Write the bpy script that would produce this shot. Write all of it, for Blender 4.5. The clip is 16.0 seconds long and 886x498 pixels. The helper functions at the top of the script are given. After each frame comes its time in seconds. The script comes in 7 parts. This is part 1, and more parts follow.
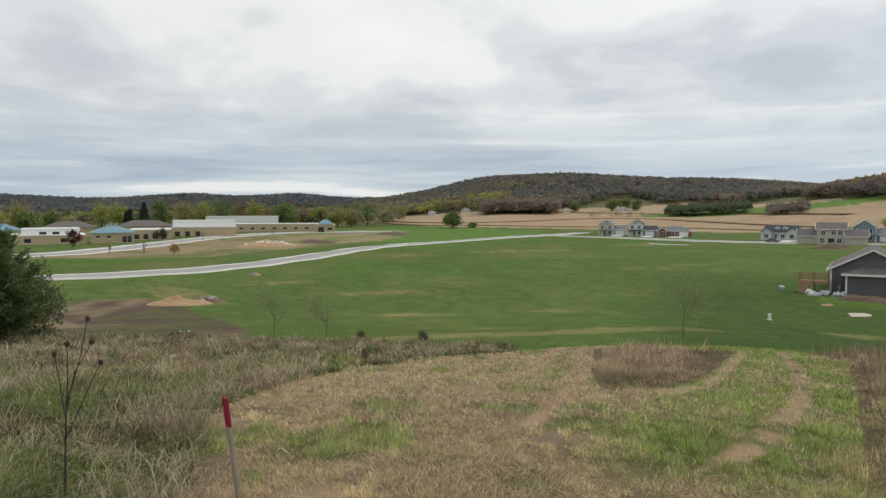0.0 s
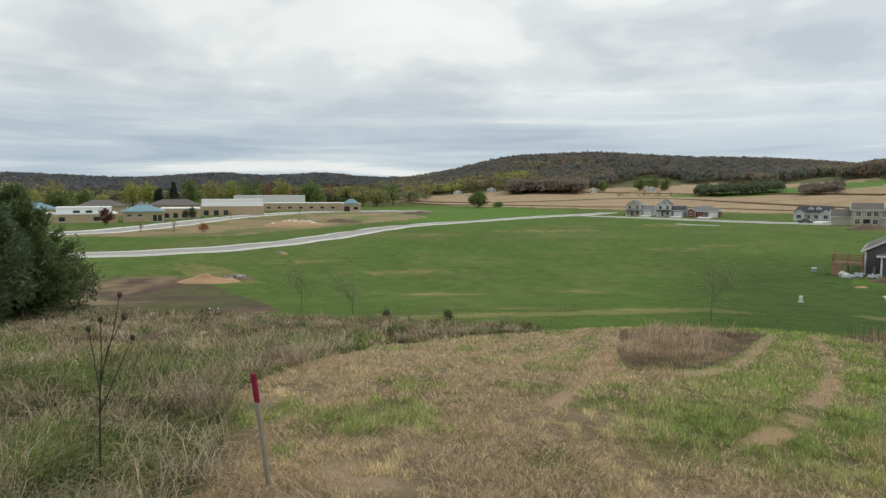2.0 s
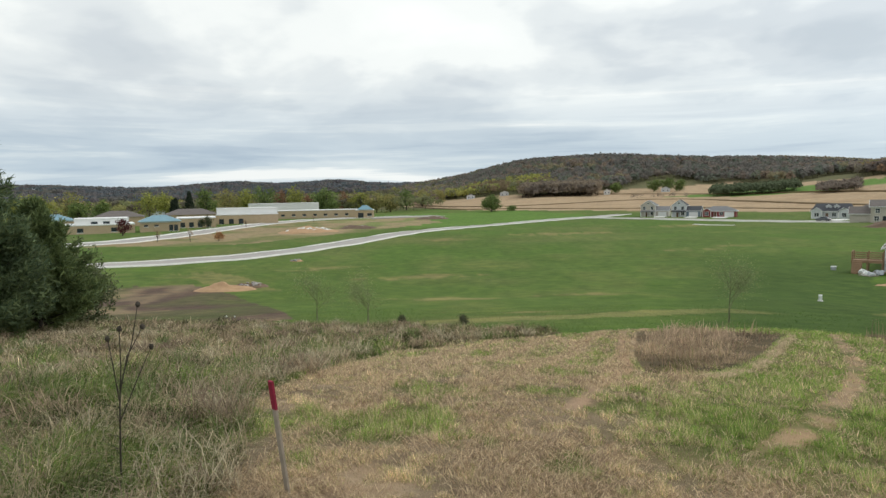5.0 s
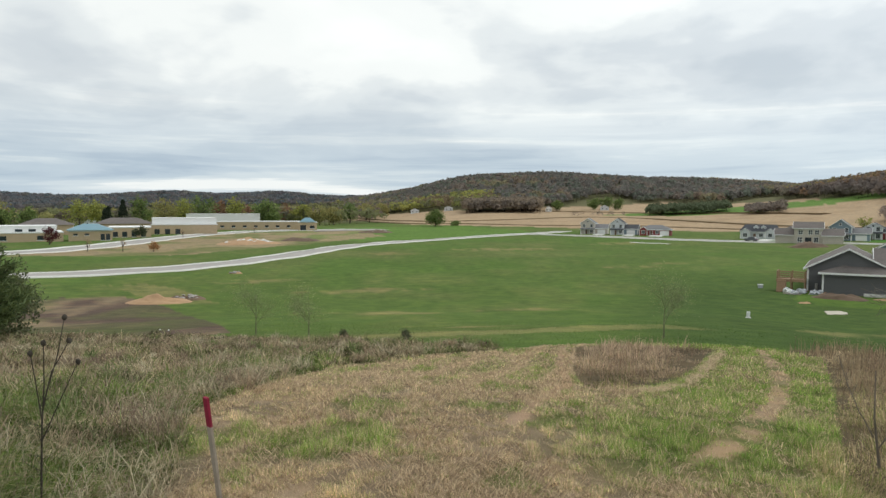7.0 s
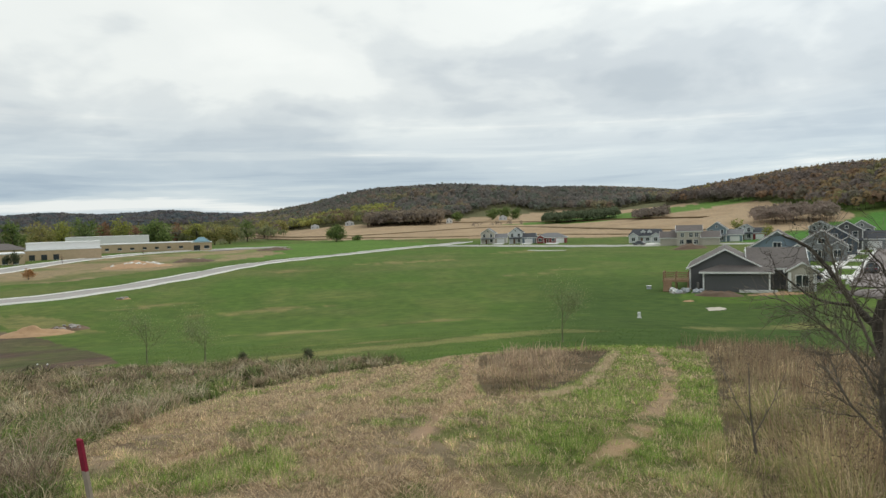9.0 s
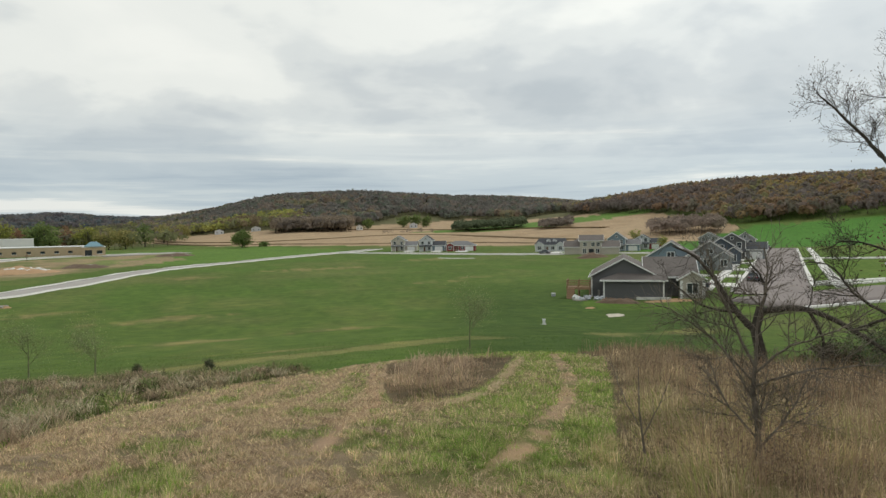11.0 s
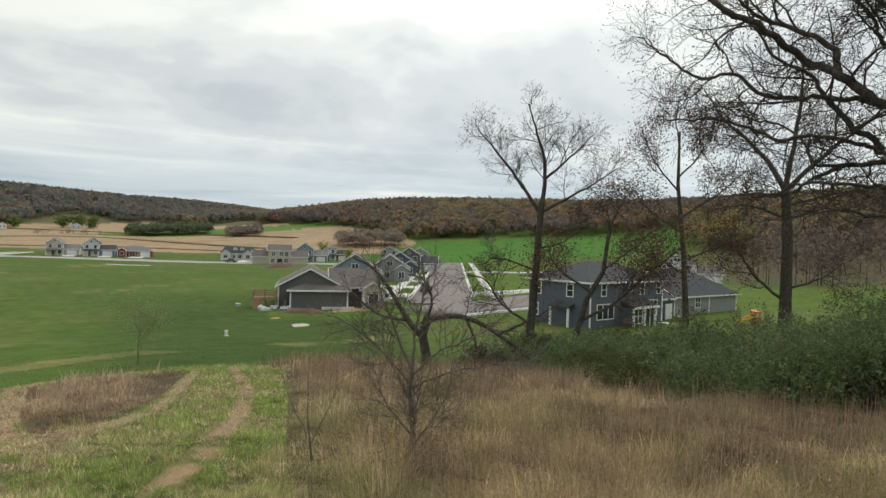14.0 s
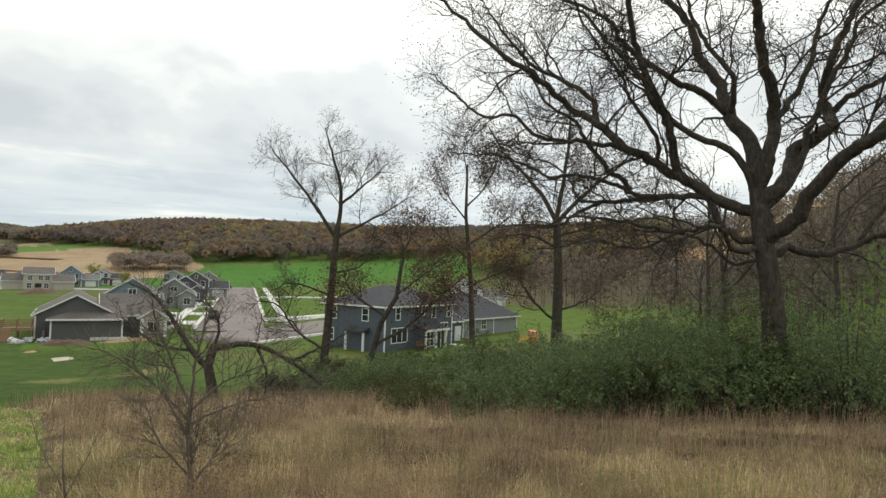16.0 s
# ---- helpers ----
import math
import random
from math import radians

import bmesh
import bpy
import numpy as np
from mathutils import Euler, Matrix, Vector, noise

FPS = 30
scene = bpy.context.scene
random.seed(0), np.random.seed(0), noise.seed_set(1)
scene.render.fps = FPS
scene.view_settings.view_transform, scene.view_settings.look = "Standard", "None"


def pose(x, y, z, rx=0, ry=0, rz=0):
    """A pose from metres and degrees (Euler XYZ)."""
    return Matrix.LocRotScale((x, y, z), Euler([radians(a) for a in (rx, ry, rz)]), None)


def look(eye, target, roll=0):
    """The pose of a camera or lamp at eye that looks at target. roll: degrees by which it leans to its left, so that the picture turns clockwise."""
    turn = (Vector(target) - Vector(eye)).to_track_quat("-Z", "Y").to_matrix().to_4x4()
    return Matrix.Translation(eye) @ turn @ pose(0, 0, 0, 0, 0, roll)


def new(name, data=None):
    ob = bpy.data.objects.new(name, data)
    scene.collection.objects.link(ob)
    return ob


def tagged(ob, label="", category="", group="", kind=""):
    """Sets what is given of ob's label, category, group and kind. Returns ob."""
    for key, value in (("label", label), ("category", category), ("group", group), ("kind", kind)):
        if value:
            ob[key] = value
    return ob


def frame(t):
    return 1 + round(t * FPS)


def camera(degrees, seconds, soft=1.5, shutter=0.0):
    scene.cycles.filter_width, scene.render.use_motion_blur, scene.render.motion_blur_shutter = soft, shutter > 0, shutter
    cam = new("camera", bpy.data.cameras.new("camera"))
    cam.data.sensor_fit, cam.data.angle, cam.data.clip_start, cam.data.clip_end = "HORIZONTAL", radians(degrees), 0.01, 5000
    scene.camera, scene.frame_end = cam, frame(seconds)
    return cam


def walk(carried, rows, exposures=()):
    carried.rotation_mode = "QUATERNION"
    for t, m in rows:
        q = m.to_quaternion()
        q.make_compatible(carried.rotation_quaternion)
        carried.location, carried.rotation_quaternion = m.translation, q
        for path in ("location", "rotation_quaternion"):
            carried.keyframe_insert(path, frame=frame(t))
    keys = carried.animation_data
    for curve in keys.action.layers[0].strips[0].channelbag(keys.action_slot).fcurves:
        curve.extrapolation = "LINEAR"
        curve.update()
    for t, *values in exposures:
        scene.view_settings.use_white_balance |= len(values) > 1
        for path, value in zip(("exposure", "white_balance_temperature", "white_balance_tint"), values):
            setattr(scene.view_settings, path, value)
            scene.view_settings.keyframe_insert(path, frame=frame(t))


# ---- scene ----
# the camera and its walk
cam = camera(68.31, 16.0, soft=1.45)
PATH = (
    (0.0, -0.002, 0.001, 1.683, 86.8, 0.1, 0.0),
    (0.5, 0.007, 0.004, 1.681, 86.45, 0.06, -0.15),
    (1.0, -0.004, 0.034, 1.676, 85.8, -0.21, 0.05),
    (1.5, -0.013, 0.041, 1.675, 85.57, 0.31, 1.3),
    (2.0, -0.007, 0.018, 1.676, 85.02, 0.01, 2.23),
    (2.5, -0.008, 0.019, 1.671, 84.21, 1.14, 3.34),
    (3.0, -0.01, 0.033, 1.669, 84.14, 0.74, 4.32),
    (3.5, -0.014, 0.032, 1.677, 84.99, 0.55, 4.93),
    (6.0, -0.01, 0.021, 1.675, 85.61, 0.69, 1.43),
    (6.5, -0.01, 0.024, 1.68, 85.98, 0.05, 0.22),
    (7.0, -0.011, 0.02, 1.68, 86.65, -0.08, -1.51),
    (7.5, 0.002, 0.03, 1.678, 86.81, -0.02, -2.46),
    (8.0, 0.038, 0.036, 1.691, 87.07, 0.88, -5.45),
    (8.5, 0.053, 0.053, 1.695, 87.51, 1.3, -8.33),
    (11.0, 0.108, -0.012, 1.717, 88.15, 0.98, -17.95),
    (11.5, 0.141, 0.004, 1.711, 88.16, -0.61, -23.19),
    (12.0, 0.172, -0.008, 1.708, 87.61, 0.56, -26.76),
    (12.5, 0.176, -0.034, 1.71, 87.62, -0.25, -29.5),
    (13.0, 0.195, -0.059, 1.711, 87.78, -1.32, -34.96),
    (13.5, 0.23, -0.07, 1.716, 88.13, -2.09, -40.39),
    (14.0, 0.25, -0.085, 1.718, 89.16, -1.54, -44.68),
    (14.5, 0.262, -0.097, 1.716, 89.86, -2.21, -49.5),
    (15.0, 0.256, -0.116, 1.732, 90.5, -3.4, -53.93),
    (15.5, 0.249, -0.134, 1.737, 91.25, -2.89, -57.87),
    (16.0, 0.278, -0.153, 1.74, 91.85, -1.96, -62.39),
)
walk(cam, [(t, pose(x, y, z, rx, ry, rz)) for t, x, y, z, rx, ry, rz in PATH],
     ((0.0, -0.05, 6500, 10), (2.0, -0.03, 6450, 8), (3.5, 0.13, 6450, 8), (7.0, 0.13, 6450, 8), (8.5, 0.05, 6450, 7), (11.0, -0.08, 6650, 7), (12.5, -0.05, 6700, 7), (14.5, 0.07, 6700, 7), (16.0, 0.18, 6800, 8)))

# world: an overcast sky with broken cloud, and a weak veiled sun
SUN_AZ, SUN_EL = 62.0, 42.0
world = bpy.data.worlds.new("overcast_sky")
scene.world = world
world.use_nodes = True


class Nodes:
    """Short notation for a node tree."""

    def __init__(self, tree):
        self.tree = tree
        tree.nodes.clear()

    def add(self, kind, inputs=None, operation=None, use_clamp=False, blend_type=None, attribute_name=None):
        n = self.tree.nodes.new(kind)
        if operation:
            n.operation = operation
        if use_clamp:
            n.use_clamp = True
        if blend_type:
            n.data_type, n.blend_type = "RGBA", blend_type
        if attribute_name:
            n.attribute_name = attribute_name
        for k, v in (inputs or {}).items():
            if isinstance(v, bpy.types.NodeSocket):
                self.tree.links.new(v, n.inputs[k])
            else:
                n.inputs[k].default_value = v
        return n

    def math(self, op, a, b=0.0, c=0.0, clamp=False):
        return self.add("ShaderNodeMath", {0: a, 1: b, 2: c}, operation=op, use_clamp=clamp).outputs[0]

    def mix(self, fac, a, b, blend="MIX"):
        n = self.add("ShaderNodeMix", {0: fac, 6: a, 7: b}, blend_type=blend)
        return n.outputs[2]

    def noise(self, vec, scale, detail=4.0, rough=0.5, warp=0.0):
        return self.add("ShaderNodeTexNoise", {"Vector": vec, "Scale": scale, "Detail": detail, "Roughness": rough, "Distortion": warp}).outputs[0]

    def ramp(self, fac, stops, interp="LINEAR"):
        n = self.add("ShaderNodeValToRGB", {0: fac})
        r = n.color_ramp
        r.interpolation = interp
        for i, (p, c) in enumerate(stops):
            e = r.elements[i] if i < 2 else r.elements.new(p)
            e.position = p
            e.color = (*c, 1.0) if isinstance(c, tuple) else (c, c, c, 1.0)
        return n.outputs[0]


w = Nodes(world.node_tree)
co = w.add("ShaderNodeTexCoord").outputs["Generated"]
sep = w.add("ShaderNodeSeparateXYZ", {0: co}).outputs
zz = w.math("MAXIMUM", sep[2], 0.0)
den = w.math("ADD", zz, 0.26)
flat = w.add("ShaderNodeCombineXYZ", {0: w.math("DIVIDE", sep[0], den), 1: w.math("DIVIDE", sep[1], den), 2: 3.7}).outputs[0]
big = w.noise(flat, 0.85, 5.0, 0.50, 0.35)
mid = w.noise(flat, 3.2, 6.0, 0.52, 0.3)
cover = w.math("ADD", w.math("MULTIPLY", big, 0.80), w.math("MULTIPLY", mid, 0.20))
cloud = w.ramp(cover, ((0.35, (0.58, 0.635, 0.685)), (0.43, (0.70, 0.745, 0.78)), (0.485, (0.84, 0.875, 0.885)), (0.54, (1.0, 1.02, 1.0)), (0.66, (1.08, 1.09, 1.06))), "EASE")
# over the skyline the deck is seen edge on: long blue-grey bands with bright slits between
edge_on = w.add("ShaderNodeCombineXYZ", {0: w.math("MULTIPLY", sep[0], 1.6), 1: w.math("MULTIPLY", sep[1], 1.6), 2: w.math("MULTIPLY", zz, 24.0)}).outputs[0]
band = w.ramp(w.noise(edge_on, 1.15, 6.0, 0.58, 0.35), ((0.38, (0.42, 0.525, 0.64)), (0.50, (0.55, 0.65, 0.74)), (0.59, (0.70, 0.78, 0.83)), (0.67, (0.98, 1.0, 0.99))), "EASE")
cloud = w.mix(w.ramp(zz, ((0.03, 0.95), (0.20, 0.0)), "EASE"), cloud, band)
# brighter towards the veiled sun
toward = w.add("ShaderNodeVectorMath", {0: co, 1: (math.sin(radians(SUN_AZ)) * math.cos(radians(SUN_EL)), math.cos(radians(SUN_AZ)) * math.cos(radians(SUN_EL)), math.sin(radians(SUN_EL)))}, operation="DOT_PRODUCT").outputs[1]
glow = w.math("ADD", 0.93, w.math("MULTIPLY", w.math("POWER", w.math("MAXIMUM", toward, 0.0), 5.0), 0.38))
cloud = w.add("ShaderNodeVectorMath", {0: cloud, 3: glow}, operation="SCALE").outputs[0]
sky = w.add("ShaderNodeTexSky")
sky.sky_type, sky.sun_disc, sky.sun_elevation, sky.sun_rotation = "NISHITA", False, radians(SUN_EL), radians(SUN_AZ)
bg_sky = w.add("ShaderNodeBackground", {0: sky.outputs[0], 1: 0.06}).outputs[0]
bg_cloud = w.add("ShaderNodeBackground", {0: cloud, 1: 0.98}).outputs[0]
both = w.add("ShaderNodeMixShader", {0: 0.93, 1: bg_sky, 2: bg_cloud}).outputs[0]
w.add("ShaderNodeOutputWorld", {0: both})

sun = new("sun", bpy.data.lights.new("sun", "SUN"))
sun.data.energy, sun.data.angle, sun.data.color = 1.1, radians(25), (1.0, 0.97, 0.92)
sun.matrix_world = look((200 * math.sin(radians(SUN_AZ)), 200 * math.cos(radians(SUN_AZ)), 200 * math.tan(radians(SUN_EL))), (0, 0, 0))
tagged(sun, "veiled sun behind the cloud cover", "sun", kind="structure")
scene.view_settings.exposure = 0.0

# materials
MATS = {}


def principled(nd, color, rough=0.9, metal=0.0, bump=None, strength=0.3, dist=0.02, spec=0.3):
    ins = {"Base Color": color, "Roughness": rough, "Metallic": metal, "Specular IOR Level": spec}
    if bump is not None:
        ins["Normal"] = nd.add("ShaderNodeBump", {"Height": bump, "Strength": strength, "Distance": dist}).outputs[0]
    b = nd.add("ShaderNodeBsdfPrincipled", ins)
    nd.add("ShaderNodeOutputMaterial", {0: b.outputs[0]})
    return b


def material(name):
    m = bpy.data.materials.new(name)
    m.use_nodes = True
    MATS[name] = m
    return m, Nodes(m.node_tree)


def paint(name, color, rough=0.7, vary=0.12, scale=1.5, metal=0.0, bump=0.15, fine=40.0, spec=0.3):
    """A plain surface, mottled at two scales and varied from piece to piece."""
    m, n = material(name)
    pos = n.add("ShaderNodeTexCoord").outputs["Object"]
    a = n.noise(pos, scale, 5, 0.55)
    b = n.noise(pos, fine, 3, 0.6)
    rnd = n.add("ShaderNodeObjectInfo").outputs["Random"]
    k = n.math("ADD", n.math("MULTIPLY", n.math("SUBTRACT", a, 0.5), vary * 2.2), n.math("MULTIPLY", n.math("SUBTRACT", b, 0.5), vary * 1.2))
    k = n.math("ADD", k, n.math("MULTIPLY", n.math("SUBTRACT", rnd, 0.5), vary * 0.6))
    k = n.math("ADD", k, 1.0)
    col = n.add("ShaderNodeVectorMath", {0: color[:3], 3: k}, operation="SCALE").outputs[0]
    principled(n, col, rough, metal, b, bump, 0.01, spec)
    return m


def siding(name, color, course=0.18):
    """Lapped siding boards: each course leans out to its lower edge, and is darker along it."""
    m, n = material(name)
    pos = n.add("ShaderNodeTexCoord").outputs["Object"]
    z = n.add("ShaderNodeSeparateXYZ", {0: pos}).outputs[2]
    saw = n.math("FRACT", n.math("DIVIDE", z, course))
    a = n.noise(pos, 0.8, 4, 0.5)
    rnd = n.add("ShaderNodeObjectInfo").outputs["Random"]
    k = n.math("ADD", 0.93, n.math("MULTIPLY", a, 0.16))
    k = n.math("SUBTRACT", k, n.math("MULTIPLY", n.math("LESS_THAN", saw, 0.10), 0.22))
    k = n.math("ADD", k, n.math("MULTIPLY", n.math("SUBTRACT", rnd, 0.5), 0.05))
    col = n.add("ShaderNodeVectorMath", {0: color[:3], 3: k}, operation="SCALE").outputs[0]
    principled(n, col, 0.6, 0.0, n.math("SUBTRACT", 1.0, saw), 0.5, 0.015)
    return m


def shingles(name, color):
    m, n = material(name)
    pos = n.add("ShaderNodeTexCoord").outputs["Object"]
    br = n.add("ShaderNodeTexBrick", {"Vector": pos, "Color1": (1, 1, 1, 1), "Color2": (0.72, 0.72, 0.72, 1), "Mortar": (0.55, 0.55, 0.55, 1), "Scale": 2.2, "Mortar Size": 0.02}).outputs[0]
    a = n.noise(pos, 0.5, 4, 0.55)
    g = n.noise(pos, 30.0, 3, 0.6)
    k = n.math("ADD", 0.62, n.math("ADD", n.math("MULTIPLY", a, 0.45), n.math("MULTIPLY", g, 0.3)))
    base = n.add("ShaderNodeVectorMath", {0: color[:3], 3: k}, operation="SCALE").outputs[0]
    col = n.mix(0.6, base, br, "MULTIPLY")
    principled(n, col, 0.95, 0.0, g, 0.4, 0.01)
    return m


def tinted(name, rough=0.8, vary=0.25, spec=0.2, translucent=0.25):
    """Plants: the colour of each blade or leaf is its own, stored with the mesh."""
    m, n = material(name)
    c = n.add("ShaderNodeAttribute", attribute_name="tint").outputs["Color"]
    rnd = n.add("ShaderNodeNewGeometry").outputs["Random Per Island"]
    k = n.math("ADD", 1.0 - vary, n.math("MULTIPLY", rnd, 2 * vary))
    col = n.add("ShaderNodeVectorMath", {0: c, 3: k}, operation="SCALE").outputs[0]
    b = n.add("ShaderNodeBsdfPrincipled", {"Base Color": col, "Roughness": rough, "Specular IOR Level": spec})
    t = n.add("ShaderNodeBsdfTranslucent", {"Color": col})
    mx = n.add("ShaderNodeMixShader", {0: translucent, 1: b.outputs[0], 2: t.outputs[0]})
    n.add("ShaderNodeOutputMaterial", {0: mx.outputs[0]})
    return m


def bark(name, color):
    m, n = material(name)
    pos = n.add("ShaderNodeTexCoord").outputs["Object"]
    mp = n.add("ShaderNodeMapping", {0: pos, 3: (1, 1, 0.22)}).outputs[0]
    a = n.noise(mp, 14.0, 6, 0.65)
    b = n.noise(pos, 1.7, 4, 0.5)
    lichen = n.ramp(n.noise(pos, 5.0, 5, 0.6), ((0.52, 0.0), (0.66, 1.0)))
    k = n.math("ADD", -0.25, n.math("ADD", n.math("MULTIPLY", a, 1.7), n.math("ADD", n.math("MULTIPLY", b, 0.45), n.math("MULTIPLY", lichen, 0.55))))
    col = n.add("ShaderNodeVectorMath", {0: color[:3], 3: k}, operation="SCALE").outputs[0]
    principled(n, col, 0.95, 0.0, a, 1.0, 0.06, 0.15)
    return m


def ground_material():
    """Meadow, mown straw, stubble and soil: how much of each grows where comes with the sheet."""
    m, n = material("ground")
    pos = n.add("ShaderNodeTexCoord").outputs["Object"]
    c = n.add("ShaderNodeAttribute", attribute_name="tint").outputs["Color"]
    a = n.noise(pos, 0.035, 5, 0.55, 0.4)
    b = n.noise(pos, 0.6, 6, 0.62, 0.3)
    d = n.noise(pos, 9.0, 5, 0.7)
    e = n.noise(pos, 60.0, 3, 0.7)
    k = n.math("ADD", n.math("MULTIPLY", a, 0.35), n.math("MULTIPLY", b, 0.40))
    k = n.math("ADD", k, n.math("ADD", n.math("MULTIPLY", d, 0.45), n.math("MULTIPLY", e, 0.30)))
    patch = n.ramp(n.noise(pos, 0.22, 6, 0.62, 0.6), ((0.36, 0.0), (0.64, 1.0)))
    k = n.math("ADD", k, n.math("MULTIPLY", n.math("SUBTRACT", patch, 0.5), 0.15))
    k = n.math("ADD", k, n.math("MULTIPLY", n.math("SUBTRACT", n.ramp(b, ((0.36, 0.0), (0.64, 1.0))), 0.5), 0.16))
    k = n.math("ADD", k, 0.25)
    col = n.add("ShaderNodeVectorMath", {0: c, 3: k}, operation="SCALE").outputs[0]
    straw = n.math("MULTIPLY", n.ramp(b, ((0.45, 0.0), (0.75, 1.0))), 0.35)
    col2 = n.mix(straw, col, n.mix(1.0, col, (1.55, 1.15, 0.85, 1.0), "MULTIPLY"))
    principled(n, col2, 1.0, 0.0, n.math("ADD", d, n.math("MULTIPLY", e, 0.5)), 0.6, 0.05, 0.05)
    return m


def asphalt_material(name, color):
    m, n = material(name)
    pos = n.add("ShaderNodeTexCoord").outputs["Object"]
    a = n.noise(pos, 0.15, 4, 0.5)
    b = n.noise(pos, 40.0, 3, 0.7)
    k = n.math("ADD", 0.7, n.math("ADD", n.math("MULTIPLY", a, 0.35), n.math("MULTIPLY", b, 0.25)))
    col = n.add("ShaderNodeVectorMath", {0: color[:3], 3: k}, operation="SCALE").outputs[0]
    principled(n, col, 0.9, 0.0, b, 0.3, 0.01)
    return m


ground_material()
asphalt_material("asphalt", (0.215, 0.185, 0.175))
asphalt_material("lot", (0.34, 0.32, 0.30))
paint("concrete", (0.66, 0.65, 0.62), 0.9, 0.10, 0.7)
paint("trim_white", (0.78, 0.78, 0.77), 0.5, 0.04)
paint("brick_tan", (0.52, 0.40, 0.27), 0.9, 0.14, 0.6)
paint("panel_white", (0.78, 0.78, 0.77), 0.6, 0.05, 0.4)
paint("metal_teal", (0.17, 0.30, 0.36), 0.45, 0.10, 0.3, 0.2)
paint("roof_flat", (0.30, 0.31, 0.33), 0.9, 0.12, 0.2)
paint("soil", (0.15, 0.105, 0.075), 1.0, 0.35, 0.9, bump=0.8, fine=12.0)
paint("strip_brown", (0.15, 0.105, 0.055), 1.0, 0.3, 0.2, bump=0.5, fine=3.0)
paint("cement_spill", (0.47, 0.43, 0.36), 1.0, 0.2, 0.8)
paint("clay_tan", (0.40, 0.26, 0.15), 1.0, 0.25, 1.2, bump=0.8, fine=10.0)
paint("stone_grey", (0.33, 0.31, 0.29), 0.9, 0.25, 2.0)
paint("wood_raw", (0.29, 0.19, 0.115), 0.8, 0.2, 3.0)
paint("wood_weathered", (0.33, 0.29, 0.24), 0.9, 0.22, 9.0, bump=0.5)
paint("stake_red", (0.27, 0.02, 0.05), 0.8, 0.35, 12.0)
paint("black_rubber", (0.02, 0.02, 0.02), 0.8)
paint("car_blue", (0.03, 0.05, 0.10), 0.3, 0.05, spec=0.5)
paint("car_grey", (0.10, 0.11, 0.12), 0.3, 0.05, spec=0.5)
paint("plastic_white", (0.75, 0.76, 0.75), 0.5, 0.05)
paint("orange_plastic", (0.50, 0.10, 0.03), 0.5, 0.1)
paint("yellow_plastic", (0.55, 0.38, 0.05), 0.5, 0.1)
paint("tarp_grey", (0.40, 0.42, 0.45), 0.7, 0.25, 3.0)
paint("door_brown", (0.14, 0.08, 0.05), 0.5, 0.1)
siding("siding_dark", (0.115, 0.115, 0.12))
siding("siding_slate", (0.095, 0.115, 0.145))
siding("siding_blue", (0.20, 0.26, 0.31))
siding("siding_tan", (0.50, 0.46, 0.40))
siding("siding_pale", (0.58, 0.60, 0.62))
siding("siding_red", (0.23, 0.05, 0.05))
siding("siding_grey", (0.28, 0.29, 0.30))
shingles("shingle_brown", (0.17, 0.15, 0.14))
shingles("shingle_dark", (0.075, 0.080, 0.09))
shingles("shingle_grey", (0.22, 0.22, 0.225))
bark("bark", (0.088, 0.077, 0.064))
bark("bark_grey", (0.22, 0.19, 0.155))
bark("bark_pale", (0.25, 0.26, 0.15))
tinted("grass", translucent=0.35)
tinted("leaf", 0.75, 0.35, translucent=0.4)
tinted("canopy", 0.95, 0.14, translucent=0.4, spec=0.03)
tinted("needle", 0.7, 0.3, translucent=0.3)


def glass_material():
    m, n = material("glass")
    principled(n, (0.03, 0.04, 0.05, 1), 0.08, 0.0, spec=0.6)


glass_material()

# building helpers
def from_arrays(name, verts, faces, mat, tint=None, smooth_faces=False):
    """A mesh object from numpy arrays; faces all have the same number of corners."""
    me = bpy.data.meshes.new(name)
    faces = np.asarray(faces, np.int32)
    nf, k = faces.shape
    me.vertices.add(len(verts))
    me.vertices.foreach_set("co", np.asarray(verts, np.float32).ravel())
    me.loops.add(nf * k)
    me.loops.foreach_set("vertex_index", faces.ravel())
    me.polygons.add(nf)
    me.polygons.foreach_set("loop_start", np.arange(0, nf * k, k, dtype=np.int32))
    if tint is not None:
        at = me.color_attributes.new("tint", "FLOAT_COLOR", "POINT")
        c = np.ones((len(verts), 4), np.float32)
        c[:, :3] = tint
        at.data.foreach_set("color", c.ravel())
    me.update(calc_edges=True)
    if smooth_faces:
        me.polygons.foreach_set("use_smooth", np.ones(nf, bool))
    me.materials.append(MATS[mat])
    return new(name, me)


def thing(name, m, label, category, group="", kind=""):
    e = new(name)
    e.matrix_world = m
    e.empty_display_size = 0.3
    return tagged(e, label, category, group, kind)


def part(name, bm, mat, parent, label=""):
    me = bpy.data.meshes.new(name)
    bm.to_mesh(me)
    bm.free()
    me.materials.append(MATS[mat])
    ob = new(name, me)
    ob.parent = parent
    if label:
        ob["label"] = label
    return ob


def child(ob, parent, label=""):
    ob.parent = parent
    if label:
        ob["label"] = label
    return ob


def box(bm, x0, y0, z0, x1, y1, z1, bevel=0.0):
    m = Matrix.Translation(((x0 + x1) / 2, (y0 + y1) / 2, (z0 + z1) / 2)) @ Matrix.Diagonal((abs(x1 - x0), abs(y1 - y0), abs(z1 - z0), 1))
    g = bmesh.ops.create_cube(bm, size=1.0, matrix=m)
    if bevel:
        es = list({e for v in g["verts"] for e in v.link_edges})
        bmesh.ops.bevel(bm, geom=es, offset=bevel, segments=1, affect="EDGES")
    return bm


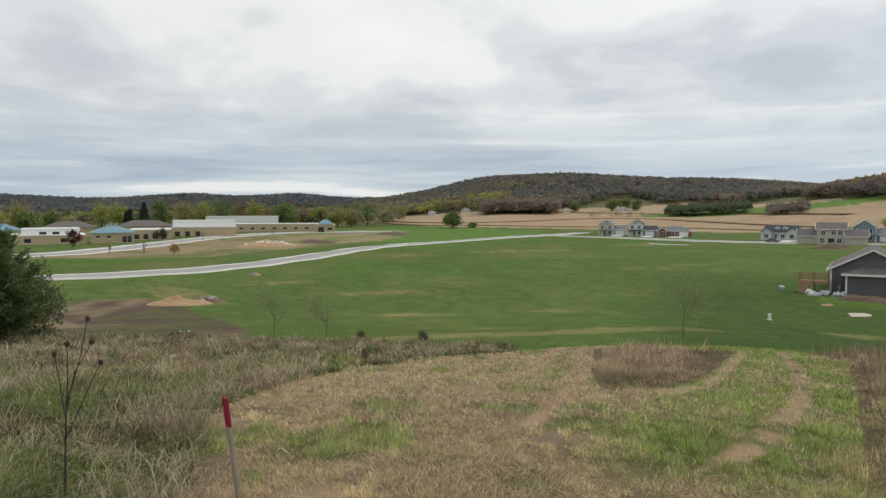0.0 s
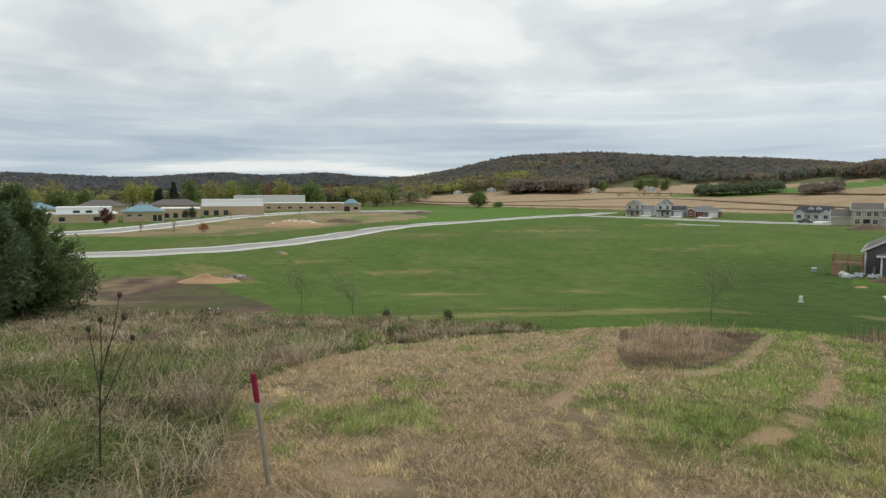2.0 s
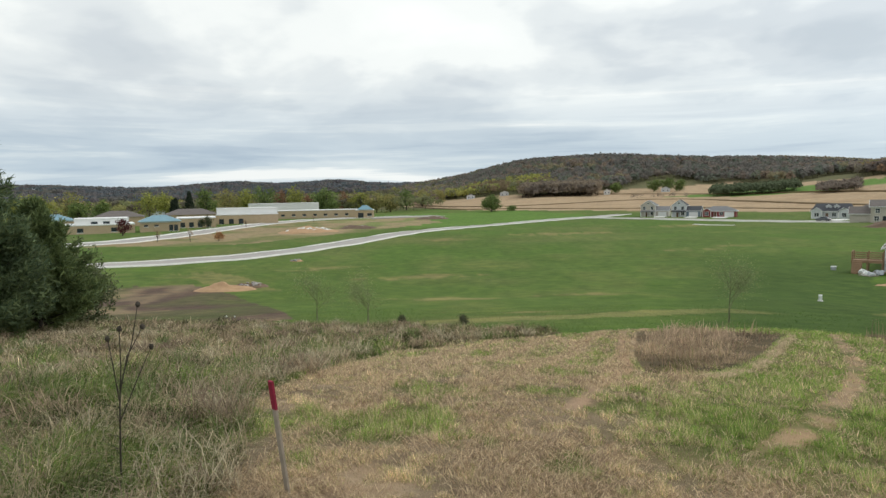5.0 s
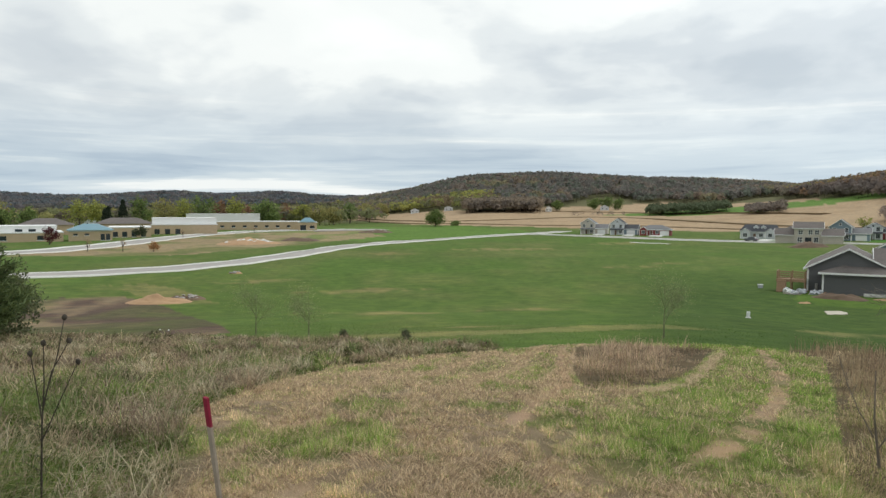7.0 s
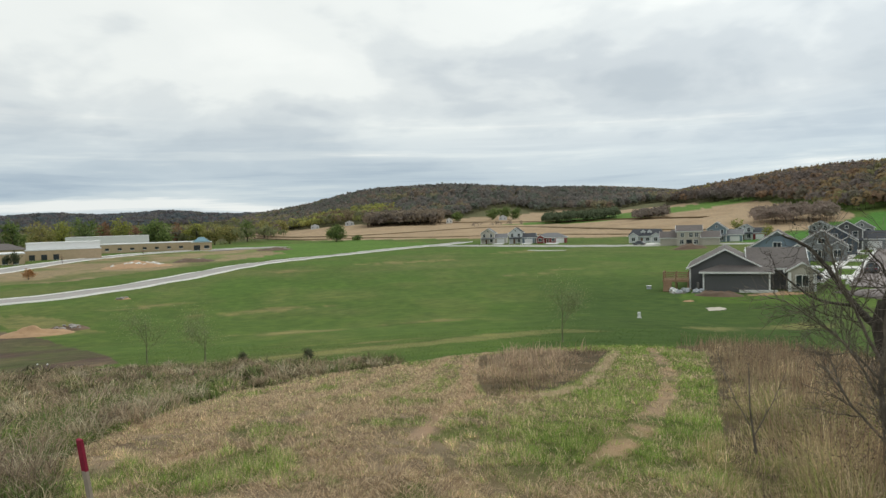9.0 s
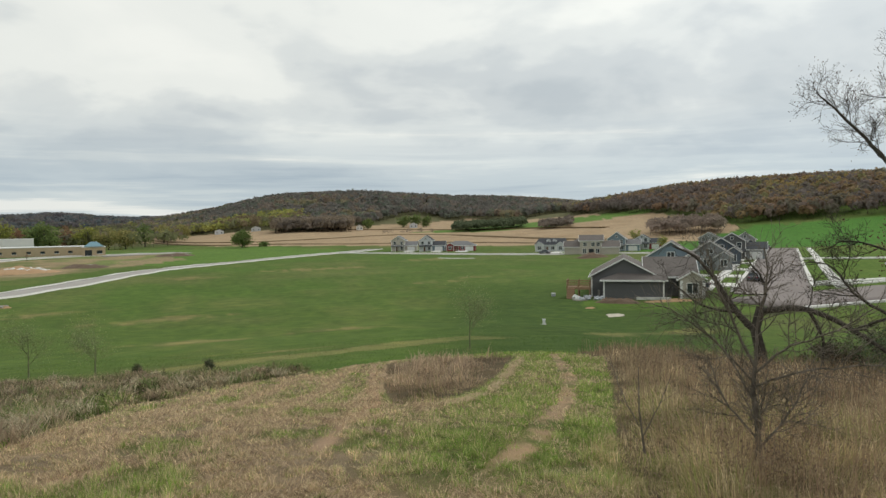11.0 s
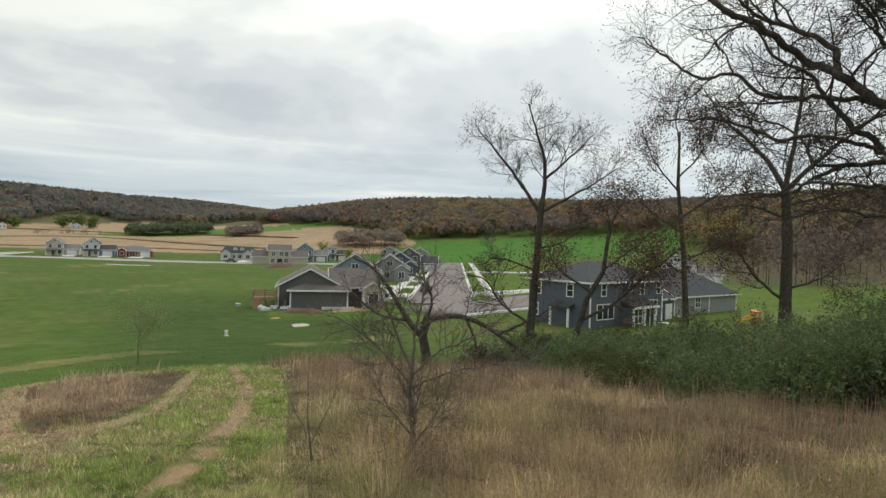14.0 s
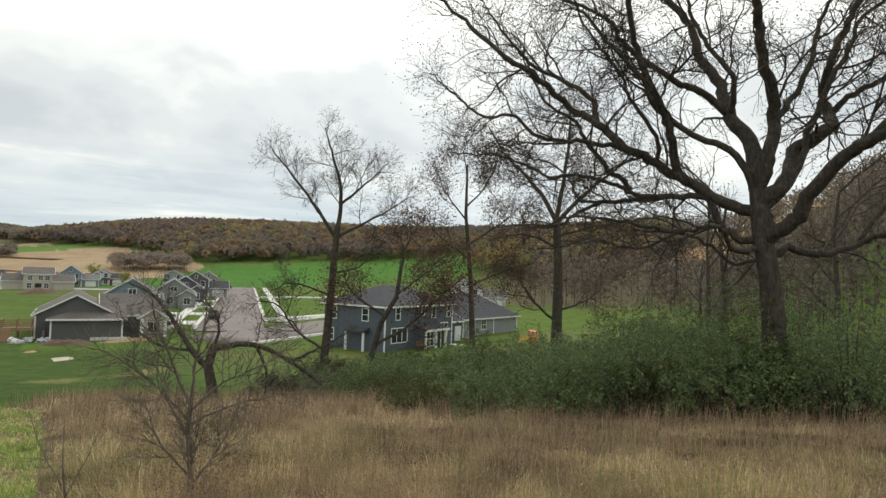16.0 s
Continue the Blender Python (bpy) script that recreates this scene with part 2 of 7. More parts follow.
def boxpart(name, dims, mat, parent, label="", bevel=0.0):
    return part(name, box(bmesh.new(), *dims, bevel=bevel), mat, parent, label)


def prism(bm, poly, z0, z1):
    """A solid with a plan outline from z0 to z1 (z may be a function of x, y)."""
    f0 = z0 if callable(z0) else (lambda x, y: z0)
    f1 = z1 if callable(z1) else (lambda x, y: z1)
    lo = [bm.verts.new((x, y, f0(x, y))) for x, y in poly]
    hi = [bm.verts.new((x, y, f1(x, y))) for x, y in poly]
    n = len(poly)
    bm.faces.new(hi)
    bm.faces.new(lo[::-1])
    for i in range(n):
        bm.faces.new((lo[i], lo[(i + 1) % n], hi[(i + 1) % n], hi[i]))
    bmesh.ops.recalc_face_normals(bm, faces=bm.faces)
    return bm


def gz(x, y):
    return float(height(x, y))


def tubes(lines, sides=5):
    """Verts and quads of tapered tubes along lines of (points, radii)."""
    V, F, base = [], [], 0
    ring = np.linspace(0, 2 * np.pi, sides, endpoint=False)
    cs, sn = np.cos(ring)[:, None], np.sin(ring)[:, None]
    for pts, rad in lines:
        pts = np.asarray(pts, float)
        n = len(pts)
        d = np.gradient(pts, axis=0)
        d /= np.linalg.norm(d, axis=1, keepdims=True) + 1e-9
        ref = np.array([0.0, 0.0, 1.0]) if abs(d[0, 2]) < 0.8 else np.array([1.0, 0.0, 0.0])
        for i in range(n):
            u = np.cross(d[i], ref)
            u /= np.linalg.norm(u) + 1e-9
            v = np.cross(d[i], u)
            V.append(pts[i] + rad[i] * (cs * u + sn * v))
        for i in range(n - 1):
            a = base + i * sides + np.arange(sides)
            b = base + i * sides + (np.arange(sides) + 1) % sides
            F.append(np.stack([a, b, b + sides, a + sides], 1))
        base += n * sides
    return np.concatenate(V), np.concatenate(F)

# the lie of the land
def softplus(v, k):
    return k * np.logaddexp(0.0, v / k)


def smooth(a, b, v):
    w = np.clip((v - a) / (b - a), 0.0, 1.0)
    return w * w * (3 - 2 * w)


def knoll(x, y, az, r, across, along, high):
    """A long hill: its top lies r metres out at the bearing az."""
    a = np.radians(az)
    u = x * np.cos(a) - y * np.sin(a)
    v = x * np.sin(a) + y * np.cos(a) - r
    return high * np.exp(-0.5 * (u / across) ** 2 - 0.5 * (v / along) ** 2)


HILLS = ((-3.0, 1300, 110, 220, 30), (3.0, 1230, 60, 220, 22), (8.5, 1180, 75, 200, 30), (13.5, 1200, 80, 200, 23), (20.0, 1250, 100, 220, 26), (28.0, 1350, 130, 220, 30),
         (37.0, 800, 90, 170, 17), (46.0, 780, 110, 170, 21), (58.0, 700, 110, 150, 22), (72.0, 560, 100, 110, 23), (88.0, 430, 100, 110, 30),
         (104.0, 320, 80, 70, 20), (-13.0, 2700, 130, 400, 36), (-20.5, 2900, 190, 400, 60), (-28.0, 3000, 260, 400, 28), (-37.0, 3000, 300, 400, 46), (-5.0, 2800, 320, 400, 58), (-55.0, 2800, 700, 400, 45))


def height(x, y):
    """Height of the ground over the plan: a hillside that falls to a flat valley, with hills beyond."""
    x, y = np.asarray(x, float), np.asarray(y, float)
    r = np.hypot(x, y)
    az = np.degrees(np.arctan2(x, y))
    s1 = -0.087 * x + 0.996 * y
    s2 = 0.766 * x + 0.643 * y
    s = 3.0 * np.logaddexp(s1 / 3.0, s2 / 3.0) - 3.0 * math.log(2.0)
    s = np.where(s < 0, 30.0 * np.tanh(s / 30.0), s)
    z = -8.5 + softplus(8.5 - 0.145 * s, 1.0)
    z = z - 1.0 * smooth(120, 320, r)
    east = smooth(-8, 6, az) * (1 - smooth(120, 150, az))
    z = z + 0.036 * softplus(np.minimum(r, 900.0) - 400.0, 30.0) * east * np.where(y > -50, 1, 0)
    z = z + 0.25 * np.exp(-((x + 3) / 8) ** 2 - ((y - 8) / 5) ** 2)
    # a wooded hillside that climbs behind the thicket
    z = z + 26.0 * smooth(84, 100, az) * (1 - smooth(125, 150, az)) * smooth(85, 200, r) * (1 - 0.6 * smooth(260, 600, r))
    for h in HILLS:
        z = z + knoll(x, y, *h)
    z = z + 0.10 * np.sin(x * 0.31 + 1.3) * np.sin(y * 0.27) * smooth(3, 12, r) + 0.25 * np.sin(x * 0.045 + 2) * np.sin(y * 0.038 + 1) * smooth(30, 80, r)
    return z


def lattice(ix, iy):
    h = np.sin(ix * 127.1 + iy * 311.7) * 43758.5453
    return h - np.floor(h)


def value_noise(x, y):
    ix, iy = np.floor(x), np.floor(y)
    fx, fy = x - ix, y - iy
    fx, fy = fx * fx * (3 - 2 * fx), fy * fy * (3 - 2 * fy)
    a = lattice(ix, iy) * (1 - fx) + lattice(ix + 1, iy) * fx
    b = lattice(ix, iy + 1) * (1 - fx) + lattice(ix + 1, iy + 1) * fx
    return a * (1 - fy) + b * fy


def fbm(x, y, octaves=4):
    t, amp, tot = 0.0, 1.0, 0.0
    for i in range(octaves):
        t = t + amp * value_noise(x * 2.0 ** i + 17.3 * i, y * 2.0 ** i - 9.1 * i)
        tot += amp
        amp *= 0.5
    return t / tot


def inside(x, y, poly):
    """Which points lie in a plan outline."""
    c = np.zeros(np.shape(x), bool)
    n = len(poly)
    for i in range(n):
        (x0, y0), (x1, y1) = poly[i], poly[(i + 1) % n]
        if y0 == y1:
            continue
        hitx = (x1 - x0) * (y - y0) / (y1 - y0) + x0
        c ^= ((y0 > y) != (y1 > y)) & (x < hitx)
    return c


def away(x, y, line):
    """Distance from a line of plan points."""
    d = np.full(np.shape(x), 1e9)
    for (x0, y0), (x1, y1) in zip(line[:-1], line[1:]):
        ux, uy = x1 - x0, y1 - y0
        k = np.clip(((x - x0) * ux + (y - y0) * uy) / (ux * ux + uy * uy), 0, 1)
        d = np.minimum(d, np.hypot(x - x0 - k * ux, y - y0 - k * uy))
    return d


MOWN = ((-1.9, 4.8), (-2.6, 7), (-2.5, 8.6), (-2.4, 10.8), (-2.1, 14.4), (-1.2, 16.5), (0, 19), (2, 20.4), (4.7, 22.2), (8, 23), (11, 25), (13.4, 24), (12.2, 19.5),
        (7.7, 12), (5.5, 8.5), (4.15, 6.3), (3.3, 4.7), (2.2, 2), (1.2, -6), (-3, -6), (-1.6, 1))
ISLAND = ((2.6, 10.5), (3.7, 11.0), (4.9, 12.6), (6.9, 16.2), (9.4, 20.7), (7, 22.2), (4.9, 21.4), (4.1, 18.3), (3.2, 14.5))
ROUGH = ((-1.9, 4.8), (-2.6, 7), (-2.5, 8.6), (-2.4, 10.8), (-2.1, 14.4), (-1.2, 16.5), (0, 19), (2, 20.6), (2.5, 22), (-4, 25), (-11, 32), (-16, 32), (-21.5, 31.6), (-32, 27), (-45, 8), (-45, -14), (-3, -14), (-3, -6), (-1.6, 1))
DRY = ((13.4, 24), (12.2, 19.5), (7.7, 12), (5.5, 8.5), (4.15, 6.3), (3.3, 4.7), (2.2, 2), (1.2, -6), (1, -14), (30, -14), (26, -4), (22.5, 0), (20.5, 6), (20.5, 12), (21, 19), (17, 24.5))
DIRT = ((-18, 28), (-30, 40), (-46, 58), (-44, 70), (-38.6, 78), (-31, 73), (-24, 62), (-17, 52), (-13, 44), (-10, 35), (-12, 31))
RUTS = (((2.2, 5.6), (3.0, 6.4), (3.9, 7.6), (5.8, 10.5), (7.9, 14.2), (9.9, 18.5), (12, 23)), ((0.9, 7.0), (1.5, 8.6), (2.3, 10.6), (2.75, 12.6), (3.1, 15.0), (3.9, 18.6), (4.7, 22.0)))
ROAD = ((-150, 66), (-105, 80), (-78, 90), (-60, 100), (-46, 110.5), (-37, 127), (-30, 151), (-22, 188), (-6, 230), (12, 262), (32, 290), (56, 322), (75, 350))
SPUR = ((48, 311), (64, 284), (80, 260), (96, 240), (113, 222), (150, 190))
DRIVE = ((-150, 118), (-118, 142), (-98, 168), (-97, 205), (-100, 250), (-102, 300), (-96, 350), (-80, 372), (-40, 385))
STREET = ((198, 196), (60, 62))
# stubble of the far maize fields, the winter wheat, and the strips that cross them
STUBBLE = ((-10, 470), (25, 425), (80, 392), (130, 330), (180, 290), (235, 260), (300, 330), (330, 440), (330, 560), (290, 760), (150, 700), (60, 660), (-30, 760), (-110, 930), (-120, 820), (-60, 640))
WHEAT = ((150, 218), (195, 203), (240, 168), (300, 140), (390, 180), (350, 262), (305, 318), (262, 300), (200, 255))


# withered patches of the meadow: plan point, half lengths, turn
PATCHES = ((-12, 152.5, 9, 5, 5), (18, 174, 13, 7, 30), (-5, 85, 9, 3.5, 25), (2, 39, 5, 1.6, -15), (-13, 82, 5, 2.5, 0), (30, 178, 9, 5, 20), (-4, 60, 6, 2.5, 10), (40, 120, 12, 4, 30), (9, 62, 5, 1.8, 0), (62, 214, 14, 6, 40), (-24, 96, 8, 3, 15))
TUFT_ROWS = 1.3


def swath(x, y):
    """1 on the rows of raked straw that run up the mown slope, 0 between them."""
    q = x - 0.29 * y + 0.5 * (fbm(x / 2.0, y / 3.0, 3) - 0.5)
    row = 0.5 + 0.5 * np.cos(2 * np.pi * (q + 2.4) / TUFT_ROWS)
    return smooth(0.45, 0.95, row) * smooth(7.0, 11.0, y) * smooth(0.30, 0.55, fbm(x / 1.4 + 31, y / 3.5, 3))


def greenness(x, y):
    """How far the mown slope has greened over: patches in the straw, and the lane beside the unmown grass."""
    side = smooth(-0.7, 0.9, (x - 1.6) - 0.33 * (y - 6.5)) * smooth(5.2, 7.2, y + 0.5 * x)
    patch = smooth(0.50, 0.66, fbm(x / 0.85 + 2, y / 1.0, 4)) * 0.75
    far = 0.42 * smooth(8, 13, y) * smooth(0.30, 0.60, fbm(x / 1.6 + 12, y / 2.4, 4))
    g = np.maximum(np.maximum(patch, far), side * (0.62 + 0.38 * smooth(0.36, 0.56, fbm(x / 1.1 + 7, y / 1.8, 4))))
    return np.clip(g * (1 - 0.85 * swath(x, y) * (1 - side)), 0, 1)


def cover(x, y):
    """Colour of what grows or lies on the ground."""
    r = np.hypot(x, y)
    az = np.degrees(np.arctan2(x, y))
    j = np.clip(r / 40.0, 0.15, 6.0)
    wx = x + j * (fbm(x / (2.5 * j), y / (2.5 * j)) - 0.5) * 3.0
    wy = y + j * (fbm(x / (2.5 * j) + 50, y / (2.5 * j) + 9) - 0.5) * 3.0
    n1 = fbm(x / 26.0, y / 26.0, 5)
    n2 = fbm(x / 7.0 + 3, y / 16.0 + 8, 4)
    n3 = fbm(x * 1.3, y * 1.3, 4)

    def rgb(*c):
        return np.array(c)[None, :]

    def lay(col, mask, new_col):
        mask = np.clip(mask, 0, 1)[:, None]
        return col * (1 - mask) + new_col * mask

    col = np.broadcast_to(rgb(0.062, 0.097, 0.025), (len(x), 3)).copy()
    col = lay(col, smooth(0.5, 0.72, n1) * 0.8, rgb(0.086, 0.104, 0.036))
    col = lay(col, smooth(0.52, 0.78, n2) * smooth(30, 50, r) * 0.20, rgb(0.16, 0.145, 0.062))
    col = lay(col, smooth(0.55, 0.7, fbm(x / 14.0 + 70, y / 20.0, 4)) * 0.35, rgb(0.055, 0.106, 0.020))
    lawn = smooth(13, 24, az) * (1 - smooth(38, 46, az)) * (1 - smooth(85, 130, r)) * smooth(24, 32, r)
    col = lay(col, lawn * 0.9, rgb(0.041, 0.069, 0.019))
    col = lay(col, inside(wx, wy, ((40, 70), (60, 50), (160, 20), (240, 120), (200, 200), (120, 160), (85, 110), (60, 95))) * 0.6, rgb(0.068, 0.114, 0.022))
    for px, py, a, b, turn in PATCHES:
        ca, sa = math.cos(math.radians(turn)), math.sin(math.radians(turn))
        u, v = (x - px) * ca + (y - py) * sa, (y - py) * ca - (x - px) * sa
        d = np.sqrt((u / a) ** 2 + (v / b) ** 2) + 1.5 * (fbm(x / (0.5 * a) + px, y / (0.8 * b), 4) - 0.5)
        col = lay(col, smooth(1.1, 0.35, d) * 0.62 * smooth(0.30, 0.60, fbm(x / 1.8, y / 4.0, 3)), rgb(0.190, 0.155, 0.075))
    col = lay(col, inside(wx, wy, ((-70, 300), (-22, 225), (8, 270), (45, 318), (60, 345), (45, 385), (20, 425), (-40, 440), (-75, 400))) * 0.85, rgb(0.075, 0.135, 0.030))
    litter = smooth(64, 70, az) * smooth(150, 190, r)
    col = lay(col, litter, rgb(0.075, 0.066, 0.042))
    # the far valley: dull grass, then the woods' floor
    col = lay(col, smooth(500, 650, r), rgb(0.085, 0.085, 0.045))
    stub = inside(wx, wy, STUBBLE)
    corn = np.broadcast_to(rgb(0.255, 0.195, 0.128), col.shape)
    corn = lay(corn, smooth(0.45, 0.75, fbm(x / 30.0, y / 8.0, 3)) * 0.6, rgb(0.195, 0.142, 0.088))
    col = np.where(stub[:, None], corn, col)
    col = lay(col, inside(wx, wy, ((150, 560), (210, 500), (330, 470), (360, 500), (250, 600))), rgb(0.08, 0.14, 0.035))
    wheat = inside(wx, wy, WHEAT)
    col = lay(col, wheat, rgb(0.050, 0.125, 0.024))
    col = lay(col, inside(wx, wy, ((255, 60), (330, 30), (360, -40), (300, -40))) * 0.9, rgb(0.33, 0.22, 0.12))
    # the bare verge between the two roads
    verge = inside(wx, wy, ((-95, 150), (-97, 205), (-97, 250), (-95, 310), (-75, 365), (-40, 375), (-22, 300), (-30, 235), (-45, 180), (-60, 150)))
    col = lay(col, verge * (0.30 + 0.6 * smooth(0.40, 0.58, fbm(x / 12.0, y / 20.0, 4))), rgb(0.20, 0.155, 0.098))
    dirt = inside(wx, wy, DIRT) * (0.68 + 0.32 * smooth(0.36, 0.50, fbm(x / 6.0 + 3, y / 5.0, 4)))
    col = lay(col, dirt * (0.65 + 0.35 * smooth(0.3, 0.5, n2)), lay(np.broadcast_to(rgb(0.074, 0.054, 0.044), col.shape), smooth(0.52, 0.68, n2), rgb(0.16, 0.125, 0.08)))
    stripe = away(wx, wy, ((-60, 84), (-40, 88), (-15, 60))) < 3.0
    col = lay(col, stripe * 0.3 * smooth(0.4, 0.6, n2), rgb(0.25, 0.19, 0.10))
    pathway = away(wx, wy, ((-3, 26), (3, 30), (9, 35), (22, 40), (40, 48))) < 1.6
    col = lay(col, pathway * 0.4 * smooth(0.35, 0.6, n2), rgb(0.215, 0.185, 0.085))
    # near: mown straw, rough grass and tall dry grass
    rough = inside(wx, wy, ROUGH)
    col = np.where(rough[:, None], lay(np.broadcast_to(rgb(0.072, 0.062, 0.036), col.shape), smooth(0.45, 0.6, n3), rgb(0.050, 0.062, 0.026)), col)
    mown = inside(wx, wy, MOWN)
    g = greenness(x, y)
    straw = lay(np.broadcast_to(rgb(0.150, 0.115, 0.076), col.shape), smooth(0.45, 0.70, fbm(x / 0.35 + 6, y / 0.45, 4)), rgb(0.235, 0.180, 0.122))
    straw = lay(straw, swath(x, y) * 0.8, rgb(0.255, 0.190, 0.122))
    straw = lay(straw, g * 0.9, rgb(0.072, 0.098, 0.026))
    col = np.where(mown[:, None], straw, col)
    for rut, wide in zip(RUTS, (0.18, 0.10)):
        d = away(wx * 0.15 + x * 0.85, wy * 0.15 + y * 0.85, rut)
        col = lay(col, mown * (1 - smooth(wide * 0.6, wide * 1.5, d)) * smooth(0.22, 0.42, fbm(x * 2.6, y * 1.6 + 5, 3)) * 0.8 * smooth(5.6, 7.2, r), rgb(0.265, 0.185, 0.125))
    tall = inside(wx, wy, DRY) | inside(wx, wy, ISLAND)
    col = np.where(tall[:, None], rgb(0.080, 0.064, 0.040), col)
    return col * 1.4


def build_ground():
    az = np.radians(np.concatenate([np.arange(-46, 106, 0.2), np.arange(106, 314, 1.3)]))
    rad = np.concatenate([[0.0005], np.arange(0.15, 3.2, 0.12), np.geomspace(3.3, 4700.0, 310)])
    A, R = np.meshgrid(az, rad)
    x, y = (R * np.sin(A)).ravel(), (R * np.cos(A)).ravel()
    z = height(x, y)
    tint = cover(x, y)
    na, nr = len(az), len(rad)
    i, k = np.meshgrid(np.arange(nr - 1), np.arange(na), indexing="ij")
    k2 = (k + 1) % na
    f = np.stack([i * na + k, (i + 1) * na + k, (i + 1) * na + k2, i * na + k2], -1).reshape(-1, 4)[:, ::-1]
    g = from_arrays("ground", np.stack([x, y, z], 1), f, "ground", tint, True)
    tagged(g, "rolling meadow, stubble fields and wooded hills", "ground", kind="structure")


build_ground()

# roads, kerbs and pavements
def strip(name, line, half, lift, thick, mat, label, category, kind="structure", step=4.0):
    """A band along a plan line, draped on the ground, with thickness."""
    pts = []
    for (x0, y0), (x1, y1) in zip(line[:-1], line[1:]):
        n = max(1, int(math.hypot(x1 - x0, y1 - y0) / step))
        pts += [(x0 + (x1 - x0) * i / n, y0 + (y1 - y0) * i / n) for i in range(n)]
    pts.append(line[-1])
    p = np.array(pts)
    for _ in range(3):
        p[1:-1] = (p[:-2] + 2 * p[1:-1] + p[2:]) / 4
    d = np.gradient(p, axis=0)
    d /= np.linalg.norm(d, axis=1, keepdims=True)
    nrm = np.stack([-d[:, 1], d[:, 0]], 1)
    rows = []
    for a in np.linspace(-half, half, 5):
        q = p + nrm * a
        rows.append(np.column_stack([q, height(q[:, 0], q[:, 1])]))
    top = np.stack(rows, 1)
    top[:, :, 2] = top[:, :, 2].max(1, keepdims=True) + lift
    low = top.copy()
    low[:, :, 2] -= thick
    n = len(p)
    v = np.concatenate([top.reshape(-1, 3), low.reshape(-1, 3)])
    f = []
    for i in range(n - 1):
        for k in range(4):
            a = i * 5 + k
            f.append((a, a + 5, a + 6, a + 1))
        for k, flip in ((0, 0), (4, 1)):
            a, b = i * 5 + k, (i + 1) * 5 + k
            q = (a, a + 5 * n, b + 5 * n, b)
            f.append(q[::-1] if flip else q)
    for a in (0, (n - 1) * 5):
        for k in range(4):
            f.append((a + k, a + k + 1, a + k + 1 + 5 * n, a + k + 5 * n))
    ob = from_arrays(name, v, f, mat)
    return tagged(ob, label, category, kind=kind)


def offset(line, d):
    p = np.array(line, float)
    t = np.gradient(p, axis=0)
    t /= np.linalg.norm(t, axis=1, keepdims=True)
    return [tuple(q) for q in p + np.stack([-t[:, 1], t[:, 0]], 1) * d]


def slab(name, poly, lift, thick, mat, label, category, kind="structure"):
    z = max(gz(x, y) for x, y in poly)
    bm = prism(bmesh.new(), poly, z + lift - thick, z + lift)
    me = bpy.data.meshes.new(name)
    bm.to_mesh(me)
    bm.free()
    me.materials.append(MATS[mat])
    return tagged(new(name, me), label, category, kind=kind)


strip("road", ROAD, 3.3, 0.10, 0.6, "lot", "pale grey new asphalt road curving over the meadow", "road")
for d, nm in ((-3.75, "kerb"), (3.75, "kerb")):
    strip(nm, offset(ROAD, d), 0.36, 0.22, 0.7, "concrete", "pale concrete kerb and gutter beside the new road", "kerb")
strip("road", SPUR, 3.2, 0.12, 0.6, "lot", "pale side road in front of the new houses", "road")
strip("kerb", offset(SPUR, 3.7), 0.45, 0.24, 0.7, "concrete", "concrete kerb before the house lots", "kerb")
strip("kerb", offset(SPUR, -3.7), 0.45, 0.24, 0.7, "concrete", "concrete kerb on the meadow side", "kerb")
strip("road", DRIVE, 4.6, 0.10, 0.6, "lot", "worn pale asphalt drive before the school", "road")
strip("pavement", offset(DRIVE, 6.6), 0.9, 0.22, 0.7, "concrete", "concrete pavement along the school drive", "pavement")
strip("pavement", offset(DRIVE, -5.3), 0.4, 0.2, 0.7, "concrete", "concrete kerb along the school drive", "kerb")
# the cul-de-sac between the new houses
S0, S1 = (70.0, 70.5), (194.0, 192.0)
strip("road", (S1, S0), 4.9, 0.10, 0.5, "asphalt", "brown-grey asphalt street between new houses", "road")
CROSS = ((61, 64.3), (70, 65), (80, 66), (104, 69), (150, 72))
strip("road", CROSS, 5.6, 0.115, 0.5, "asphalt", "brown-grey asphalt cross street at the junction", "road")
strip("kerb", ((86.5, 78.5), (96, 77.5), (120, 79.5), (150, 80)), 0.35, 0.26, 0.6, "concrete", "pale concrete kerb at the junction corner", "kerb")
strip("kerb", ((58, 59.2), (66, 58.6), (80, 59.6), (104, 62.6), (150, 65)), 0.3, 0.26, 0.6, "concrete", "pale concrete kerb along the cross street", "kerb")
strip("pavement", ((90, 82), (104, 81.5), (125, 83)), 0.8, 0.2, 0.6, "concrete", "pale concrete pavement across the corner lot", "pavement")


def along(a, side):
    """A plan point a metres up the street and side metres to its right."""
    u = np.array(S1) - np.array(S0)
    u = u / np.linalg.norm(u)
    q = np.array(S0) + a * u + side * np.array([u[1], -u[0]])
    return (float(q[0]), float(q[1]))


for side, name, half in ((-5.3, "kerb", 0.32), (5.3, "kerb", 0.32), (-9.0, "pavement", 0.85), (9.0, "pavement", 0.85)):
    a0 = 14 if side > 0 else 4
    strip(name, (along(a0, side), along(171, side)), half, 0.2, 0.6, "concrete", "pale concrete %s along the cul-de-sac" % name, name)
for a, wide in ((10, 3.2), (30, 2.6), (52, 2.6), (76, 2.4), (102, 2.4)):
    slab("driveway", (along(a, -5.4), along(a + wide * 2, -5.4), along(a + wide * 2, -18), along(a, -18)), 0.14, 0.6, "concrete", "pale concrete driveway between street and garage", "driveway")
strip("pavement", (along(100, 5.5), along(100, 80)), 1.6, 0.2, 0.6, "concrete", "pale concrete lane across the wheat field edge", "pavement")
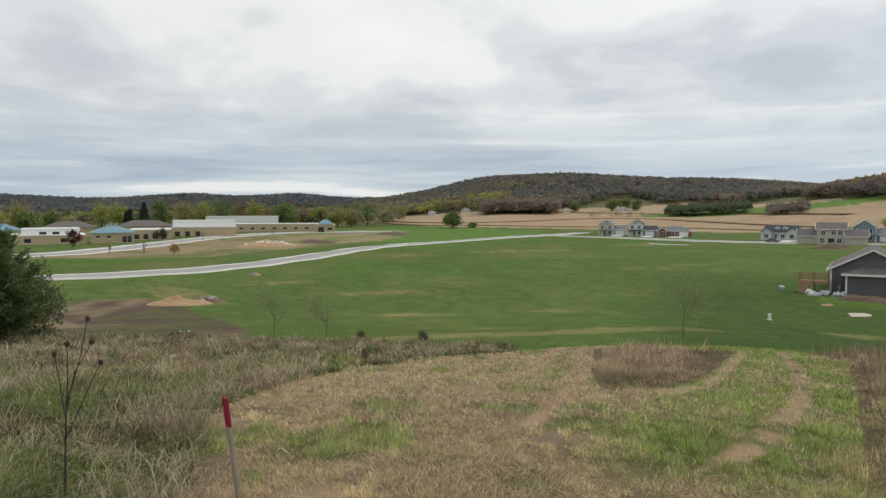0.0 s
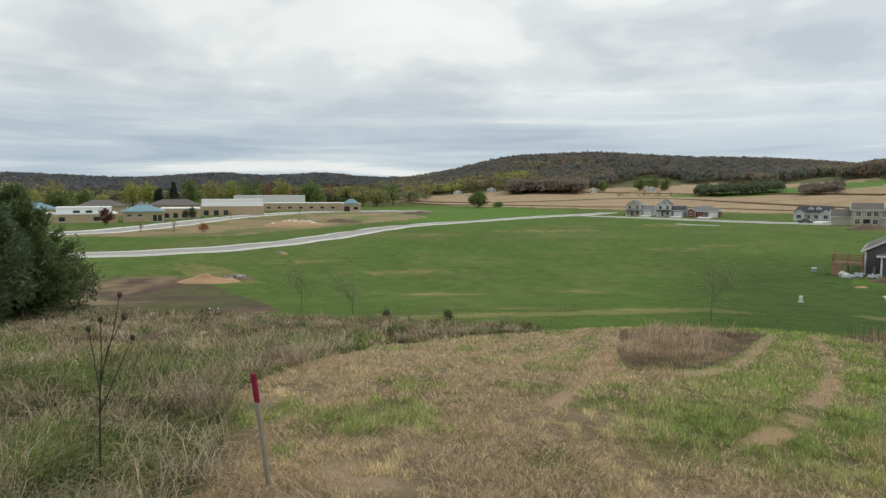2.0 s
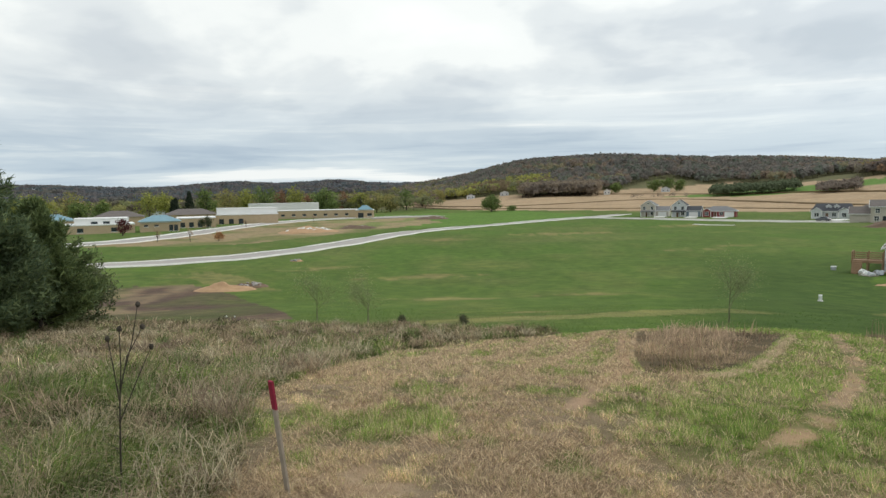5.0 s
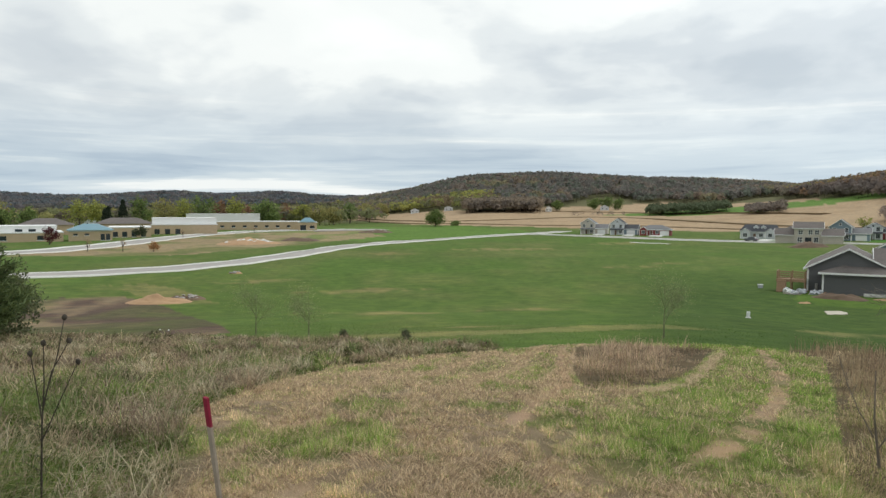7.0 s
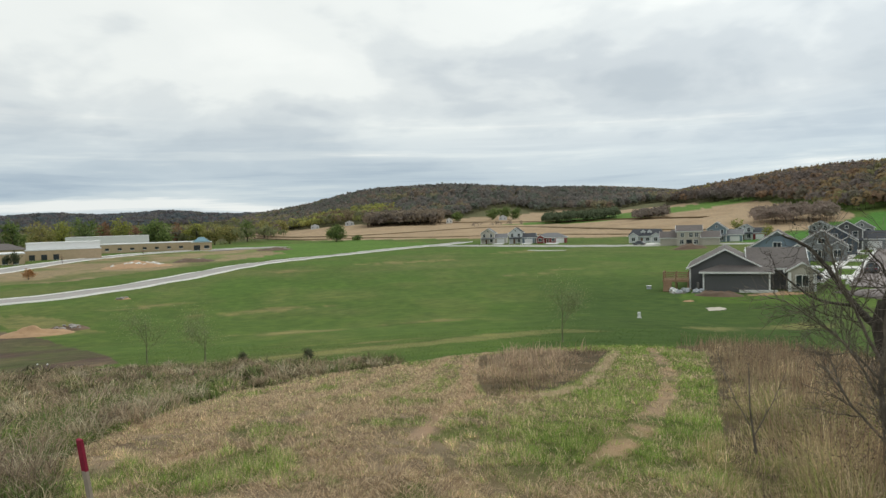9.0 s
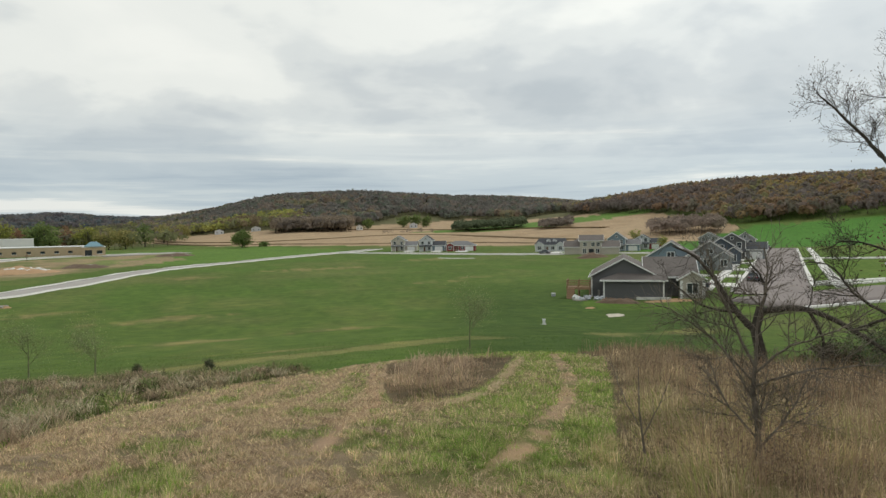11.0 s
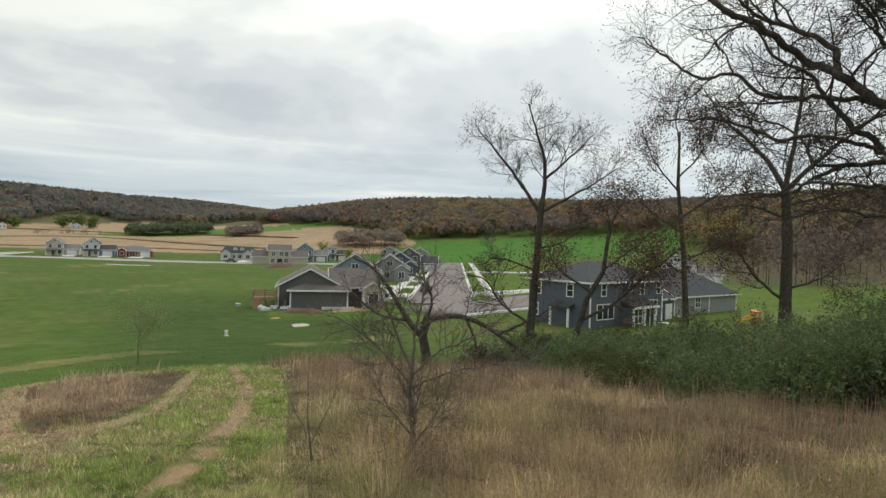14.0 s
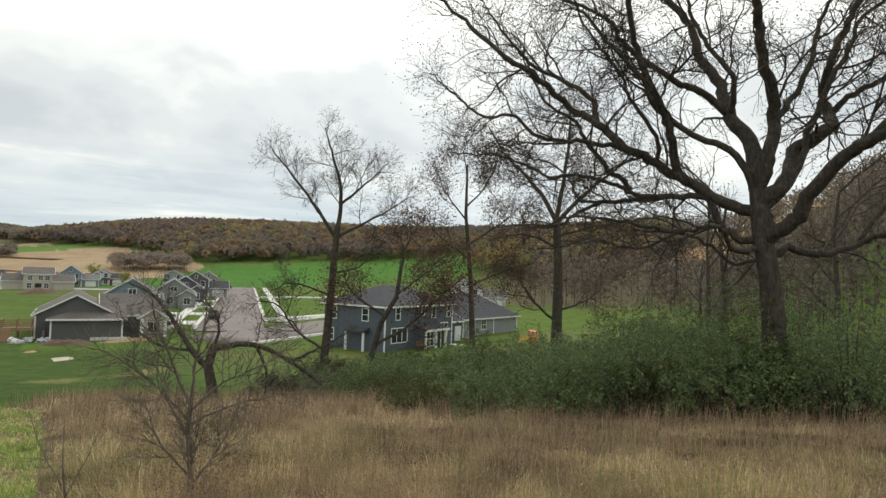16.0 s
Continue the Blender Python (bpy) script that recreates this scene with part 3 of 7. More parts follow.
# strip of concrete left in the meadow
strip("pavement", ((70, 221), (79, 209.5)), 0.8, 0.1, 0.4, "concrete", "narrow concrete strip lying in the meadow", "pavement")

# rough brown strips that follow the contours of the stubble
for line in (((-95, 829), (-60, 690), (-27, 575), (3, 505), (33, 495), (85, 521), (133, 532), (165, 505), (186, 400), (215, 320)), ((-66, 675), (-40, 560), (-14, 480), (19, 462), (75, 418), (125, 422), (154, 360), (195, 300)), ((110, 640), (160, 620), (230, 520), (262, 420))):
    strip("field_strip", line, 4.6, 0.12, 0.9, "strip_brown", "rough brown strip between bands of stubble", "field strip", step=10.0)

# houses
def window(parent, x, y, z, w, h, cols=1, rows=1, mat="trim_white", side=0):
    """A framed window on a wall that faces the local -y (side 0) or -x (side 1)."""
    def fit(a0, d0, z0, a1, d1, z1):
        if side == 0:
            return (x + a0, y - d1, z + z0, x + a1, y - d0, z + z1)
        return (x - d1, y + a0, z + z0, x - d0, y + a1, z + z1)
    t = 0.11
    bm = bmesh.new()
    box(bm, *fit(-w / 2 - t, 0.0, -t, -w / 2, 0.07, h + t))
    box(bm, *fit(w / 2, 0.0, -t, w / 2 + t, 0.07, h + t))
    box(bm, *fit(-w / 2, 0.0, h, w / 2, 0.07, h + t))
    box(bm, *fit(-w / 2, 0.0, -t, w / 2, 0.09, 0.0))
    win = part("window", bm, mat, parent)
    part("pane", box(bmesh.new(), *fit(-w / 2, -0.02, 0, w / 2, 0.02, h)), "glass", win)
    for i in range(1, cols):
        a = -w / 2 + w * i / cols
        part("mullion", box(bmesh.new(), *fit(a - 0.045, 0.02, 0, a + 0.045, 0.055, h)), mat, win)
    for i in range(1, rows):
        b = h * i / rows
        part("glazing_bar", box(bmesh.new(), *fit(-w / 2, 0.021, b - 0.035, w / 2, 0.05, b + 0.035)), mat, win)
    return win


def body(parent, x0, x1, y0, y1, eave, mat, axis=None, rise=0.0, z0=0.0, label=""):
    """Walls of one block, up into the gable; axis names the way that the ridge runs."""
    bm = bmesh.new()
    if axis is None:
        box(bm, x0, y0, z0, x1, y1, eave)
    elif axis == "y":
        xm = (x0 + x1) / 2
        prof = [(x0, z0), (x1, z0), (x1, eave), (xm, eave + rise), (x0, eave)]
        a = [bm.verts.new((x, y0, z)) for x, z in prof]
        b = [bm.verts.new((x, y1, z)) for x, z in prof]
    else:
        ym = (y0 + y1) / 2
        prof = [(y0, z0), (y1, z0), (y1, eave), (ym, eave + rise), (y0, eave)]
        a = [bm.verts.new((x0, y, z)) for y, z in prof]
        b = [bm.verts.new((x1, y, z)) for y, z in prof]
    if axis:
        bm.faces.new(a)
        bm.faces.new(b[::-1])
        for i in range(5):
            k = (i + 1) % 5
            bm.faces.new((a[i], b[i], b[k], a[k]))
        bmesh.ops.recalc_face_normals(bm, faces=bm.faces)
    return part("wall", bm, mat, parent, label)


def sheet(bm, quad, thick):
    """A slab: the quad, and the same one lower by thick."""
    hi = [bm.verts.new(p) for p in quad]
    lo = [bm.verts.new((p[0], p[1], p[2] - thick)) for p in quad]
    n = len(quad)
    bm.faces.new(hi)
    bm.faces.new(lo[::-1])
    for i in range(n):
        bm.faces.new((lo[i], lo[(i + 1) % n], hi[(i + 1) % n], hi[i]))
    bmesh.ops.recalc_face_normals(bm, faces=bm.faces)
    return bm


def gable_roof(parent, x0, x1, y0, y1, eave, rise, axis, mat, over=0.4, trim="trim_white"):
    """Two roof slopes with white rake boards and fascias."""
    t = 0.20
    if axis == "y":
        xm, half = (x0 + x1) / 2, (x1 - x0) / 2
        k = rise / half
        for s in (-1, 1):
            e = xm + s * (half + over)
            ze = eave - k * over + 0.22
            zr = eave + rise + 0.22
            part("roof", sheet(bmesh.new(), [(e, y0 - over, ze), (xm, y0 - over, zr), (xm, y1 + over, zr), (e, y1 + over, ze)], t), mat, parent)
            for yy in (y0 - over - 0.045, y1 + over + 0.045):
                part("rake_board", sheet(bmesh.new(), [(e, yy - 0.04, ze + 0.02), (xm, yy - 0.04, zr + 0.02), (xm, yy + 0.04, zr + 0.02), (e, yy + 0.04, ze + 0.02)], 0.20), trim, parent)
            part("fascia", box(bmesh.new(), e + s * 0.005, y0 - over, ze - 0.24, e + s * 0.06, y1 + over, ze - 0.01), trim, parent)
    else:
        ym, half = (y0 + y1) / 2, (y1 - y0) / 2
        k = rise / half
        for s in (-1, 1):
            e = ym + s * (half + over)
            ze = eave - k * over + 0.22
            zr = eave + rise + 0.22
            part("roof", sheet(bmesh.new(), [(x0 - over, e, ze), (x0 - over, ym, zr), (x1 + over, ym, zr), (x1 + over, e, ze)], t), mat, parent)
            for xx in (x0 - over - 0.045, x1 + over + 0.045):
                part("rake_board", sheet(bmesh.new(), [(xx - 0.04, e, ze + 0.02), (xx - 0.04, ym, zr + 0.02), (xx + 0.04, ym, zr + 0.02), (xx + 0.04, e, ze + 0.02)], 0.20), trim, parent)
            part("fascia", box(bmesh.new(), x0 - over, e + s * 0.005, ze - 0.24, x1 + over, e + s * 0.06, ze - 0.01), trim, parent)


def hip_roof(parent, x0, x1, y0, y1, eave, rise, mat, over=0.45, trim="trim_white", ridge=None, name="roof"):
    x0, x1, y0, y1 = x0 - over, x1 + over, y0 - over, y1 + over
    w, d = x1 - x0, y1 - y0
    r = min(w, d) / 2 if ridge is None else ridge
    bm = bmesh.new()
    e = [bm.verts.new(p) for p in ((x0, y0, eave), (x1, y0, eave), (x1, y1, eave), (x0, y1, eave))]
    l = [bm.verts.new((p[0], p[1], eave - 0.18)) for p in ((x0, y0), (x1, y0), (x1, y1), (x0, y1))]
    if w >= d:
        a, b = bm.verts.new((x0 + r, (y0 + y1) / 2, eave + rise)), bm.verts.new((x1 - r - 1e-3, (y0 + y1) / 2, eave + rise))
        for f in ((e[0], e[1], b, a), (e[1], e[2], b), (e[2], e[3], a, b), (e[3], e[0], a)):
            bm.faces.new(f)
    else:
        a, b = bm.verts.new(((x0 + x1) / 2, y0 + r, eave + rise)), bm.verts.new(((x0 + x1) / 2, y1 - r - 1e-3, eave + rise))
        for f in ((e[0], e[1], a), (e[1], e[2], b, a), (e[2], e[3], b), (e[3], e[0], a, b)):
            bm.faces.new(f)
    bm.faces.new(l[::-1])
    for i in range(4):
        k = (i + 1) % 4
        bm.faces.new((l[i], l[k], e[k], e[i]))
    bmesh.ops.recalc_face_normals(bm, faces=bm.faces)
    ob = part(name, bm, mat, parent)
    bm = bmesh.new()
    box(bm, x0, y0 - 0.05, eave - 0.24, x1, y0 - 0.004, eave - 0.02)
    box(bm, x0 - 0.05, y0, eave - 0.24, x0 - 0.004, y1, eave - 0.02)
    box(bm, x1 + 0.004, y0, eave - 0.24, x1 + 0.05, y1, eave - 0.02)
    part("fascia", bm, trim, parent)
    return ob


def corner(parent, x, y, z0, z1, s=1, mat="trim_white"):
    return part("corner_board", box(bmesh.new(), x - 0.10, y - 0.035, z0, x + 0.10, y + 0.12, z1), mat, parent)


def garage_door(parent, x, y, w, h=2.2):
    d = part("garage_door", box(bmesh.new(), x - w / 2, y - 0.04, 0.02, x + w / 2, y + 0.02, h), "trim_white", parent, "white sectional garage door")
    for i in range(1, 4):
        part("door_rail", box(bmesh.new(), x - w / 2 + 0.05, y - 0.055, h * i / 4 - 0.02, x + w / 2 - 0.05, y - 0.042, h * i / 4 + 0.02), "panel_white", d)


def front_door(parent, x, y, mat="door_brown"):
    d = part("door", box(bmesh.new(), x - 0.5, y - 0.05, 0.05, x + 0.5, y + 0.02, 2.1), mat, parent)
    part("door_frame", box(bmesh.new(), x - 0.62, y - 0.03, 0.05, x - 0.5, y + 0.02, 2.2), "trim_white", d)
    part("door_frame", box(bmesh.new(), x + 0.5, y - 0.03, 0.05, x + 0.62, y + 0.02, 2.2), "trim_white", d)


def lot(name, x, y, az, label, sink=0.25):
    """An empty at the foot of a house whose local y points away at the bearing az."""
    z = min(gz(x + dx, y + dy) for dx in (-6, 0, 6) for dy in (-2, 3, 8))
    return thing(name, pose(x, y, max(z, gz(x, y) - sink), 0, 0, -az), label, "house")


# two-storey house with a front gable, a porch and a lower garage wing
def family_house(x, y, az, label, wall, roof, w=7.0, wing=6.5, eave=5.2, rise=2.2, wing_eave=2.8, wing_rise=1.8, depth=9.0, accent=None, wing_axis="x"):
    h = lot("house", x, y, az, label)
    body(h, -w / 2, w / 2, 0, depth, eave, wall, "y", rise, -0.6)
    gable_roof(h, -w / 2, w / 2, 0, depth, eave, rise, "y", roof)
    for s in (-1, 1):
        corner(h, s * (w / 2 - 0.08), -0.03, -0.3, eave)
    for xx in (-w * 0.26, w * 0.26):
        window(h, xx, 0, 3.3, 1.1, 1.4, 1, 2)
    window(h, 0, 0, eave + rise * 0.25, 0.6, 0.7)
    # porch
    part("porch_roof", sheet(bmesh.new(), [(-w / 2 - 0.1, -1.9, 2.55), (w / 2 + 0.1, -1.9, 2.55), (w / 2 + 0.1, 0.0, 3.0), (-w / 2 - 0.1, 0.0, 3.0)], 0.2), roof, h)
    for xx in (-w / 2 + 0.2, -w / 6, w / 6, w / 2 - 0.2):
        part("porch_post", box(bmesh.new(), xx - 0.1, -1.75, 0.1, xx + 0.1, -1.55, 2.36), "trim_white", h)
    part("porch_floor", box(bmesh.new(), -w / 2, -1.85, -0.4, w / 2, -0.01, 0.1), "concrete", h)
    front_door(h, -w * 0.12, -0.03)
    window(h, w * 0.26, 0, 0.8, 1.2, 1.4, 2, 1)
    if wing:
        x0, x1 = w / 2 + 0.02, w / 2 + wing
        mat = accent or wall
        body(h, x0, x1, 0.8, 8.0, wing_eave, mat, wing_axis, wing_rise, -0.6)
        gable_roof(h, x0, x1, 0.8, 8.0, wing_eave, wing_rise, wing_axis, roof)
        garage_door(h, (x0 + x1) / 2, 0.78, wing * 0.62)
        corner(h, x1 - 0.08, 0.77, -0.3, wing_eave)
    return h


# one-storey house with a broad hipped roof and a gabled front
def ranch_house(x, y, az, label, wall, roof, w=13.0, depth=9.0, eave=2.9, rise=2.2, gables=(), dormers=0):
    h = lot("house", x, y, az, label)
    body(h, -w / 2, w / 2, 0, depth, eave, wall, None, 0, -0.6)
    if dormers:
        hip_roof(h, -w / 2, w / 2, 0, depth, eave, rise, roof, ridge=1.2)
    else:
        hip_roof(h, -w / 2, w / 2, 0, depth, eave, rise, roof)
    for gx, gw in gables:
        body(h, gx - gw / 2, gx + gw / 2, -1.6, 3.0, eave, wall, "y", gw * 0.33, -0.6)
        gable_roof(h, gx - gw / 2, gx + gw / 2, -1.6, 3.0, eave, gw * 0.33, "y", roof, 0.3)
        window(h, gx, -1.6, 0.9, gw * 0.4, 1.4, 2, 1)
        for s in (-1, 1):
            corner(h, gx + s * (gw / 2 - 0.08), -1.63, -0.3, eave)
    for i in range(dormers):
        dx = -w * 0.08 + i * 2.6
        body(h, dx - 0.8, dx + 0.8, 1.6, 4.0, eave + 1.7, "siding_pale", "y", 0.6, eave + 0.3)
        gable_roof(h, dx - 0.8, dx + 0.8, 1.6, 4.0, eave + 1.7, 0.6, "y", roof, 0.15)
        window(h, dx, 1.6, eave + 0.75, 0.7, 0.7)
    for xx in (-w * 0.36, w * 0.08):
        window(h, xx, 0, 0.9, 1.3, 1.3, 2, 1)
    front_door(h, -w * 0.1, -0.03)
    garage_door(h, w * 0.31, -0.02, w * 0.28)
    return h


def drive(x, y, az, w, length, side):
    """Concrete driveway from a garage towards the road."""
    a = radians(az)
    ax, ay = math.cos(a), -math.sin(a)
    bx, by = -math.sin(a), -math.cos(a)
    x, y = x + ax * side, y + ay * side
    slab("driveway", [(x + ax * s * w + bx * t, y + ay * s * w + by * t) for s, t in ((-0.5, 0.5), (0.5, 0.5), (0.5, length), (-0.5, length))], 0.10, 0.5, "concrete", "pale concrete driveway before a new house", "driveway")


family_house(77.5, 310.5, 22, "tan two-storey house with a grey shingle roof and porch", "siding_tan", "shingle_grey", 6.6, 5.8)
drive(77.5, 310.5, 22, 4.5, 14, 6.3)
family_house(87.7, 297.3, 24, "white and blue-grey two-storey house with a white garage", "siding_pale", "shingle_dark", 6.0, 6.0, accent="siding_blue", wing_axis="x")
drive(87.7, 297.3, 24, 4.5, 13, 6.0)
ranch_house(101.6, 287.6, 26, "one-storey house with dark red walls and grey roof", "siding_red", "shingle_grey", 13.6, 8.0, 2.7, 2.0, gables=((-4.6, 3.4),))
drive(101.6, 287.6, 26, 5.5, 13, 1.5)
ranch_house(130.6, 253.3, 38, "pale grey house with a dark roof and twin dormers", "siding_pale", "shingle_dark", 13.0, 9.0, 2.9, 2.8, gables=((-4.4, 3.6), (4.6, 3.4)), dormers=2)
ranch_house(137.5, 243.9, 38, "small tan house with a pale gabled front", "siding_tan", "shingle_brown", 7.0, 8.0, 2.8, 2.4, gables=((-1.4, 4.2),))
slab("driveway", ((119, 236), (128, 244), (131, 240), (122, 231)), 0.12, 0.5, "concrete", "pale concrete driveway before a new house", "driveway")


def back_house():
    """Tan house that shows its back to the meadow."""
    h = lot("house", 122.7, 206.3, 31, "tan two-storey house that backs onto the meadow")
    body(h, -4.0, 4.0, 0, 9, 5.0, "siding_tan", "x", 1.9, -0.8)
    gable_roof(h, -4.0, 4.0, 0, 9, 5.0, 1.9, "x", "shingle_brown")
    for xx in (-2.2, 0.6, 2.4):
        window(h, xx, 0, 3.1, 1.1, 1.3, 2, 2)
    window(h, -2.4, 0, 0.7, 1.2, 1.4, 2, 2)
    window(h, 2.2, 0, 0.7, 1.2, 1.4, 2, 2)
    part("door", box(bmesh.new(), -0.9, -0.06, 0.0, 0.9, 0.02, 2.1), "glass", h, "dark sliding glass door")
    body(h, 4.02, 9.6, -2.2, 6, 2.8, "siding_tan", "x", 2.0, -0.8)
    gable_roof(h, 4.02, 9.6, -2.2, 6, 2.8, 2.0, "x", "shingle_brown")
    body(h, -9.5, -4.02, 2.0, 9, 2.8, "siding_tan", "x", 2.0, -0.8)
    gable_roof(h, -9.5, -4.02, 2.0, 9, 2.8, 2.0, "x", "shingle_brown")
    return h


back_house()
family_house(146.4, 226.9, 36, "pale blue two-storey house with a steep gable", "siding_blue", "shingle_grey", 7.0, 5.5, 5.0, 2.6)
family_house(163.0, 233.8, 40, "white and dark red two-storey house with a porch", "siding_pale", "shingle_dark", 5.8, 5.0, 4.4, 1.7, accent="siding_red")
family_house(180.0, 214.0, 44, "grey two-storey house with a dark roof", "siding_grey", "shingle_dark", 7.0, 5.5, 4.6, 1.9)


def dark_house():
    """Charcoal house nearest to the meadow: gable, low front wing, deck."""
    h = lot("house", 50.8, 76.9, 33.4, "charcoal one-storey house with brown shingles and white trim", 0.1)
    body(h, -4.4, 4.4, 0.9, 15.0, 2.95, "siding_dark", "y", 2.35, -0.6)
    gable_roof(h, -4.4, 4.4, 0.9, 15.0, 2.95, 2.35, "y", "shingle_brown", 0.35)
    corner(h, -4.32, 0.87, -0.4, 2.9)
    # low wing with its pent roof hipped at the corner
    body(h, -2.7, 5.2, -0.9, 2.0, 2.6, "siding_dark", None, 0, -0.6)
    bm = bmesh.new()
    e = [bm.verts.new(p) for p in ((-3.15, -1.35, 2.62), (5.65, -1.35, 2.62), (5.65, 4.2, 4.45), (0.9, 2.2, 3.95), (-3.15, 1.2, 2.62))]
    l = [bm.verts.new((v.co.x, v.co.y, v.co.z - 0.16)) for v in e]
    bm.faces.new((e[0], e[1], e[2], e[3]))
    bm.faces.new((e[0], e[3], e[4]))
    bm.faces.new(l[::-1])
    for i in range(5):
        k = (i + 1) % 5
        bm.faces.new((l[i], l[k], e[k], e[i]))
    bmesh.ops.recalc_face_normals(bm, faces=bm.faces)
    part("wing_roof", bm, "shingle_brown", h)
    part("fascia", box(bmesh.new(), -3.15, -1.43, 2.44, 5.65, -1.36, 2.66), "trim_white", h)
    corner(h, -2.62, -0.93, -0.4, 2.5)
    corner(h, 5.1, -0.93, -0.4, 2.5)
    # cross wing towards the street
    body(h, 3.0, 9.4, 2.2, 11.0, 2.9, "siding_dark", "x", 2.3, -0.6)
    gable_roof(h, 3.0, 9.4, 2.2, 11.0, 2.9, 2.3, "x", "shingle_brown", 0.4)
    body(h, 7.2, 10.4, 0.2, 4.0, 2.6, "siding_tan", "y", 1.0, -0.6, label="wall faced in tan stone")
    gable_roof(h, 7.2, 10.4, 0.2, 4.0, 2.6, 1.0, "y", "shingle_brown", 0.3)
    for xx in (7.4, 10.2):
        part("porch_post", box(bmesh.new(), xx - 0.18, -0.1, 0, xx + 0.18, 0.16, 2.5), "trim_white", h)
    window(h, 8.8, 0.2, 0.8, 1.3, 1.3, 2, 1)
    part("foundation", box(bmesh.new(), 1.6, -1.3, -0.5, 6.0, -0.91, 0.35), "concrete", h)
    part("gas_meter", box(bmesh.new(), -3.5, 0.6, 0.3, -3.2, 0.88, 1.1, 0.03), "stone_grey", h)
    return h


dark_house()


def deck():
    """Raised deck of raw timber beside the charcoal house."""
    d = thing("deck", pose(45.9, 80.4, gz(45.9, 80.4), 0, 0, -33.4), "raised raw timber deck on posts beside the house", "deck")
    for i in range(14):
        part("deck_board", box(bmesh.new(), -1.6, -1.4 + i * 0.2, 1.5, 1.6, -1.4 + i * 0.2 + 0.185, 1.55), "wood_raw", d)
    for xx in (-1.5, 0.0, 1.5):
        for yy in (-1.3, 1.2):
            part("post", box(bmesh.new(), xx - 0.07, yy - 0.07, -0.3, xx + 0.07, yy + 0.07, 2.5), "wood_raw", d)
    for yy in (-1.45, 1.35):
        part("beam", box(bmesh.new(), -1.65, yy - 0.05, 1.22, 1.65, yy + 0.05, 1.495), "wood_raw", d)
    for z in (1.66, 1.90, 2.14, 2.40):
        part("rail", box(bmesh.new(), -1.62, -1.46, z, 1.6, -1.40, z + 0.13), "wood_raw", d)
        part("rail", box(bmesh.new(), -1.62, -1.395, z, -1.57, 1.3, z + 0.13), "wood_raw", d)
    stair = part("stair", sheet(bmesh.new(), [(-1.5, -2.7, 0.1), (-0.5, -2.7, 0.1), (-0.5, -1.5, 1.45), (-1.5, -1.5, 1.45)], 0.26), "wood_raw", d)
    for i in range(6):
        part("tread", box(bmesh.new(), -1.55, -2.74 + i * 0.2, 0.16 + i * 0.225, -0.45, -2.50 + i * 0.2, 0.20 + i * 0.225), "wood_raw", stair)
    part("skirting", box(bmesh.new(), -1.55, -1.2, -0.2, -0.5, -1.14, 1.2), "door_brown", d, "dark brown boards below the deck")


deck()


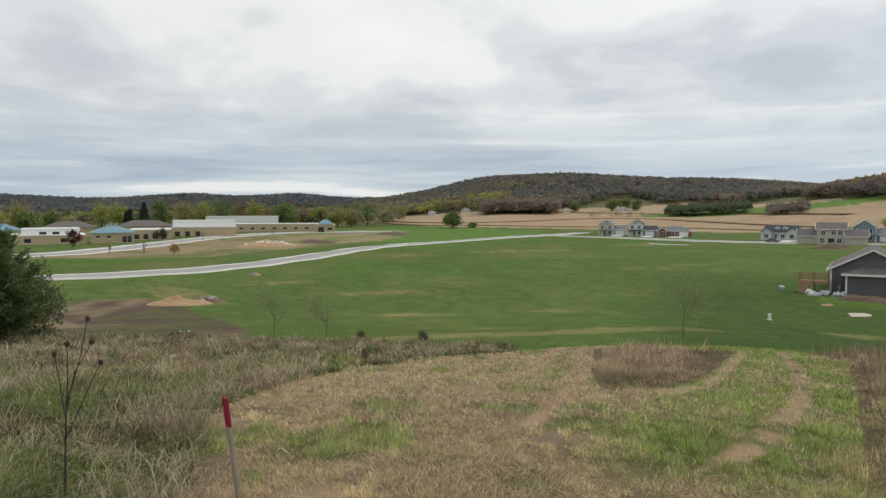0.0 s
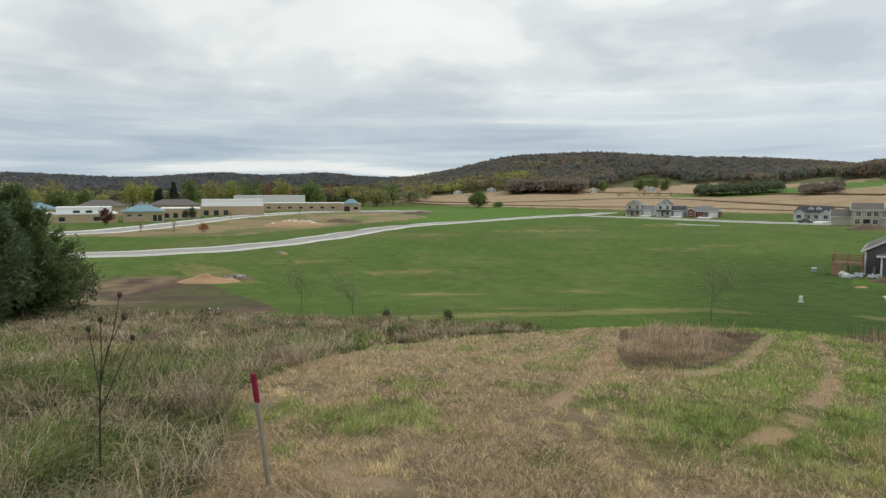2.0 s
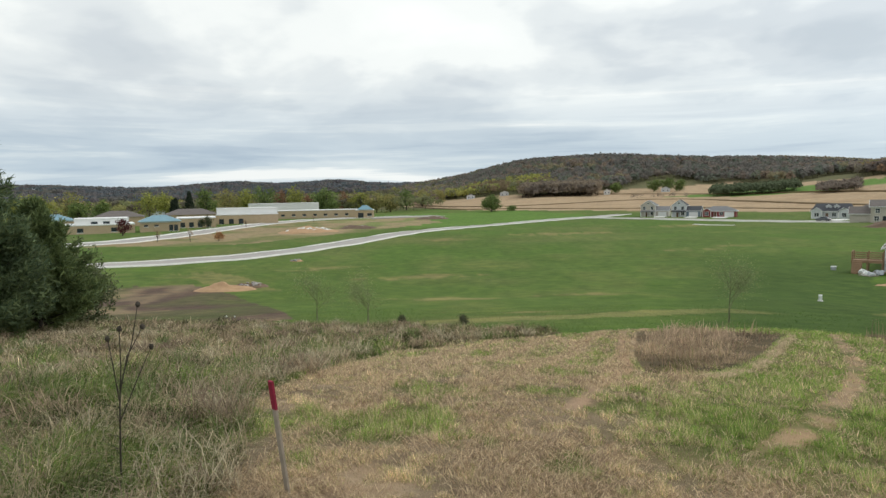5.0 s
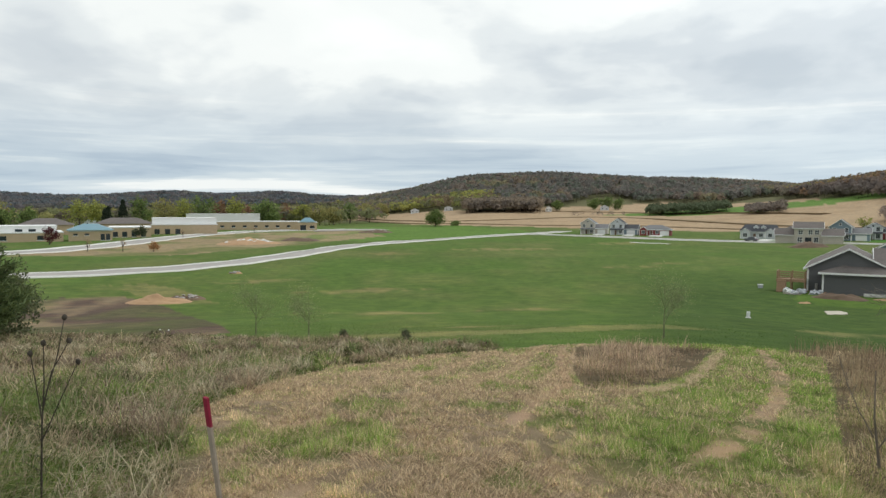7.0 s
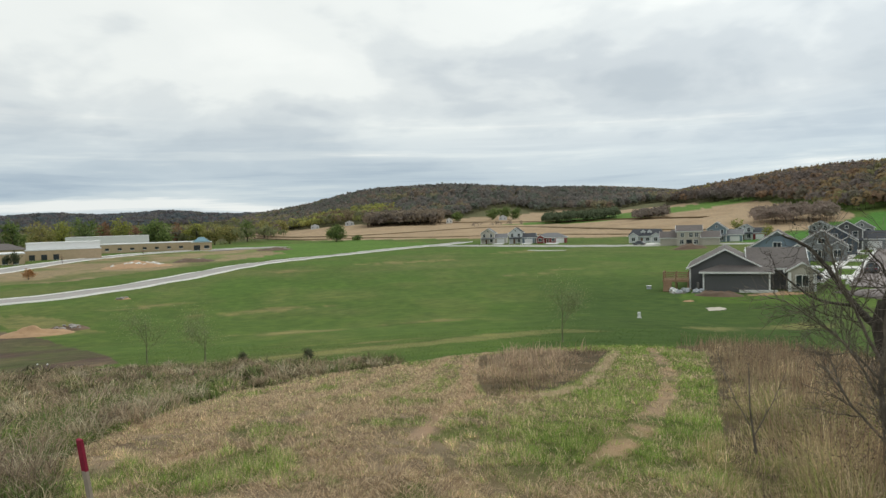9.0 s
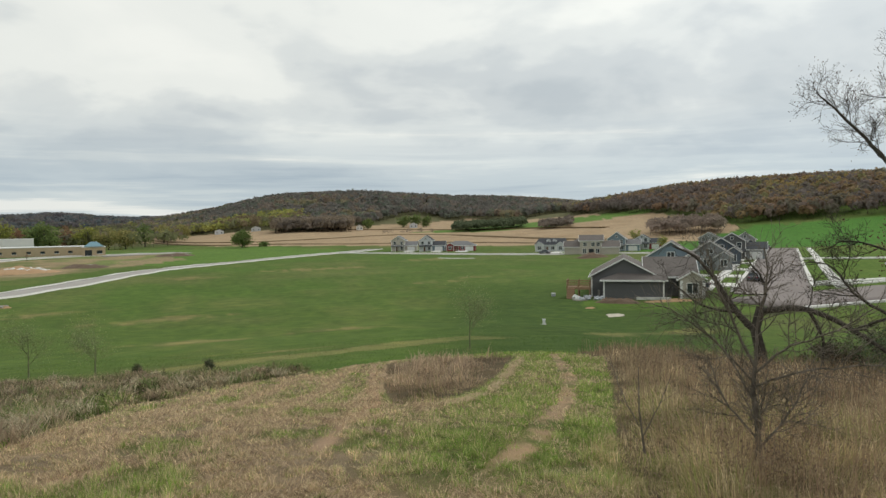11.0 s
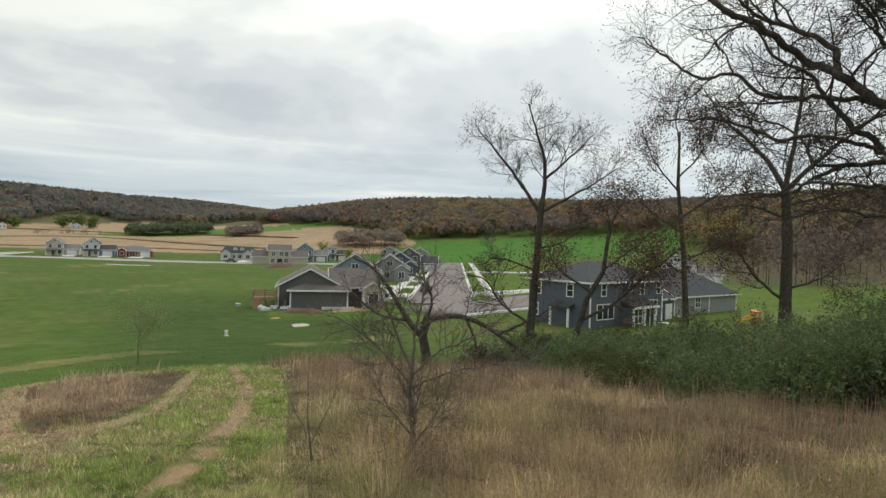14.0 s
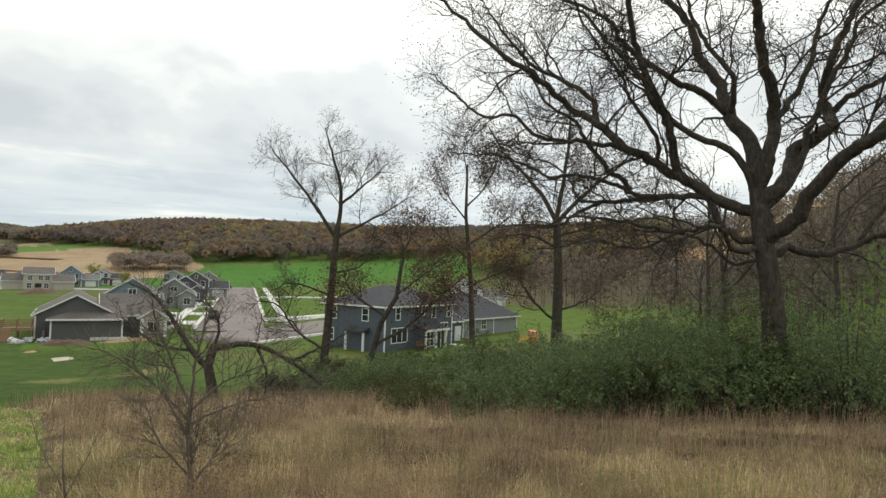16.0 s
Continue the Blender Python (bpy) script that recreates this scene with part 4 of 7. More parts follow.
def slate_house():
    """Blue-grey house with two storeys and white windows, and its lower garage."""
    h = lot("house", 66.6, 42.2, 6, "slate blue two-storey house with white windows and dark roof", 0.1)
    z = 5.55
    body(h, 0, 15.0, 0, 9.8, z, "siding_slate", None, 0, -0.8)
    hip_roof(h, 0, 15.0, 0, 9.8, z + 0.05, 2.3, "shingle_dark", 0.4)
    for xx in (0.1, 14.9):
        corner(h, xx, -0.03, -0.3, z)
    window(h, 3.0, 0, 1.1, 3.1, 1.7, 3, 1)
    window(h, 12.6, 0, 1.1, 2.2, 1.9, 3, 2)
    window(h, 7.9, 0, 4.3, 0.6, 0.8)
    window(h, 10.4, 0, 3.9, 0.8, 1.4, 1, 2)
    window(h, 14.0, 0, 3.9, 0.8, 1.4, 1, 2)
    window(h, 2.6, 0, 3.9, 0.8, 1.4, 1, 2)
    # glazed bay with a shallow roof
    body(h, 6.3, 11.0, -1.6, 0.0, 2.5, "siding_slate", None, 0, -0.5)
    part("bay_roof", sheet(bmesh.new(), [(6.0, -2.0, 2.55), (11.3, -2.0, 2.55), (11.3, -0.01, 3.3), (6.0, -0.01, 3.3)], 0.22), "shingle_dark", h)
    part("fascia", box(bmesh.new(), 6.0, -2.08, 2.3, 11.3, -2.01, 2.6), "trim_white", h)
    for xx in (6.35, 8.6, 10.9):
        part("post", box(bmesh.new(), xx - 0.13, -1.78, -0.2, xx + 0.13, -1.61, 2.32), "trim_white", h)
    window(h, 7.4, -1.6, 0.5, 1.5, 1.7, 2, 2)
    d = part("door", box(bmesh.new(), 8.9, -1.68, 0.0, 10.6, -1.6, 2.15), "glass", h, "dark glass sliding door")
    for xx in (8.85, 9.75, 10.65):
        part("door_frame", box(bmesh.new(), xx - 0.06, -1.72, 0.0, xx + 0.06, -1.685, 2.2), "trim_white", d)
    part("patio", box(bmesh.new(), 2.0, -4.2, -0.7, 7.6, -0.02, 0.02), "concrete", h)
    part("patio", box(bmesh.new(), 14.0, -3.0, -0.7, 20.0, -0.02, 0.02), "concrete", h)
    # end wall towards the street, with windows and a small porch
    for yy, zz in ((3.0, 3.7), (8.2, 3.7), (8.6, 1.0)):
        window(h, 0, yy, zz, 0.9, 1.4, 1, 2, side=1)
    part("porch_roof", sheet(bmesh.new(), [(-1.2, 2.2, 2.5), (-1.2, 5.4, 2.5), (0.0, 5.4, 2.9), (0.0, 2.2, 2.9)], 0.2), "shingle_dark", h)
    for yy in (2.4, 5.2):
        part("porch_post", box(bmesh.new(), -1.1, yy - 0.12, -0.2, -0.9, yy + 0.12, 2.3), "trim_white", h)
    # lower link and garage
    body(h, 15.02, 19.5, 1.2, 9.5, 2.9, "siding_slate", "x", 2.2, -0.8)
    gable_roof(h, 15.02, 19.5, 1.2, 9.5, 2.9, 2.2, "x", "shingle_dark", 0.3)
    part("door", box(bmesh.new(), 17.6, 1.12, 0, 19.2, 1.2, 2.2), "trim_white", h, "white panelled garden door")
    return h


slate_house()


def annex_house():
    h = lot("house", 96.5, 41.0, 8, "grey one-storey house with a broad dark hipped roof", 0.1)
    body(h, -8.5, 8.0, 0, 11.0, 2.7, "siding_grey", None, 0, -0.8)
    hip_roof(h, -8.5, 8.0, 0, 11.0, 2.75, 3.6, "shingle_dark")
    window(h, -2.6, 0, 1.0, 1.2, 1.4, 2, 2)
    window(h, -5.8, 0, 1.0, 1.2, 1.4, 2, 2)
    for xx in (-8.4, 0.4, 7.9):
        corner(h, xx, -0.03, -0.3, 2.6)
    part("patio", box(bmesh.new(), -8.0, -2.5, -0.7, 2.0, -0.02, 0.02), "concrete", h)


annex_house()


def street_house(x, y, az, label, wall, roof, w, eave, rise, depth=13.0, axis="y"):
    """House of the cul-de-sac, seen from behind: one broad gable with a smaller one in it."""
    h = lot("house", x, y, az, label, 0.15)
    body(h, -w / 2, w / 2, 0, depth, eave, wall, axis, rise, -0.6)
    gable_roof(h, -w / 2, w / 2, 0, depth, eave, rise, axis, roof)
    body(h, w * 0.12, w * 0.52, -1.8, 4.0, eave - 0.5, wall, "y", w * 0.13, -0.6)
    gable_roof(h, w * 0.12, w * 0.52, -1.8, 4.0, eave - 0.5, w * 0.13, "y", roof, 0.3)
    for xx in (-w * 0.3, -w * 0.08):
        window(h, xx, 0, 1.0, 1.2, 1.4, 2, 1)
    window(h, 0, 0, eave + 0.3, 1.2, 0.9, 2, 1)
    window(h, w * 0.32, -1.8, 1.0, 1.2, 1.4, 2, 1)
    for s in (-1, 1):
        corner(h, s * (w / 2 - 0.08), -0.03, -0.3, eave)
    return h


street_house(77.4, 102.0, 38, "blue-grey house with a broad white-trimmed gable", "siding_blue", "shingle_brown", 9.6, 3.6, 3.0)
street_house(98.0, 116.0, 40, "grey house with brown roof beside the cul-de-sac", "siding_grey", "shingle_brown", 8.4, 3.4, 2.8)
street_house(114.0, 131.0, 41, "slate house with a dark roof beside the cul-de-sac", "siding_slate", "shingle_dark", 8.4, 3.6, 2.8)
family_house(130.0, 145.3, 42, "dark two-storey house with white trim and gable", "siding_dark", "shingle_dark", 7.0, 5.0, 5.0, 2.2, accent="siding_grey")
family_house(148.0, 160.0, 43, "white-trimmed grey house at the street's far end", "siding_grey", "shingle_dark", 6.0, 0, 5.0, 2.0)
family_house(152.0, 72.0, 62, "pale house with brown roof beyond the bare trees", "siding_pale", "shingle_brown", 8.0, 6.0, 5.0, 2.2)

# the school
def school():
    s = thing("school_building", pose(0, 0, -9.6), "long tan brick school with white upper walls and teal roofs", "school")

    def block(x, y, az, w, d, z1, mat, lab="", roof="roof_flat", upper=None):
        m = pose(x, y, 0, 0, 0, -az)
        bm = box(bmesh.new(), -w / 2, 0, -0.6, w / 2, d, z1)
        bmesh.ops.transform(bm, matrix=m, verts=bm.verts)
        ob = part("wall", bm, mat, s, lab)
        bm = box(bmesh.new(), -w / 2 - 0.15, -0.15, z1 + 0.004, w / 2 + 0.15, d + 0.15, z1 + 0.4)
        bmesh.ops.transform(bm, matrix=m, verts=bm.verts)
        part("parapet", bm, upper or "trim_white", s)
        return m

    def glazing(m, xs, z, w, h):
        for x in xs:
            bm = box(bmesh.new(), x - w / 2, -0.05, z, x + w / 2, 0.05, z + h)
            bmesh.ops.transform(bm, matrix=m, verts=bm.verts)
            win = part("window", bm, "glass", s)
            bm = box(bmesh.new(), x - w / 2 - 0.12, -0.09, z - 0.2, x + w / 2 + 0.12, 0.0, z - 0.005)
            bmesh.ops.transform(bm, matrix=m, verts=bm.verts)
            part("sill", bm, "trim_white", win)

    def hat(m, w, d, z, rise):
        bm = bmesh.new()
        e = [bm.verts.new(p) for p in ((-w / 2, -0.9, z), (w / 2, -0.9, z), (w / 2, d, z), (-w / 2, d, z))]
        k = 0.3
        t = [bm.verts.new(p) for p in ((-w / 2 * k, d * 0.33, z + rise), (w / 2 * k, d * 0.33, z + rise), (w / 2 * k, d * 0.62, z + rise), (-w / 2 * k, d * 0.62, z + rise))]
        bm.faces.new(t)
        bm.faces.new(e[::-1])
        for i in range(4):
            j = (i + 1) % 4
            bm.faces.new((e[i], e[j], t[j], t[i]))
        bmesh.ops.recalc_face_normals(bm, faces=bm.faces)
        bmesh.ops.transform(bm, matrix=m, verts=bm.verts)
        part("roof", bm, "metal_teal", s, "teal metal hipped roof")

    m = block(-97.5, 383, -10, 47, 20, 4.6, "brick_tan")
    glazing(m, [-20 + i * 6.2 for i in range(7)], 1.5, 2.0, 1.2)
    m = block(-67.0, 372, -10, 10.5, 12, 4.4, "brick_tan", "pale tan brick pavilion")
    glazing(m, [-2.4], 0.1, 3.2, 3.0)
    glazing(m, [2.6], 1.2, 2.6, 1.6)
    hat(m, 9.0, 9.0, 4.9, 2.4)
    m = block(-127.0, 414, -14, 44, 30, 8.8, "panel_white", "tall white panel wall of the gymnasium")
    m = block(-113.6, 311, -20, 29, 20, 4.4, "brick_tan")
    glazing(m, [-12 + i * 4.5 for i in range(3)], 0.2, 2.2, 2.4)
    m = block(-114.6, 314, -20, 28.5, 18, 7.4, "panel_white", "white panel upper wall")
    m = block(-123.0, 275, -24, 16, 26, 4.0, "brick_tan")
    glazing(m, [-5.5, -2.0, 1.5, 5.0], 0.3, 1.9, 2.1)
    m = block(-121.5, 240, -27, 14.0, 14, 3.6, "brick_tan", "tan brick classroom pavilion")
    glazing(m, [-4.8, -1.2], 2.2, 1.4, 0.7)
    glazing(m, [3.9, 5.6], 0.4, 1.4, 2.3)
    hat(m, 15.5, 15, 4.1, 2.2)
    m = block(-140.0, 231, -31, 24, 24, 3.2, "brick_tan")
    glazing(m, [-6, 5], 0.8, 2.0, 1.5)
    m = block(-140.5, 234, -31, 18, 18, 5.4, "panel_white", "white panel upper wall")
    glazing(m, [-2.5, 1.5], 3.7, 2.2, 0.9)
    m = block(-170.0, 249, -34, 16, 16, 4.2, "brick_tan")
    hat(m, 17.0, 17, 4.7, 2.4)
    for x, y, w in ((-150.0, 330.0, 26.0), (-172.0, 300.0, 22.0)):
        mm = pose(x, y, 0, 0, 0, 27)
        bm = box(bmesh.new(), -w / 2, 0, -0.6, w / 2, 16, 4.6)
        bmesh.ops.transform(bm, matrix=mm, verts=bm.verts)
        part("wall", bm, "brick_tan", s)
        bm = bmesh.new()
        e = [bm.verts.new(p) for p in ((-w / 2 - 0.6, -0.6, 4.6), (w / 2 + 0.6, -0.6, 4.6), (w / 2 + 0.6, 16.6, 4.6), (-w / 2 - 0.6, 16.6, 4.6))]
        t = [bm.verts.new(p) for p in ((-w / 2 + 7, 8, 7.6), (w / 2 - 7, 8, 7.6))]
        for f in ((e[0], e[1], t[1], t[0]), (e[1], e[2], t[1]), (e[2], e[3], t[0], t[1]), (e[3], e[0], t[0]), e[::-1]):
            bm.faces.new(f)
        bmesh.ops.recalc_face_normals(bm, faces=bm.faces)
        bmesh.ops.transform(bm, matrix=mm, verts=bm.verts)
        part("roof", bm, "shingle_brown", s, "brown hipped roof")


school()
slab("car_park", ((-60, 352), (-20, 372), (-30, 392), (-58, 378)), 0.06, 0.4, "lot", "pale asphalt yard before the school", "car park")

# trees and bushes
def unit(v):
    return v / (np.linalg.norm(v) + 1e-9)


def wander(rng, p, d, length, n, bend, lift):
    """A crooked line from p that sets out along d."""
    pts = [np.array(p, float)]
    d = unit(np.array(d, float))
    for _ in range(n):
        d = unit(d + rng.normal(0, bend, 3) + np.array([0, 0, lift]))
        pts.append(pts[-1] + d * length / n)
    return np.array(pts)


def branch_out(rng, lines, tips, pts, radii, level, gap, spread, scale, bend, lift, thin, start=0.25):
    """Grow side shoots from a limb, and shoots from those, down to twigs."""
    seg = np.linalg.norm(np.diff(pts, axis=0), axis=1)
    total = seg.sum()
    cum = np.concatenate([[0], np.cumsum(seg)])
    if level == 0:
        tips.append(pts[-1])
        tips.append(pts[len(pts) // 2])
        return
    s = total * start + rng.uniform(0, gap)
    while s < total:
        i = min(np.searchsorted(cum, s) - 1, len(seg) - 1)
        f = (s - cum[i]) / (seg[i] + 1e-9)
        p = pts[i] + f * (pts[i + 1] - pts[i])
        r = radii[i] + f * (radii[i + 1] - radii[i])
        d = unit(pts[i + 1] - pts[i])
        side = unit(np.cross(d, rng.normal(0, 1, 3)))
        a = rng.uniform(*spread)
        nd = d * math.cos(a) + side * math.sin(a)
        length = scale * (0.55 + 0.75 * (1 - s / total)) * rng.uniform(0.7, 1.25)
        rr = min(r * 0.62, max(thin, length * 0.017))
        n = 7 if level > 1 else 3
        q = wander(rng, p, nd, length, n, bend, lift)
        rad = np.linspace(rr, max(thin * 0.6, rr * 0.35), n + 1)
        lines.append((q, rad))
        branch_out(rng, lines, tips, q, rad, level - 1, gap * 0.55, spread, scale * 0.5, bend * 1.1, lift, thin, 0.15)
        s += gap * rng.uniform(0.6, 1.4)


def leaf_cards(rng, centres, size, count, cloud, tints, flat=0.5):
    """Small four-cornered leaves strewn about the given centres."""
    c = np.repeat(np.asarray(centres, float), count, axis=0)
    n = len(c)
    c = c + rng.normal(0, cloud, (n, 3))
    u = rng.normal(0, 1, (n, 3))
    u /= np.linalg.norm(u, axis=1, keepdims=True)
    v = np.cross(u, rng.normal(0, 1, (n, 3)))
    v /= np.linalg.norm(v, axis=1, keepdims=True)
    s = size * rng.uniform(0.6, 1.3, (n, 1))
    q = np.stack([c - u * s, c + v * s * flat, c + u * s, c - v * s * flat], 1)
    t = np.asarray(tints)[rng.integers(0, len(tints), n)] * rng.uniform(0.7, 1.25, (n, 1))
    return q.reshape(-1, 3), np.arange(n * 4).reshape(-1, 4), np.repeat(t, 4, axis=0)


def supple(pts, n):
    """A smooth line through the points, n steps from one to the next."""
    p = np.concatenate([[2 * pts[0] - pts[1]], pts, [2 * pts[-1] - pts[-2]]])
    out = []
    for i in range(1, len(p) - 2):
        for k in range(n):
            u = k / n
            a, b, c, d = p[i - 1], p[i], p[i + 1], p[i + 2]
            out.append(0.5 * (2 * b + (c - a) * u + (2 * a - 5 * b + 4 * c - d) * u * u + (3 * b - a - 3 * c + d) * u ** 3))
    out.append(pts[-1])
    return np.array(out)


def bare_tree(name, base, trunk, limbs, label, seed, gap, scale, level=3, thin=0.012, leaves=0, leaf_size=0.06, tints=((0.12, 0.06, 0.035),), bend=0.16, lift=0.03, mat="bark", sides=6, cloud=0.25, category="tree", twisty=0.0):
    """A tree from the lines of its trunk and main limbs, (points, first and last radius) each."""
    rng = np.random.default_rng(seed)
    t = thing(name, pose(base[0], base[1], gz(*base)), label, category)
    pts, r0, r1 = trunk
    pts = np.array(pts, float)
    rad = np.linspace(r0, r1, len(pts))
    rad[0] *= 1.35
    v, f = tubes([(pts, rad)], 12)
    child(from_arrays("trunk", v, f, mat, None, True), t)
    lines, tips = [], []
    for pts, r0, r1 in limbs:
        pts = np.array(pts, float)
        if twisty:
            mid = (pts[1:] + pts[:-1]) / 2 + rng.normal(0, twisty, (len(pts) - 1, 3))
            pts = np.insert(pts, np.arange(1, len(pts)), mid, axis=0)
        fine = supple(pts, 5)
        fine[2:-1] += rng.normal(0, 0.012 * scale, (len(fine) - 3, 3))
        rad = np.linspace(r0, r1, len(fine))
        v, f = tubes([(fine, rad)], 8)
        child(from_arrays("limb", v, f, mat, None, True), t)
        branch_out(rng, lines, tips, fine, rad, level, gap, (0.5, 1.15), scale, bend, lift, thin)
    v, f = tubes(lines, sides if len(lines) < 1500 else 3)
    child(tagged(from_arrays("twig_spray", v, f, mat), kind="stuff"), t)
    if leaves:
        tips = np.array(tips)
        keep = rng.random(len(tips)) < leaves
        v, f, c = leaf_cards(rng, tips[keep], leaf_size * 0.62, 5, cloud, np.asarray(tints) * 1.3)
        child(tagged(from_arrays("foliage", v, f, "leaf", c), kind="stuff"), t, "few withered brown leaves")
    return t


BROWN = ((0.085, 0.055, 0.040), (0.105, 0.062, 0.040), (0.068, 0.050, 0.040), (0.12, 0.075, 0.046))

# the great oak over the thicket
bare_tree("oak_tree", (20.3, 0.05), (((0.05, 0.0, -0.4), (0.02, 0.02, 1.2), (0, 0.05, 2.7), (0, 0.2, 3.9), (0, 0.4, 5.2), (0, 0.5, 6.3)), 0.35, 0.23), (
    (((0, 0.3, 5.0), (-0.1, 1.3, 5.8), (-0.3, 3.2, 7.0), (-1.6, 4.6, 8.0), (-2.8, 6.2, 9.3), (-3.6, 7.8, 10.6), (-4.0, 9.0, 12.0)), 0.19, 0.03),
    (((0, 0.3, 4.7), (-0.1, 1.5, 5.3), (-0.2, 2.9, 6.0), (0.4, 4.7, 6.0), (1.0, 6.5, 5.3), (1.6, 8.0, 5.6)), 0.12, 0.03),
    (((0, 0.5, 6.2), (0.9, 1.3, 8.5), (1.9, 2.3, 10.7), (2.7, 3.5, 13.1), (2.5, 4.4, 14.7)), 0.24, 0.05),
    (((0, 0.5, 6.2), (0, 0.1, 8.1), (-1.0, 0.4, 9.5), (-2.0, 0.5, 10.7), (-2.0, 0.7, 12.2), (-2.4, 1.2, 14.0)), 0.20, 0.04),
    (((0, 0.4, 5.9), (1.0, -0.4, 7.4), (2.0, -1.3, 8.6), (2.0, -1.3, 10.1), (2.9, -1.9, 11.9), (3.2, -2.2, 13.8)), 0.24, 0.05),
    (((0, 0.3, 4.8), (-1.0, -0.8, 6.0), (-2.1, -1.9, 7.0), (-3.2, -2.9, 7.4), (-4.6, -4.0, 8.2), (-6.0, -5.2, 9.0)), 0.22, 0.04),
    (((0, 0.15, 3.9), (1.0, -0.8, 4.5), (1.9, -2.0, 4.8), (2.8, -3.5, 5.4), (3.4, -5.2, 6.2)), 0.13, 0.03),
    (((0, 0.4, 4.7), (-1.1, 1.1, 4.5), (-2.1, 1.7, 5.0), (-2.3, 3.2, 5.0), (-2.8, 5.0, 5.2), (-3.0, 6.6, 5.0)), 0.085, 0.02),
    (((-0.2, 2.6, 6.7), (-1.2, 3.0, 8.6), (-2.0, 3.6, 10.4), (-2.6, 4.6, 12.4), (-3.0, 5.4, 14.0)), 0.13, 0.03),
    (((0.9, 1.3, 8.5), (0.6, 2.8, 9.6), (0.2, 4.3, 10.8), (-0.2, 5.8, 12.2), (-0.3, 7.2, 13.6)), 0.12, 0.03),
    (((0.2, 4.0, 6.3), (-0.3, 5.2, 7.6), (-0.8, 6.5, 9.0), (-1.2, 7.8, 10.4)), 0.09, 0.02),
    (((-0.6, 3.5, 7.2), (-0.8, 5.4, 7.7), (-1.0, 7.4, 8.6), (-1.2, 9.2, 9.2), (-1.2, 10.4, 10.2)), 0.08, 0.02),
    (((-1.6, 4.6, 8.0), (-1.2, 6.0, 9.6), (-1.0, 7.6, 11.0), (-0.8, 8.8, 12.6)), 0.08, 0.02),
    (((-0.2, 2.9, 6.0), (-0.6, 4.4, 6.4), (-1.0, 6.2, 6.6), (-1.0, 8.2, 7.4), (-1.2, 9.6, 7.6)), 0.07, 0.02),
    (((0.4, 4.7, 6.0), (0.6, 6.0, 6.7), (0.8, 7.6, 7.6), (0.6, 9.2, 8.0)), 0.05, 0.015),
    (((0, 0.5, 6.0), (-0.6, 2.0, 7.6), (-1.0, 3.6, 9.4), (-1.2, 5.2, 11.4), (-1.4, 6.6, 13.0)), 0.11, 0.02),
    (((0.9, 1.3, 8.5), (0.4, 1.8, 10.4), (0.2, 2.6, 12.2), (0.0, 3.6, 14.0)), 0.09, 0.02),
    (((-0.2, 3.2, 7.0), (-0.4, 4.0, 9.0), (-0.6, 5.0, 10.8), (-0.6, 5.8, 12.6)), 0.07, 0.02),
    (((0, 0.4, 5.6), (0.6, -0.6, 7.2), (0.9, -1.2, 9.2), (1.6, -2.0, 11.2), (2.2, -3.4, 13.0)), 0.13, 0.03),
    (((2.0, -1.3, 8.6), (2.4, -2.6, 9.6), (2.8, -4.0, 10.4), (3.2, -5.6, 11.6)), 0.10, 0.02),
    (((-2.1, -1.9, 7.0), (-2.0, -2.8, 8.8), (-2.2, -3.6, 10.6), (-2.0, -4.6, 12.4)), 0.10, 0.02),
    (((0, 0.1, 8.1), (0.6, -0.8, 10.0), (1.0, -1.4, 12.0), (1.4, -2.2, 13.8)), 0.10, 0.02),
    (((1.9, -2.0, 4.8), (2.2, -3.4, 6.2), (2.6, -4.8, 7.6), (3.0, -6.0, 9.4)), 0.08, 0.02),
    (((0, 0.3, 4.4), (-0.5, 1.8, 4.7), (-0.8, 3.4, 4.5), (-0.9, 5.0, 4.7), (-0.8, 6.6, 4.4)), 0.06, 0.015),
), "great bare oak with a broad dark crown over the thicket", 3, 0.50, 2.3, 3, 0.0085, 0.14, 0.06, BROWN, 0.26, 0.02, twisty=0.20)

bare_tree("bare_tree", (28.76, 21.87), (((0, 0, -0.4), (0, 0, 0.8), (0.1, -0.2, 3.9), (0.2, -0.3, 6.6), (0.3, -0.4, 8.8)), 0.26, 0.16), (
    (((0.3, -0.4, 8.0), (-0.5, 0.7, 10.0), (-1.3, 1.7, 11.6), (-2.0, 2.4, 12.7)), 0.11, 0.03),
    (((0.3, -0.4, 8.4), (0.4, -0.5, 10.6), (0.1, -0.1, 12.5), (-0.2, 0.3, 14.1)), 0.13, 0.03),
    (((0.3, -0.4, 8.2), (1.5, -2.0, 9.3), (2.6, -3.6, 10.6)), 0.09, 0.02),
    (((0.4, -0.5, 10.0), (1.2, -1.6, 11.2), (1.9, -2.5, 12.4)), 0.08, 0.02),
    (((0.15, -0.2, 5.0), (-1.0, 1.3, 5.6), (-1.8, 2.2, 5.2)), 0.06, 0.015),
    (((0.05, -0.1, 2.0), (-0.9, 1.2, 3.1), (-1.5, 2.0, 4.4), (-2.1, 2.8, 4.6)), 0.08, 0.02),
    (((0.2, -0.3, 6.2), (1.0, -1.4, 6.6), (1.8, -2.4, 7.6)), 0.06, 0.015),
), "tall bare tree with a rounded crown of fine twigs", 11, 0.34, 1.9, 3, 0.0105, 0.04, 0.08, BROWN, 0.18, 0.05)

